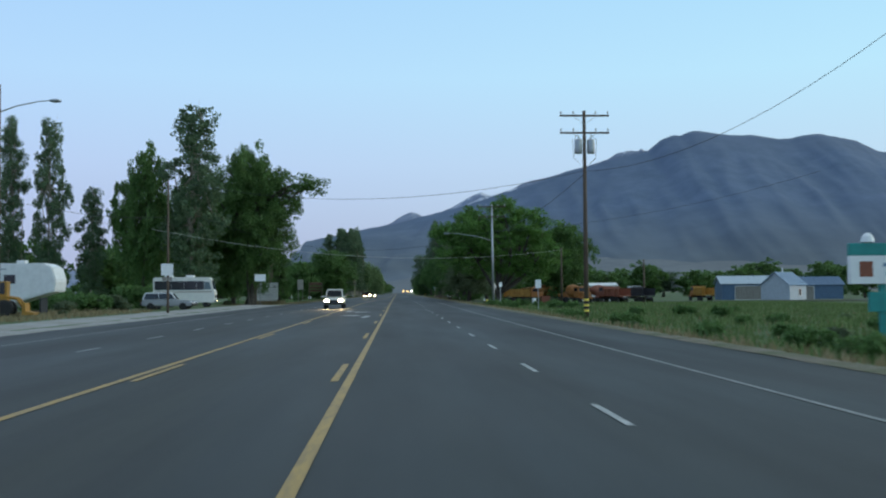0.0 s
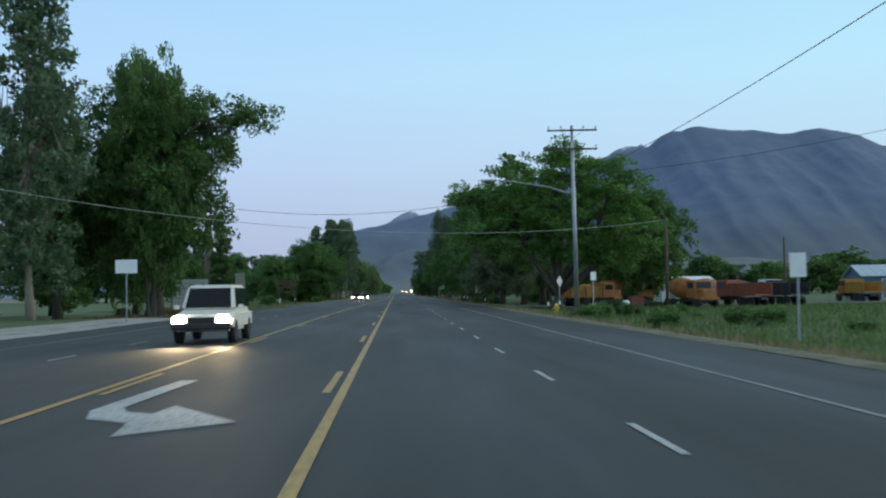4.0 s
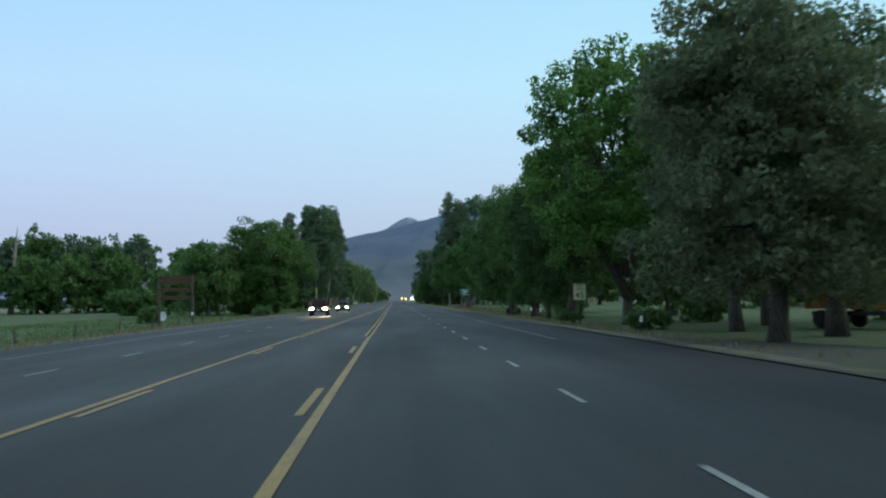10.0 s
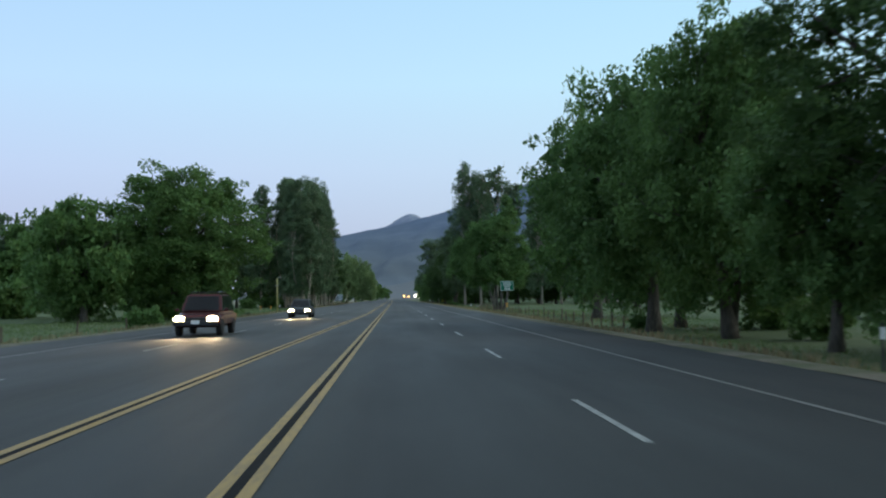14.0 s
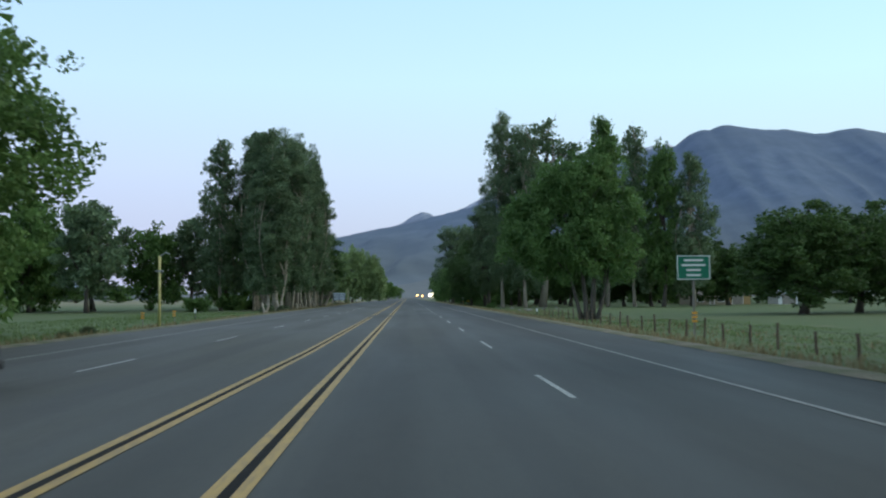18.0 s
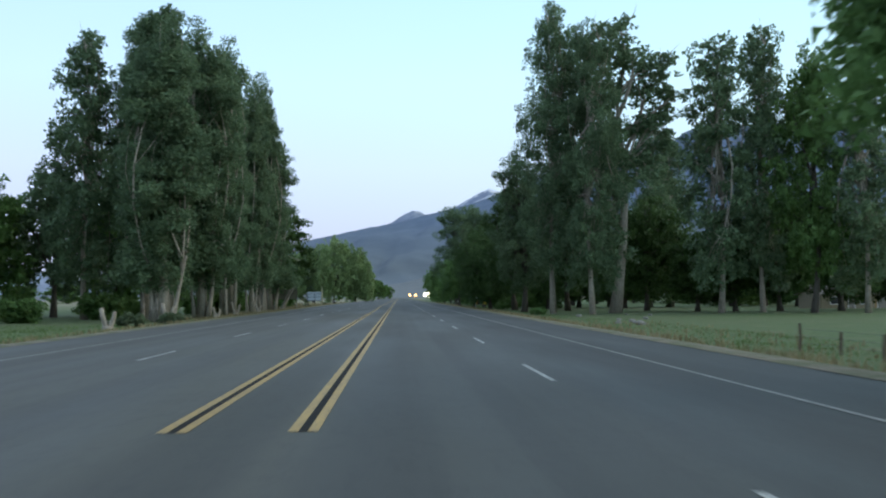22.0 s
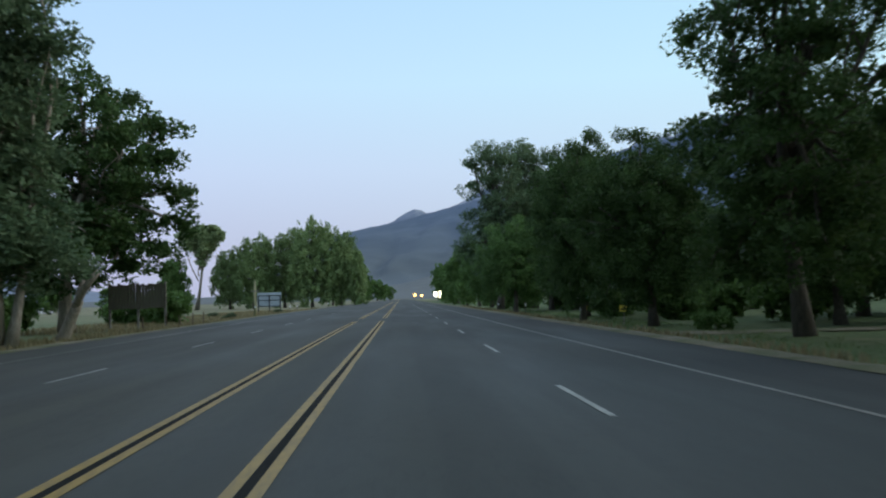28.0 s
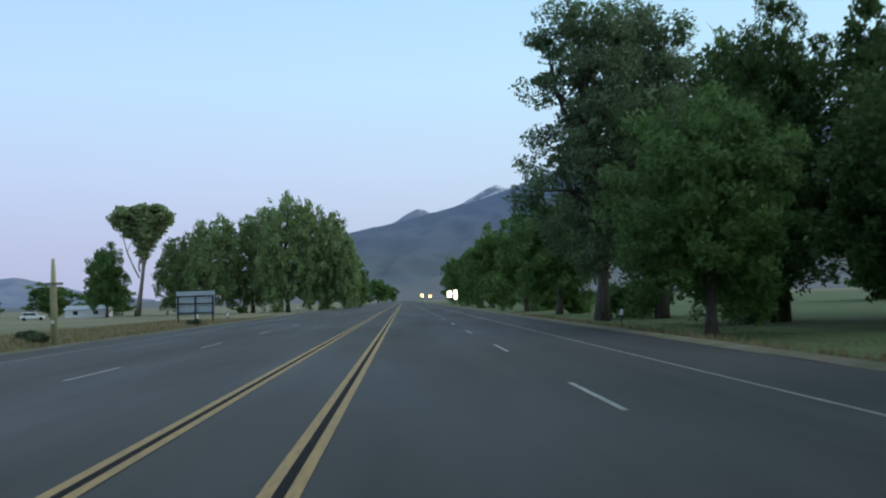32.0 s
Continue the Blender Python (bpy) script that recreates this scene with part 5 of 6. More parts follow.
post_sign("white sign seen edge-on beside the hydrant", 13.9, 133, 0.45, 0.55, 2.9, SIGN_WHITE, 25)
post_sign("blank white notice board on a thin post", -16.0, 130.3, 1.35, 0.85, 3.75, SIGN_WHITE)
post_sign("tan and white tall sign panel near the trees", -14.6, 169.0, 0.95, 1.6, 3.2, painted("faded_tan_board", (0.46, 0.42, 0.36), 0.7, 0, 0.6), 0, 2, GREY_WOOD)

# back of a diamond warning sign by the side street
dia = thing("road_sign", "grey back of a diamond warning sign on a post", "sign", pose(15.3, 156.3, ground_z(15.3, 156.3), 0, 0, 48))
part("post", boxed(0, 0.03, 1.45, 0.06, 0.05, 2.9, 0.006), STEEL, dia)
part("plate", boxed(0, 0, 0, 0.74, 0.012, 0.74, 0.004), STEEL, dia, "bare metal plate").matrix_basis = pose(0, -0.012, 2.75, 0, 45, 0)
for z in (2.45, 3.0):
    part("bracket", boxed(0, 0.0, z, 0.14, 0.02, 0.05, 0.004), DARK_STEEL, dia)

# pylon sign at the roadside business
pylon = thing("pylon_sign", "teal and white pylon sign on a steel post", "sign", pose(20.05, 42, ground_z(20, 42)))
part("post", boxed(0.4, 0.1, 1.6, 0.25, 0.2, 3.2, 0.02), TEAL, pylon)
top_box = part("upper_panel", boxed(0.7, 0, 3.58, 3.4, 0.3, 0.5, 0.03), TEAL, pylon, "teal upper panel")
body = part("main_panel", boxed(0.7, 0, 2.75, 3.4, 0.3, 1.15, 0.03), SIGN_WHITE, pylon, "white main panel")
bars(body, [(-0.35, 2.78, 0.55, 0.62)], RUST_RED, -0.156)
bars(body, [(0.95, 2.95, 1.2, 0.16), (0.95, 2.6, 1.0, 0.16)], BLUE_METAL, -0.156)
part("finial", lathe(bmesh.new(), [(0.05, 0), (0.28, 0.05), (0.22, 0.28), (0.08, 0.42)], 10, (-0.2, 0, 3.83)), SIGN_WHITE, top_box, "white rounded ornament")
low = part("lower_panel", boxed(0.4, 0, 1.45, 1.2, 0.2, 0.8, 0.02), TEAL, pylon, "small teal lower panel")

# lights far ahead on the right: a lit sign, and added lamps for headlights
lit = thing("lit_sign", "small brightly lit roadside sign on a post", "sign", pose(12.6, 794, -0.6))
part("post", boxed(0, 0.1, 1.2, 0.12, 0.12, 2.4, 0.01), DARK_STEEL, lit)
part("lit_panel", boxed(-0.65, 0, 2.9, 1.1, 0.15, 1.5, 0.03), glow("lit_sign_panel", (1.0, 0.93, 0.8), 4.0), lit, "glowing white panel")
part("lit_panel", boxed(0.8, 0, 2.75, 0.75, 0.15, 2.2, 0.03), glow("lit_sign_panel_warm", (1.0, 0.88, 0.7), 4.0), lit, "glowing white panel")
# post and amber head are made up, in place of far headlights
for x, y, z in ((6.3, 850, 2.4), (9.4, 880, 2.2)):
    lp = thing("yard_lamp", "small amber lamp on an added post, standing in for far headlights", "lamp", pose(x, y, -0.5))
    part("post", tubed([(0, 0, 0), (0, 0, z)], 0.06, 8), DARK_STEEL, lp)
    part("lamp_head", lathe(bmesh.new(), [(0.1, 0), (0.4, 0.15), (0.45, 0.5), (0.3, 0.8), (0.1, 0.9)], 10, (0, 0, z)), AMBER_LIGHT, lp, "lit amber lamp head")

# billboard seen from behind
bill = thing("billboard", "grey billboard seen from behind on dark posts", "billboard", pose(-22.6, 661, -0.5, 0, 0, 0))
part("panel", boxed(0, 0.12, 2.2, 4.3, 0.06, 2.6, 0.01), PALE_METAL, bill, "pale grey panel back")
for px in (-1.95, 0, 1.95):
    part("post", boxed(px, -0.05, 1.5, 0.17, 0.17, 3.0, 0.01), DARK_STEEL, bill)
for z in (1.05, 2.1, 2.95):
    part("stringer", boxed(0, -0.15, z, 4.2, 0.07, 0.14, 0.01), DARK_STEEL, bill)

# yellow marker post beside the pasture
yp = thing("marker_post", "tall pale yellow post with a small bracket", "post", pose(-13.4, 355.5, ground_z(-13.4, 355.5)))
part("post", tubed([(0, 0, 0), (0, 0, 4.3)], [0.085, 0.075], 10), painted("pale_yellow_paint", (0.55, 0.50, 0.20), 0.6), yp, smooth=True)
part("bracket", boxed(0, 0, 3.4, 0.45, 0.2, 0.1, 0.01), STEEL, yp)
part("top_arm", tubed([(0, 0, 4.25), (0.35, 0, 4.5), (0.6, 0, 4.4)], 0.03, 6), STEEL, yp)
yq = thing("marker_post", "weathered tapering post with a short crosspiece", "post", pose(-15.6, 591.5, ground_z(-15.6, 591)))
part("post", tubed([(0, 0, 0), (0, 0, 2.6), (0, 0, 4.2)], [0.17, 0.16, 0.07], 8), painted("straw_paint", (0.42, 0.38, 0.22), 0.7), yq, smooth=True)
part("crosspiece", boxed(0, -0.12, 3.0, 1.0, 0.08, 0.12, 0.01), GREY_WOOD, yq)
part("reflector", boxed(0, -0.17, 1.2, 0.16, 0.02, 0.16), SIGN_WHITE, yq)

# old white roadside wall board
wall = thing("notice_wall", "weathered white plank board wall on posts", "board", pose(-20.8, 175.3, ground_z(-20.8, 175)))
for px in (-1.85, -0.55, 0.9, 1.85):
    part("post", boxed(px, 0.06, 1.9, 0.14, 0.14, 3.8, 0.012), GREY_WOOD, wall)
for i in range(8):
    part("plank", boxed(0.1, -0.04, 0.75 + i * 0.4, 3.7 - (0.3 if i == 0 else 0), 0.04, 0.375, 0.008), WHITE_PAINT, wall)
for bx, bz, bw, bh in ((0.3, 3.15, 0.5, 0.1), (1.4, 3.1, 0.25, 0.2), (-0.5, 2.75, 1.3, 0.06), (0.4, 1.75, 1.2, 0.06)):
    part("faded_text_bar", boxed(bx, -0.066, bz, bw, 0.006, bh), DARK_STEEL, wall)

# brown board structure with a dish, by the pasture
shed = thing("wooden_frame", "tall dark brown board frame on posts", "board frame", pose(-18.8, 255, ground_z(-19, 255), 0, 0, 0))
for px in (-1.5, 1.5):
    part("post", boxed(px, 0, 2.3, 0.2, 0.2, 4.6, 0.015), POLE_WOOD, shed)
for z in (4.35, 3.98, 3.3, 2.55):
    part("board", boxed(0, 0.05, z, 3.1 if z > 3 else 2.7, 0.05, 0.3, 0.006), painted("red_brown_boards", (0.13, 0.05, 0.035), 0.8), shed)
part("reflector", boxed(1.5, -0.12, 1.1, 0.22, 0.02, 0.3, 0.004), SIGN_WHITE, shed)
dish = thing("dish", "round white dish on a low stand", "dish", pose(-20.4, 257, ground_z(-20, 257)) @ Matrix.Diagonal((0.66, 0.66, 0.86, 1)))
part("bowl", lathe(bmesh.new(), [(0.05, 0), (0.35, 0.05), (0.52, 0.17), (0.5, 0.18), (0.33, 0.08), (0.04, 0.04)], 18), WHITE_PAINT, dish).matrix_basis = pose(0, 0, 1.0, 80, 0, 0)
part("stand", tubed([(0, 0.1, 0), (0, 0.08, 1.0)], 0.04, 8), STEEL, dish)

# broken dead trunk
stub = thing("dead_tree", "dead broken trunk with splintered top", "tree", pose(-22.9, 196, ground_z(-22, 196)))
bm = tubed(bent((0, 0, 0), (0.5, 0, 12.0), random.Random(5), 0.04, 9), [0.62, 0.5, 0.45, 0.42, 0.42, 0.44, 0.5, 0.46, 0.3], 11)
tube(bm, [(0.3, 0, 10.9), (1.2, 0.1, 11.8), (1.6, 0.1, 13.0)], [0.3, 0.22, 0.03], 7)
tube(bm, [(0.3, 0, 11.5), (-0.2, -0.1, 12.8), (-1.2, 0, 13.1)], [0.25, 0.16, 0.03], 7)
tube(bm, [(0.3, 0, 7.6), (1.0, 0, 8.2), (1.1, 0, 8.5)], [0.22, 0.16, 0.08], 7)
part("trunk", bm, BARK_TAN, stub, smooth=True)

# leaning, broken trunk under the poplars
snag = thing("dead_tree", "pale leaning forked trunk, broken off short", "tree", pose(-17.2, 526.9, ground_z(-17.2, 526.9) - 0.1))
rd = random.Random(12)
part("trunk", tubed(bent((0, 0, 0), (1.15, -0.4, 2.4), rd, 0.03, 6), [0.46, 0.36, 0.31, 0.29, 0.28, 0.25], 10), BARK_PALE, snag, smooth=True)
part("fork", tubed(bent((0.9, -0.3, 2.0), (2.4, -1.2, 3.9), rd, 0.06, 5), [0.25, 0.22, 0.2, 0.19, 0.15], 9), BARK_PALE, snag, smooth=True)
part("fork", tubed(bent((0.9, -0.3, 2.0), (1.45, -0.7, 3.45), rd, 0.05, 4), [0.22, 0.18, 0.15, 0.1], 8), BARK_PALE, snag, smooth=True)

# weathered board wall raised on posts beyond the poplars
raised = thing("board_wall", "weathered grey plank wall raised on posts", "board wall", pose(-19.35, 552.5, ground_z(-19, 552)))
for px in (-2.2, 0.0, 2.1):
    part("post", boxed(px, 0.06, 1.85, 0.16, 0.16, 3.7 if px < 2 else 3.85, 0.012), GREY_WOOD, raised)
for z in (1.85, 3.4):
    part("rail", boxed(0, -0.06, z, 4.4, 0.06, 0.12, 0.008), GREY_WOOD, raised)
rd = random.Random(44)
for i in range(19):
    foot, head = 1.68 + rd.uniform(-0.06, 0.06), 3.62 + rd.uniform(-0.1, 0.06)
    part("plank", boxed(-2.16 + i * 0.236, -0.115 + rd.uniform(-0.006, 0.006), (foot + head) / 2, 0.215, 0.025, head - foot, 0.004), BOARD_WOOD, raised)

# bare pale trunk in the far row
bare = thing("dead_tree", "tall bare pale trunk in the far tree row", "tree", pose(-98, 436, ground_z(-98, 436)))
rd = random.Random(9)
part("trunk", tubed(bent((0, 0, 0), (1.6, 0, 23), rd, 0.02, 7), [0.75, 0.6, 0.52, 0.45, 0.36, 0.22, 0.04], 9), BARK_PALE, bare, smooth=True)
for z, dx in ((12, 1.8), (15, -1.6), (18, 1.2)):
    part("branch", tubed(bent((z * 0.07, 0, z), (z * 0.07 + dx, 0.3, z + 3.2), rd, 0.1, 4), [0.2, 0.15, 0.1, 0.02], 6), BARK_PALE, bare, smooth=True)

# fire hydrant
hyd = thing("fire_hydrant", "yellow cast-iron fire hydrant in the grass", "hydrant", pose(13.1, 144.0, ground_z(13.1, 144)))
part("barrel", lathe(bmesh.new(), [(0.2, 0), (0.2, 0.06), (0.13, 0.08), (0.13, 0.62), (0.17, 0.64), (0.17, 0.7), (0.14, 0.74), (0.1, 0.86), (0.04, 0.93)], 14), HYDRANT_YELLOW, hyd, smooth=True)
for sx in (-1, 1):
    part("hose_cap", tubed([(sx * 0.1, 0, 0.52), (sx * 0.25, 0, 0.52)], 0.07, 10), HYDRANT_YELLOW, hyd)
part("front_cap", tubed([(0, -0.1, 0.45), (0, -0.24, 0.45)], 0.09, 10), HYDRANT_YELLOW, hyd)

# ---- vehicles ----


def wheel(parent, x, y, r, w=0.22):
    t = part("wheel", lathe(bmesh.new(), [(r * 0.62, -w / 2), (r * 0.93, -w / 2), (r, -w * 0.35), (r, w * 0.35), (r * 0.93, w / 2), (r * 0.62, w / 2)], 18), RUBBER, parent, "black tyre", True)
    t.matrix_basis = pose(x, y, r, 90, 0, 0)
    part("rim", lathe(bmesh.new(), [(0.05, -w * 0.4), (r * 0.6, -w * 0.45), (r * 0.63, 0), (r * 0.6, w * 0.45), (0.05, w * 0.4)], 14), CHROME, t, "grey metal rim", True)


def car(label, category, m, paint, length, width, height, hood, cabin0, cabin1, floor=0.28, r=0.33, lights=False, roof_paint=None, name="car", screen=0.55, rear=0.35, taper=0.84):
    """A car that points along +x: lower body, glasshouse, windows, wheels, lamps, bumpers."""
    c = thing(name, label, category, m)
    L, W, belt = length / 2, width / 2, height * 0.56
    bm = bmesh.new()
    prism(bm, [(-L, floor + 0.12), (-L + 0.06, belt), (cabin0 - rear * 0.4, belt + 0.04), (hood, belt + 0.02), (L - 0.12, belt - 0.12), (L, belt - 0.28), (L - 0.02, floor + 0.1), (L - 0.25, floor), (-L + 0.25, floor)], -W, W, 0.13)
    part("body", bm, paint, c, smooth=False)
    bm = bmesh.new()
    roof = [(cabin0 - rear, belt), (cabin0, height), (cabin1, height), (cabin1 + screen, belt)]
    prism(bm, roof, -W + 0.07, W - 0.07)
    for v in bm.verts:
        if v.co.z > height - 0.05:
            v.co.y *= taper
    bmesh.ops.bevel(bm, geom=bm.edges[:], offset=0.08, segments=4, affect="EDGES")
    part("roof", bm, roof_paint or paint, c)
    # glass, slightly proud of the cabin
    h0, h1 = belt + 0.08, height - 0.1
    f0, f1 = (h0 - belt) / (height - belt), (h1 - belt) / (height - belt)
    for s in (-1, 1):
        n = 2 if length < 6 else 4
        for i in range(n):
            a0, a1 = i / n, (i + 1) / n
            def px(a, f):
                left = cabin0 - rear * (1 - f)
                right = cabin1 + screen * (1 - f)
                return left + (right - left) * (0.04 + 0.92 * a) + (0.03 if a == a0 else -0.03)
            bm = bmesh.new()
            prism(bm, [(px(a0, f0), h0), (px(a1, f0), h0), (px(a1, f1), h1), (px(a0, f1), h1)], s * (W - 0.06), s * (W - 0.085))
            for v in bm.verts:
                v.co.y *= 1 - (1 - taper) * (v.co.z - belt) / (height - belt)
            part("side_window", bm, WINDOW_DARK, c, "dark side window")
    bm = bmesh.new()
    q = [(cabin1 + screen * (1 - f) + 0.012, h) for f, h in ((f0, h0), (f1, h1))]
    vs = [bm.verts.new((q[0][0], -W + 0.2, q[0][1])), bm.verts.new((q[0][0], W - 0.2, q[0][1])), bm.verts.new((q[1][0], (W - 0.07) * taper - 0.07, q[1][1])), bm.verts.new((q[1][0], 0.07 - (W - 0.07) * taper, q[1][1]))]
    fs = bm.faces.new(vs)
    bmesh.ops.solidify(bm, geom=[fs], thickness=0.012)
    part("windscreen", bm, WINDOW_DARK, c, "dark windscreen")
    for s in (-1, 1):
        lamp = part("headlight", lathe(bmesh.new(), [(0.03, -0.08), (0.17, -0.04), (0.2, 0.02), (0.15, 0.08), (0.03, 0.11)], 14), HEADLIGHT if lights else CHROME, c, "lit headlight" if lights else "unlit headlight", True)
        lamp.matrix_basis = pose(L - 0.03, s * (W - 0.27), belt - 0.27, 0, 90, 0) @ Matrix.Diagonal((0.78, 1.15, 1, 1))
        if lights:
            beam = bpy.data.lights.new("headlight_beam", "SPOT")
            beam.energy, beam.spot_size, beam.spot_blend, beam.color, beam.shadow_soft_size = 560, radians(50), 1.0, (1.0, 0.7, 0.4), 0.1
            lit_beam = new("headlight_beam", beam)
            lit_beam.parent = c
            lit_beam.matrix_basis = look((L + 0.12, s * (W - 0.25), belt - 0.27), (L + 9, s * (W - 0.25), -0.4))
        part("tail_light", boxed(-L + 0.02, s * (W - 0.18), belt - 0.2, 0.06, 0.2, 0.22, 0.02), TAIL, c, "red tail light")
        part("mirror", boxed(cabin1 + screen * 0.7, s * (W + 0.08), belt + 0.1, 0.12, 0.16, 0.13, 0.03), paint, c)
    part("grille", boxed(L - 0.02, 0, belt - 0.27, 0.06, W * 1.05, 0.16, 0.02), SIGN_BLACK, c)
    part("bumper", boxed(L + 0.02, 0, floor + 0.17, 0.16, width * 0.97, 0.2, 0.05), DARK_STEEL, c)
    part("bumper", boxed(-L - 0.02, 0, floor + 0.17, 0.16, width * 0.97, 0.2, 0.05), DARK_STEEL, c)
    for x in (-L * 0.62, L * 0.63):
        for s in (-1, 1):
            wheel(c, x, s * (W - 0.1), r)
    return c




def on_road(x, y):
    return road_z(x, y)


car("white boxy sport utility vehicle with lit headlights on the road", "car", pose(-4.9, 97, on_road(-4.9, 97), 0, 0, -90), CREAM, 4.5, 1.78, 1.75, 0.9, -1.9, 0.55, 0.36, 0.36, True)
suv = car("dark maroon sport utility vehicle with lit headlights on the road", "car", pose(-6.8, 269.5, on_road(-6.8, 269), 0, 0, -90), MAROON, 4.7, 1.85, 1.72, 1.05, -2.0, 0.45, 0.36, 0.36, True, None, "car", 0.75, 0.35, 0.82)
for side in (-0.55, 0.55):
    part("roof_rail", tubed([(-1.7, side, 1.74), (-1.6, side, 1.8), (0.2, side, 1.8), (0.3, side, 1.74)], 0.022, 6), DARK_STEEL, suv)
for x in (-1.2, -0.1):
    part("roof_bar", boxed(x, 0, 1.8, 0.05, 1.1, 0.025, 0.006), DARK_STEEL, suv)
part("plate", boxed(2.45, 0, 0.58, 0.02, 0.34, 0.16, 0.004), SIGN_WHITE, suv, "pale blank plate")
car("charcoal hatchback with bright headlights on the road", "car", pose(-6.2, 308, on_road(-6.2, 308), 0, 0, -90), CHARCOAL, 4.3, 1.76, 1.45, 1.15, -1.3, 0.15, 0.24, 0.32, True, None, "car", 1.0, 0.6, 0.76)
gy = ground_z(-24, 108)
car("silver and white vintage station wagon parked on gravel", "car", pose(-22.0, 106.0, gy, 0, 0, 4), SILVER, 5.0, 1.85, 1.72, 1.05, -2.1, 0.45, 0.36, 0.36, False, WHITE_PAINT, "station_wagon", 0.6, 0.3)
car("bright blue vintage pickup parked beside the wagon", "pickup", pose(-22.3, 109.4, gy, 0, 0, 4), BLUE_PAINT, 4.9, 1.85, 1.62, 0.9, -1.0, 0.1, 0.38, 0.36, False, None, "pickup")


def motorhome(m):
    c = thing("motorhome", "cream vintage motorhome with dark window band", "motorhome", m)
    bm = bmesh.new()
    prism(bm, [(-3.7, 0.5), (-3.75, 2.75), (-3.6, 2.95), (3.0, 2.95), (3.3, 2.7), (3.55, 1.75), (3.7, 1.5), (3.7, 0.55), (3.4, 0.42), (-3.5, 0.42)], -1.15, 1.15, 0.06)
    part("body", bm, CREAM, c)
    for s in (-1, 1):
        part("stripe", boxed(-0.1, s * 1.155, 1.52, 7.0, 0.02, 0.08), painted("tan_stripe", (0.25, 0.18, 0.1), 0.5), c)
        for x0, x1 in ((-3.55, -1.55), (-1.52, 0.0), (0.03, 1.5), (1.53, 2.4)):
            part("side_window", boxed((x0 + x1) / 2, s * 1.155, 2.15, x1 - x0, 0.03, 0.86, 0.01), WINDOW_DARK, c, "dark side window")
        bm = bmesh.new()
        prism(bm, [(2.45, 1.75), (3.3, 1.75), (3.1, 2.5), (2.45, 2.5)], s * 1.14, s * 1.17)
        part("cab_window", bm, painted("pale_cab_glass", (0.15, 0.2, 0.22), 0.1), c, "pale cab window")
        part("headlight", lathe(bmesh.new(), [(0.02, 0), (0.12, 0.02), (0.12, 0.06), (0.02, 0.08)], 12), CHROME, c).matrix_basis = pose(3.66, s * 0.85, 1.0, 0, 90, 0)
    bm = bmesh.new()
    vs = [bm.verts.new(p) for p in ((3.565, -1.0, 1.75), (3.565, 1.0, 1.75), (3.32, 0.98, 2.66), (3.32, -0.98, 2.66))]
    bmesh.ops.solidify(bm, geom=[bm.faces.new(vs)], thickness=0.02)
    part("windscreen", bm, WINDOW_DARK, c, "dark wide windscreen")
    for x in (-2.0, 0.6):
        part("roof_vent", boxed(x, 0, 3.06, 1.0, 0.9, 0.22, 0.06), WHITE_PAINT, c)
    part("bumper", boxed(3.78, 0, 0.62, 0.2, 2.2, 0.22, 0.05), CHROME, c)
    part("grille", boxed(3.72, 0, 1.05, 0.04, 1.2, 0.3, 0.02), SIGN_BLACK, c)
    for x in (-1.9, 2.6):
        for s in (-1, 1):
            wheel(c, x, s * 1.0, 0.4, 0.25)
    return c


motorhome(pose(-22.3, 116.3, ground_z(-22, 116) + 0.1, 0, 0, 3) @ Matrix.Diagonal((0.88, 1, 1.1, 1)))

trailer = thing("camper_trailer", "tall white camper trailer with a small window", "trailer", pose(-30.2, 84.5, ground_z(-31, 84), 0, 0, -3) @ Matrix.Diagonal((1, 1, 1.12, 1)))
bm = bmesh.new()
prism(bm, [(-4.5, 0.6), (-4.5, 3.6), (3.6, 3.6), (4.3, 3.3), (4.6, 2.4), (4.5, 1.6), (3.9, 1.5), (1.6, 0.9), (1.2, 0.6)], -1.2, 1.2, 0.08)
part("body", bm, WHITE_PAINT, trailer)
part("side_window", boxed(1.0, -1.21, 2.5, 0.9, 0.03, 0.6, 0.03), WINDOW_DARK, trailer, "small dark window")
part("awning_rail", boxed(-1.5, -1.22, 3.2, 4.5, 0.05, 0.08), STEEL, trailer)
for x in (-2.5, 1.5):
    part("roof_vent", boxed(x, 0, 3.7, 0.7, 0.6, 0.25, 0.05), WHITE_PAINT, trailer)
for x in (-1.8, -0.9):
    wheel(trailer, x, -1.0, 0.38)
    wheel(trailer, x, 1.0, 0.38)
part("landing_leg", boxed(3.2, 0, 0.4, 0.12, 1.4, 1.6, 0.02), DARK_STEEL, trailer)

loader = thing("loader", "yellow wheeled loader parked in the weeds", "machine", pose(-27.8, 76, ground_z(-27, 76), 0, 0, 10))
part("engine_hood", boxed(-0.9, 0, 1.35, 1.9, 1.3, 1.0, 0.12), MACHINE_YELLOW, loader)
part("cab_frame", boxed(0.5, 0, 1.75, 1.1, 1.3, 1.6, 0.06), MACHINE_YELLOW, loader)
part("cab_window", boxed(0.5, -0.66, 2.05, 0.8, 0.03, 0.8), WINDOW_DARK, loader)
for s in (-1, 1):
    part("lift_arm", tubed([(0.6, s * 0.6, 1.5), (1.7, s * 0.6, 1.3), (2.3, s * 0.6, 0.5)], 0.1, 6), MACHINE_YELLOW, loader)
    for x in (-1.0, 0.9):
        wheel(loader, x, s * 0.75, 0.62, 0.4)
bm = bmesh.new()
prism(bm, [(2.1, 0.15), (2.9, 0.15), (2.95, 0.3), (2.35, 0.4), (2.3, 1.0), (2.1, 1.0)], -1.0, 1.0)
part("bucket", bm, MACHINE_YELLOW, loader)


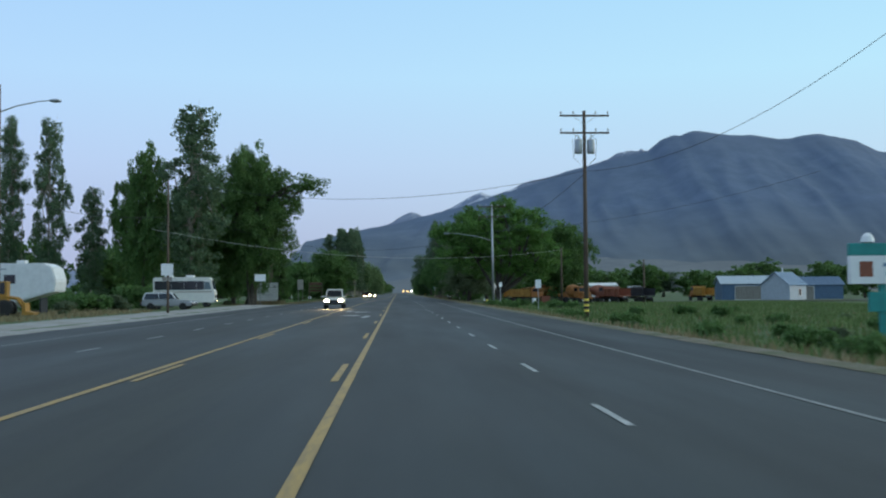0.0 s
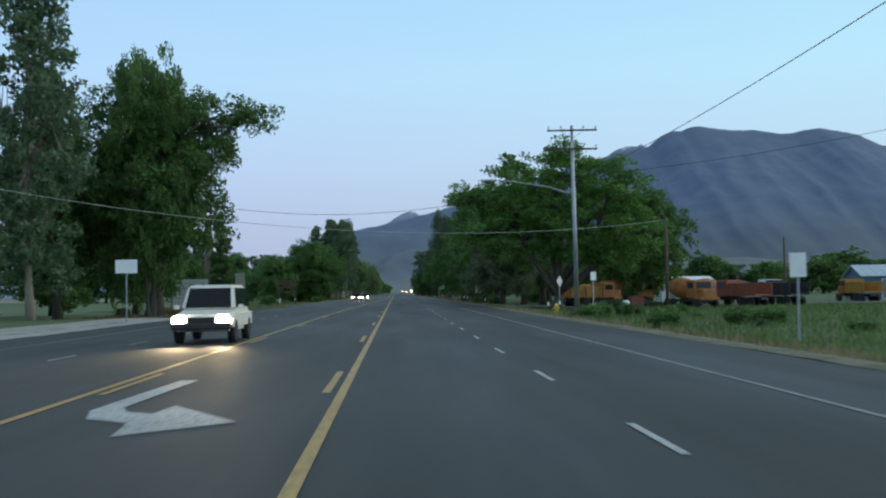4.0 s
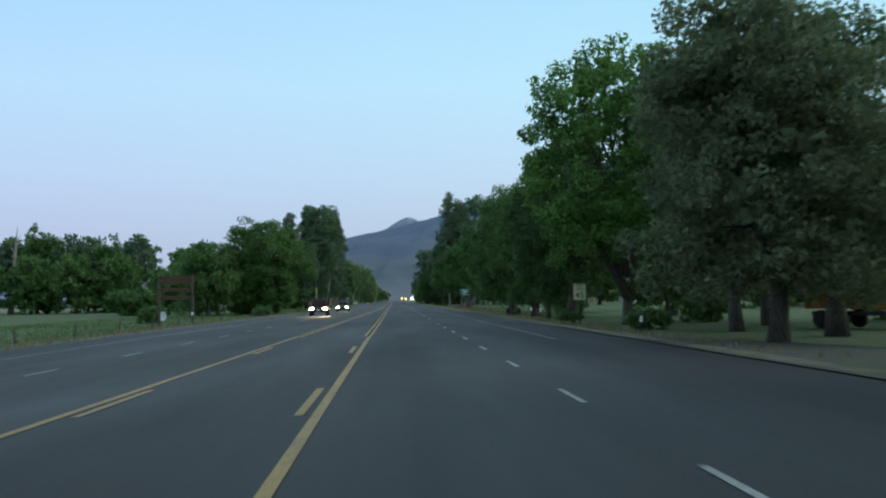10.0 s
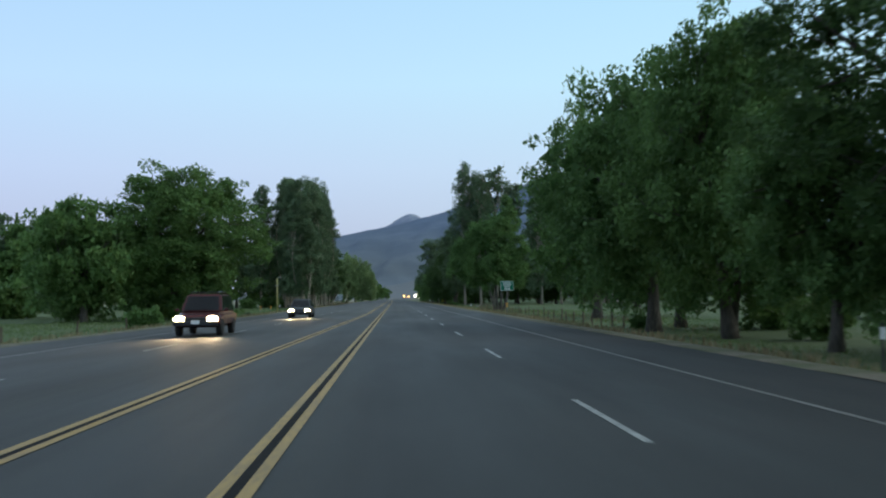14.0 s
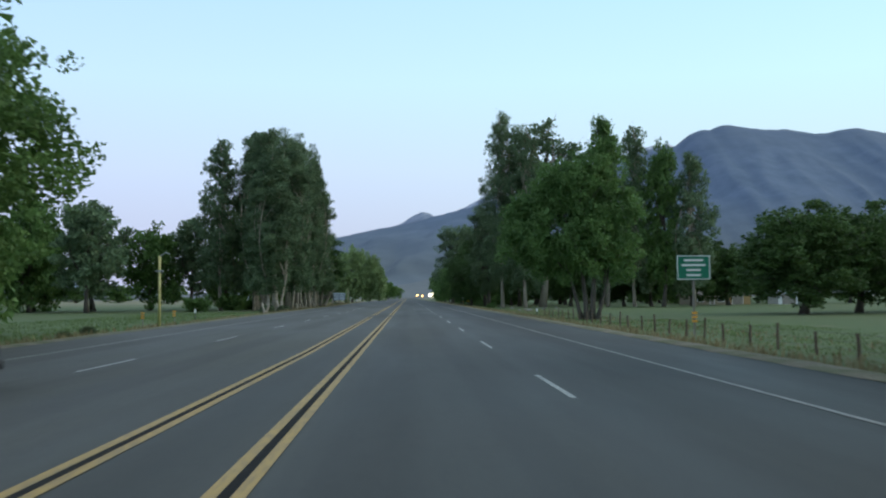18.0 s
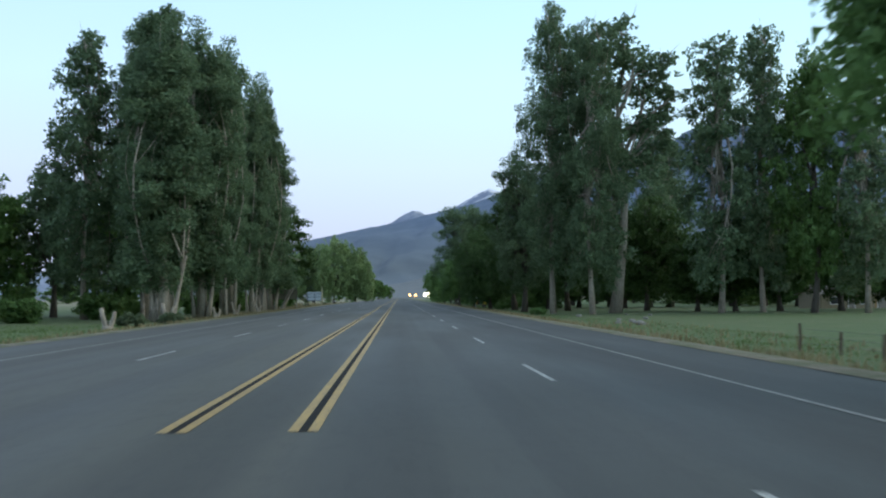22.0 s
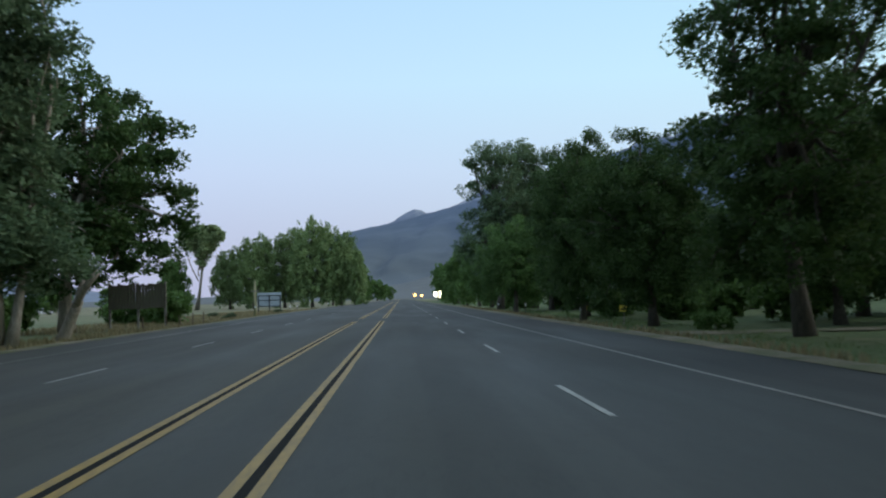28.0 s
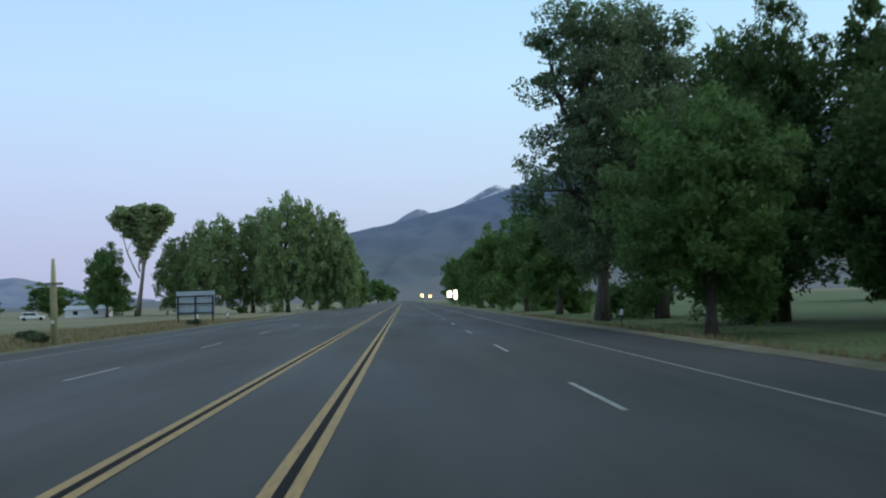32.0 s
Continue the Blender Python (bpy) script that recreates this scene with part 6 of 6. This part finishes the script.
def work_truck(label, m, cab, load, kind, name="work_truck"):
    """An old yard truck: chassis, cab, hood and a load body of some kind."""
    c = thing(name, label, "truck", m)
    part("chassis", boxed(0, 0, 0.8, 6.6, 0.9, 0.25, 0.03), DARK_STEEL, c)
    part("cab", boxed(1.7, 0, 1.85, 1.5, 2.0, 1.7, 0.14), cab, c)
    part("hood", boxed(2.85, 0, 1.4, 1.2, 1.5, 0.9, 0.14), cab, c)
    part("fender", boxed(2.9, 0, 0.95, 1.1, 2.1, 0.3, 0.1), cab, c)
    part("windscreen", boxed(2.46, 0, 2.2, 0.03, 1.6, 0.6, 0.01), WINDOW_DARK, c)
    for s in (-1, 1):
        part("side_window", boxed(1.75, s * 1.005, 2.2, 0.9, 0.03, 0.55, 0.01), WINDOW_DARK, c)
        for x in (-2.3, -1.2, 2.8):
            wheel(c, x, s * 0.9, 0.5, 0.3)
    if kind == "mixer":
        drum = part("drum", lathe(bmesh.new(), [(0.3, -1.9), (0.7, -1.75), (1.02, -0.7), (1.05, 0.2), (0.8, 1.2), (0.42, 1.9)], 18), load, c, "mixer drum", True)
        drum.matrix_basis = pose(-1.0, 0, 1.95, 0, -82, 0)
        part("chute", boxed(-3.2, 0, 1.7, 0.9, 0.5, 0.15, 0.03), load, c)
    elif kind == "tank":
        part("tank", tubed([(-3.2, 0, 1.95), (-3.0, 0, 1.95), (0.6, 0, 1.95), (0.8, 0, 1.95)], [0.6, 1.05, 1.05, 0.6], 16), load, c, smooth=True)
        part("hatch", lathe(bmesh.new(), [(0.3, 0), (0.3, 0.15), (0.1, 0.2)], 10, (-1.2, 0, 2.95)), load, c)
    else:
        part("bed_floor", boxed(-1.2, 0, 1.15, 4.0, 2.3, 0.15, 0.02), load, c)
        for s in (-1, 1):
            part("bed_side", boxed(-1.2, s * 1.12, 1.75, 4.0, 0.08, 1.2, 0.02), load, c)
            for i in range(5):
                part("rib", boxed(-3.0 + i * 0.9, s * 1.19, 1.75, 0.1, 0.08, 1.2, 0.01), load, c)
        part("bed_front", boxed(0.76, 0, 1.9, 0.08, 2.3, 1.5, 0.02), load, c)
    return c


for label, x, y, turn, cab, load, style in (
        ("orange mixer truck parked at the edge of the yard", 28.6, 162.5, -72, RUST_ORANGE, RUST_ORANGE, "mixer"),
        ("orange dump truck parked in the yard", 22.4, 179.5, 18, RUST_ORANGE, MACHINE_YELLOW, "bed"),
        ("orange tank truck parked in the yard", 28.5, 190, 12, RUST_ORANGE, RUST_ORANGE, "tank"),
        ("rust-red flatbed truck parked in the yard", 35.4, 168, 115, RUST_RED, RUST_RED, "bed"),
        ("white cab truck parked in the yard", 40.2, 170, 105, WHITE_PAINT, DARK_STEEL, "bed"),
        ("orange dump truck parked near the shed", 54.2, 183, 95, RUST_ORANGE, MACHINE_YELLOW, "bed"),
        ("rust-red mixer truck parked in the yard", 36.5, 180, 20, RUST_RED, RUST_RED, "mixer"),
        ("yellow truck with an orange bed under the trees", 26.5, 214, -60, MACHINE_YELLOW, RUST_ORANGE, "bed"),
        ("blue truck with an orange bed under the trees", 33.0, 217, -50, BLUE_PAINT, RUST_ORANGE, "bed")):
    work_truck(label, pose(x, y, ground_z(x, y), 0, 0, turn), cab, load, style)
drum_white = thing("barrel", "white plastic barrel standing in the grass", "barrel", pose(21.2, 156.3, ground_z(21, 156)))
part("shell", lathe(bmesh.new(), [(0.26, 0), (0.29, 0.05), (0.3, 0.3), (0.28, 0.33), (0.3, 0.36), (0.3, 0.62), (0.28, 0.65), (0.3, 0.68), (0.29, 0.9), (0.22, 0.95)], 16), WHITE_PAINT, drum_white, smooth=True)
part("bung", lathe(bmesh.new(), [(0.04, 0), (0.04, 0.03), (0.01, 0.04)], 8, (0.1, 0, 0.94)), SIGN_WHITE, drum_white)
bin_red = thing("steel_bin", "rust-red steel bin beside the white shed", "bin", pose(24.1, 165, ground_z(24, 165), 0, 0, 8))
part("body", boxed(0, 0, 0.62, 1.3, 1.0, 1.15, 0.03), RUST_RED, bin_red)
part("lid", boxed(0, 0, 1.23, 1.36, 1.06, 0.06, 0.02), RUST_RED, bin_red)
for sx in (-0.5, 0.5):
    part("runner", boxed(sx, 0, 0.04, 0.1, 1.0, 0.08), DARK_STEEL, bin_red)

# ---- buildings ----


def gable_building(label, x, y, turn, w, d, eave, ridge, wall_mat, roof_mat, openings=(), name="shed", overhang=0.3, ribs=0):
    """Ridge along local x; the long front faces -y."""
    b = thing(name, label, "building", pose(x, y, ground_z(x, y) - 0.1, 0, 0, turn))
    bm = bmesh.new()
    prism(bm, [(-d / 2, 0), (-d / 2, eave), (0, ridge), (d / 2, eave), (d / 2, 0)], -w / 2, w / 2)
    bmesh.ops.rotate(bm, verts=bm.verts, matrix=Matrix.Rotation(radians(90), 3, "Z"))
    part("wall", bm, wall_mat, b)
    slope = math.atan2(ridge - eave, d / 2)
    ln = math.hypot(ridge - eave, d / 2) + overhang
    for s in (-1, 1):
        rf = part("roof", boxed(0, 0, 0, w + 2 * overhang, ln, 0.1, 0.01), roof_mat, b)
        rf.matrix_basis = Matrix.Translation((0, s * (d / 4 + overhang * 0.25), (eave + ridge) / 2 + 0.06 - overhang * 0.12)) @ Matrix.Rotation(-s * slope, 4, "X")
        for i in range(ribs):
            part("seam", boxed(-w / 2 + (i + 0.5) * w / ribs, 0, 0.07, 0.06, ln, 0.05), roof_mat, rf)
    for kind_, ox, oz, ow, oh in openings:
        o = part(kind_, boxed(ox, -d / 2 - 0.03, oz, ow, 0.06, oh, 0.01), WINDOW_DARK if kind_ == "window" else GREY_WOOD, b)
        for fx, fz, fw, fh in ((0, oh / 2 + 0.05, ow + 0.2, 0.1), (0, -oh / 2 - 0.05, ow + 0.2, 0.1), (-ow / 2 - 0.05, 0, 0.1, oh), (ow / 2 + 0.05, 0, 0.1, oh)):
            part("frame", boxed(ox + fx, -d / 2 - 0.05, oz + fz, fw, 0.08, fh), WHITE_PAINT, o)
    return b


gable_building("long white sheet-metal shed at the back of the yard", 40.8, 209, -4, 6.6, 5, 3.15, 3.6, WHITE_PAINT, WHITE_PAINT, (("door", -1.8, 1.2, 0.9, 2.0),), "shed", 0.5, 5)
cottage = gable_building("small white metal-roofed shed", 70.8, 188, 42, 6.2, 5.6, 2.9, 5.1, PALE_METAL, BLUE_METAL, (("window", 0.6, 1.6, 0.9, 1.2),), "shed", 0.35, 8)
part("chimney", tubed([(0.8, 0.6, 4.4), (0.8, 0.6, 6.0)], 0.14, 10), WHITE_PAINT, cottage)
gable_building("blue-grey metal barn behind the shed", 86.5, 214, -8, 10, 9, 3.0, 4.6, DEEP_BLUE_METAL, DEEP_BLUE_METAL, (("door", -2.2, 1.4, 2.8, 2.6),), "barn", 0.4, 9)
gable_building("open blue metal machine shed", 70.5, 209, -8, 10, 9, 3.3, 4.8, DEEP_BLUE_METAL, PALE_METAL, (("door", 0, 1.5, 5, 2.6),), "shed", 0.4, 8)
gable_building("low ranch house with tan walls beyond the field", 61.8, 506, 8, 8, 6, 2.1, 3.3, painted("tan_wall", (0.30, 0.25, 0.17), 0.8), GREY_WOOD, (("window", -2, 1.2, 1.2, 0.9), ("door", 0.5, 1.0, 0.9, 1.9), ("window", 2.4, 1.2, 1.2, 0.9)), "house", 0.5)
gable_building("tan board outbuilding beside the ranch house", 68.8, 509, 4, 5.5, 5, 2.0, 2.6, painted("ochre_wall", (0.42, 0.27, 0.12), 0.8), GREY_WOOD, (("door", 0, 1.0, 2.2, 1.8),), "shed", 0.3)
gable_building("white carport building beyond the field", 79.8, 510, 5, 4.6, 5, 2.3, 3.0, WHITE_PAINT, PALE_METAL, (("door", 0, 1.1, 3, 2.0),), "house", 0.4)
gable_building("long low white building far across the pasture", -68.5, 776, 0, 9, 5, 1.9, 2.7, WHITE_PAINT, PALE_METAL, (("window", -2.2, 1.2, 1.1, 0.8), ("window", 2.2, 1.2, 1.1, 0.8)), "house", 0.3)
for x, y in ((-84, 742), (-92, 748), (-70, 745), (-101, 750)):
    car("white vehicle parked far across the pasture", "car", pose(x, y, -0.58, 0, 0, 15), WHITE_PAINT, 4.8, 1.8, 1.6, 1.0, -1.6, 0.5, 0.3, 0.34, False)

# ---- fences ----


def fence(label, pts, spacing, h, wires=3):
    f = thing("fence", label, "fence")
    r = random.Random(3)
    posts = []
    for (x0, y0), (x1, y1) in zip(pts, pts[1:]):
        n = max(1, int(math.hypot(x1 - x0, y1 - y0) / spacing))
        for i in range(n):
            posts.append((x0 + (x1 - x0) * i / n + r.uniform(-0.1, 0.1), y0 + (y1 - y0) * i / n))
    protos = []
    for k in range(3):
        bm = tubed([(0, 0, -0.1), (r.uniform(-0.04, 0.04), 0, h * 0.5), (r.uniform(-0.08, 0.08), 0.02, h + r.uniform(-0.1, 0.12))], [0.06, 0.055, 0.05], 6)
        protos.append(bm)
    meshes = []
    for bm in protos:
        me = bpy.data.meshes.new("fence_post")
        bm.to_mesh(me)
        bm.free()
        me.materials.append(POLE_WOOD)
        meshes.append(me)
    for i, (x, y) in enumerate(posts):
        o = new("post", meshes[i % 3])
        o.parent = f
        o.matrix_basis = pose(x, y, ground_z(x, y), 0, 0, i * 77)
    for w in range(wires):
        z = h * (0.35 + 0.28 * w)
        part("wire", tubed([(x, y, ground_z(x, y) + z) for x, y in posts], 0.005, 3), DARK_STEEL, f)
    return f


fence("old wooden post and wire fence along the pasture", [(14.6, 286), (14.6, 330), (14.8, 372), (15.2, 402)], 3.2, 0.85)
fence("short wooden post and wire fence beside the road", [(-16.5, 190), (-15.6, 250), (-15.2, 300)], 8.5, 0.8, 2)
fence("thin post and wire fence across the dry field", [(-16.6, 543), (-16.4, 549), (-15.9, 566)], 4.0, 1.0, 2)

# ---- bushes and grass ----


def bush_kind(key, label, mat, h, w, seed, leaf):
    lobes = dome(7, w * 0.55, w * 0.55, h * 0.22, h * 0.85, h * 0.36, seed, 0.4)
    register(key, make_tree(label, lobes, [((0, 0, 0), (0.05, 0, h * 0.5), 0.05)], mat, BARK, 60, 34, leaf, h * 0.22, seed, 100, leaf * 2.0, "bush", "bush"))
    KINDS[key].update(height=h, radius=w / 2)


bush_kind("sage", "low grey-green sagebrush on the verge", SAGE, 1.0, 1.6, 201, 0.16)
bush_kind("shrub", "leafy green shrub on the verge", LEAF_MID, 1.5, 2.2, 211, 0.2)
bush_kind("thicket", "dense dark green thicket under the trees", LEAF_DARK, 2.4, 3.2, 221, 0.3)
rb = random.Random(77)


def grow(rows):
    for key, x, y, s in rows:
        k = s * rb.uniform(0.85, 1.15)
        stand(KINDS[key], x, y, k * KINDS[key]["height"], k * KINDS[key]["radius"] * rb.uniform(0.9, 1.2), rb.uniform(0, 360))


grow([("sage", 21.6, 167, 0.8), ("sage", 22.8, 167.4, 0.9), ("sage", 24.0, 167.2, 0.8), ("sage", 25.3, 167.6, 0.9), ("sage", 26.6, 167.3, 0.8)])
grow([("shrub", 13.0, 27, 0.42), ("shrub", 12.6, 52, 0.32), ("sage", 13.6, 60, 0.5),
      ("sage", 13.0, 88, 0.45), ("shrub", 13.2, 112, 0.6), ("sage", 12.2, 128, 0.8), ("shrub", 14.4, 134, 0.6), ("sage", -23.5, 78, 0.5)])
grow([("thicket", -28, 118, 1.0), ("shrub", -27.6, 99, 1.0), ("shrub", -29.6, 100, 1.1), ("sage", -26.4, 101, 1.3), ("shrub", -31.6, 102, 1.1), ("shrub", -33.8, 103, 1.2), ("sage", -28.8, 96, 1.0),
      ("sage", -18.8, 171, 0.7), ("sage", -26, 169, 0.8),
      ("thicket", -46, 350, 1.7), ("thicket", -44, 352, 1.3), ("thicket", -24, 268, 0.8),
      ("shrub", -16.5, 300, 0.8), ("thicket", -19, 330, 1.0), ("thicket", -24, 336, 1.1), ("sage", -15.6, 345, 0.5), ("sage", -16.6, 352, 0.55)])
grow([("sage", -16.5, 444, 0.8), ("sage", -18, 438, 0.9),
      ("thicket", -30, 450, 1.0), ("thicket", -29, 549, 1.2), ("thicket", -26, 537, 1.1), ("thicket", -24.5, 529, 1.0),
      ("thicket", -25.5, 513, 1.0), ("thicket", -24.5, 496, 0.95), ("thicket", -26, 486, 1.1), ("thicket", -25, 473, 0.9), ("thicket", -27, 464, 1.0), ("thicket", -24, 506, 0.9),
      ("thicket", -22.2, 574, 1.3), ("thicket", -26, 575, 1.0), ("sage", -18.6, 590, 0.6),
      ("sage", -20, 602, 0.6), ("sage", -24, 612, 0.6), ("sage", -18.6, 640, 0.6), ("shrub", 15.5, 218, 0.7)])
grow([("shrub", 14.2, 238, 0.6), ("thicket", 23, 232, 0.8), ("thicket", 19, 268, 0.8), ("thicket", 22, 282, 0.9),
      ("shrub", 15.2, 283, 0.6), 
      ("shrub", 15.6, 471.5, 0.5), ("shrub", 16.8, 521, 0.75), ("thicket", 25, 531, 1.0), ("thicket", 20.5, 541, 0.9),
      ("thicket", 24, 545, 1.1), ("thicket", 19, 556, 1.0), ("thicket", 27, 574, 1.1)])
grow([("thicket", 22, 604, 1.1), ("thicket", 18.5, 622, 1.1), ("thicket", 19, 650, 1.1), ("thicket", 20, 680, 1.2)])


rw = random.Random(53)
for i in range(46):
    wx, wy = 11.8 + 22 * rw.random() ** 1.6, rw.uniform(14, 158)
    grow([(rw.choice(("sage", "shrub", "shrub")), wx, wy, rw.uniform(0.28, 0.62))])


def blades(name, label, mat, patches, count, h, seed):
    """Bent grass blades scattered over patches of the verge (x0, x1, y0, y1)."""
    r = np.random.RandomState(seed)
    area = np.array([(b - a) * (d - c) for a, b, c, d in patches])
    vs = []
    for (a, b, c, d), k in zip(patches, (count * area / area.sum()).astype(int)):
        x, y = r.uniform(a, b, k), r.uniform(c, d, k)
        keep = np.array([noise.noise((px * 0.5, py * 0.35, seed)) > -0.25 for px, py in zip(x, y)])
        x, y = x[keep], y[keep]
        z = np.array([ground_z(px, py) for px, py in zip(x, y)]) - 0.06
        k = len(x)
        hh = h * r.uniform(0.45, 1.3, k)
        ang, bend = r.uniform(0, 6.283, k), r.uniform(0.1, 0.5, k) * hh
        w = (0.011 + 0.05 * h) * r.uniform(0.7, 1.6, k)
        dx, dy = np.cos(ang), np.sin(ang)
        base = np.stack([x, y, z], 1)
        side = np.stack([-dy * w, dx * w, 0 * w], 1)
        mid = base + np.stack([dx * bend * 0.35, dy * bend * 0.35, hh * 0.6], 1)
        tip = base + np.stack([dx * bend, dy * bend, hh], 1)
        vs.append(np.stack([base - side, base + side, mid + side * 0.7, tip, tip, mid - side * 0.7], 1)[:, [0, 1, 2, 3, 5]].reshape(-1, 3))
    v = np.concatenate(vs)
    n = len(v) // 5
    f = np.stack([np.arange(n) * 5, np.arange(n) * 5 + 1, np.arange(n) * 5 + 2, np.arange(n) * 5 + 4], 1)
    f2 = np.stack([np.arange(n) * 5 + 4, np.arange(n) * 5 + 2, np.arange(n) * 5 + 3], 1)
    me = bpy.data.meshes.new(name)
    me.vertices.add(len(v))
    me.vertices.foreach_set("co", v.ravel())
    loops = np.concatenate([f.ravel(), f2.ravel()])
    me.loops.add(len(loops))
    me.loops.foreach_set("vertex_index", loops)
    starts = np.concatenate([np.arange(n) * 4, 4 * n + np.arange(n) * 3])
    me.polygons.add(2 * n)
    me.polygons.foreach_set("loop_start", starts)
    me.update(calc_edges=True)
    me.materials.append(mat)
    return tagged(new(name, me), label, "grass", kind="stuff")


RIGHT_GREEN = [(11.2, 24, 8, 165), (24, 60, 20, 165)]
FIELD_GREEN = [(11.2, 17, 196, 280), (11.2, 26, 280, 380), (11.0, 20, 380, 455), (11.2, 18, 455, 640)]
blades("grass", "knee-high green roadside grass", GRASS, RIGHT_GREEN, 80000, 0.4, 5)
blades("grass", "short green grass along the pasture edge", GRASS, FIELD_GREEN, 90000, 0.13, 8)
LEFT_GREEN = [(-26, -18.5, 150, 200), (-40, -15.5, 200, 320), (-32, -15.0, 320, 440), (-17, -14.8, 440, 470)]
blades("grass", "green pasture grass beside the road", GRASS, LEFT_GREEN, 60000, 0.2, 6)
blades("dry_grass", "straw-coloured dry roadside grass", STRAW, [(10.1, 12.2, 8, 165), (10.6, 12.4, 165, 640), (-14.9, -13.2, 150, 540), (-20, -14.9, 462, 545), (-30, -14.8, 545, 680), (-30, -20.5, 30, 96), (-28, -14.5, 150, 176), (-27, -17, 166, 176)], 62000, 0.36, 7)
blades("dry_grass", "tall dry grass under the old white board wall", STRAW, [(-23.6, -17.6, 169.5, 174.8)], 4500, 0.75, 12)
blades("dry_grass", "scattered straw-coloured tufts in the green verge", STRAW, [(12.4, 40, 10, 165), (11.8, 20, 280, 440)], 9000, 0.3, 9)

# pale cut stumps under the poplars, and field stones on the right verge


def stump(x, y, lean, h):
    t = thing("tree_stump", "pale cut stump with two leaning stubs", "stump", pose(x, y, ground_z(x, y) - 0.08), "stumps under the poplars")
    r = random.Random(int(x * 10 + y))
    part("base", tubed([(0, 0, 0), (0, 0, 0.25), (0.02, 0, 0.4)], [0.42, 0.36, 0.32], 11), BARK_PALE, t, smooth=True)
    part("stub", tubed(bent((-0.05, 0, 0.2), (-lean, 0.1, h), r, 0.05, 5), [0.2, 0.18, 0.16, 0.15, 0.13], 9), BARK_PALE, t, smooth=True)
    part("stub", tubed(bent((0.08, 0, 0.2), (lean * 0.9, 0, h * 0.85), r, 0.05, 5), [0.18, 0.16, 0.15, 0.13, 0.11], 9), BARK_PALE, t, smooth=True)


for x, y, lean, h in ((-16.9, 428, 0.45, 1.5), (-17.3, 447, 0.5, 1.7), (-16.6, 465, 0.35, 1.2), (-17.2, 481, 0.5, 1.6), (-16.8, 497, 0.4, 1.3)):
    stump(x, y, lean, h)

STONE = bark_material("pale_field_stone", (0.14, 0.135, 0.12), (0.30, 0.285, 0.26))
rs = random.Random(31)
for i in range(9):
    x, y, r0 = rs.uniform(16.5, 26.0), rs.uniform(432, 470), rs.uniform(0.16, 0.36)
    bm = bmesh.new()
    bmesh.ops.create_icosphere(bm, subdivisions=2, radius=r0)
    for v in bm.verts:
        v.co *= 1 + 0.35 * noise.noise(v.co * 2.2 / r0 + Vector((i * 7.0, 0, 0)))
        v.co.z *= 0.6
    rock = part("field_stone", bm, STONE)
    rock.matrix_basis = pose(x, y, ground_z(x, y) + r0 * 0.3, 0, 0, rs.uniform(0, 360))
    tagged(rock, "pale rounded field stone in the grass", "stone", "field stones")
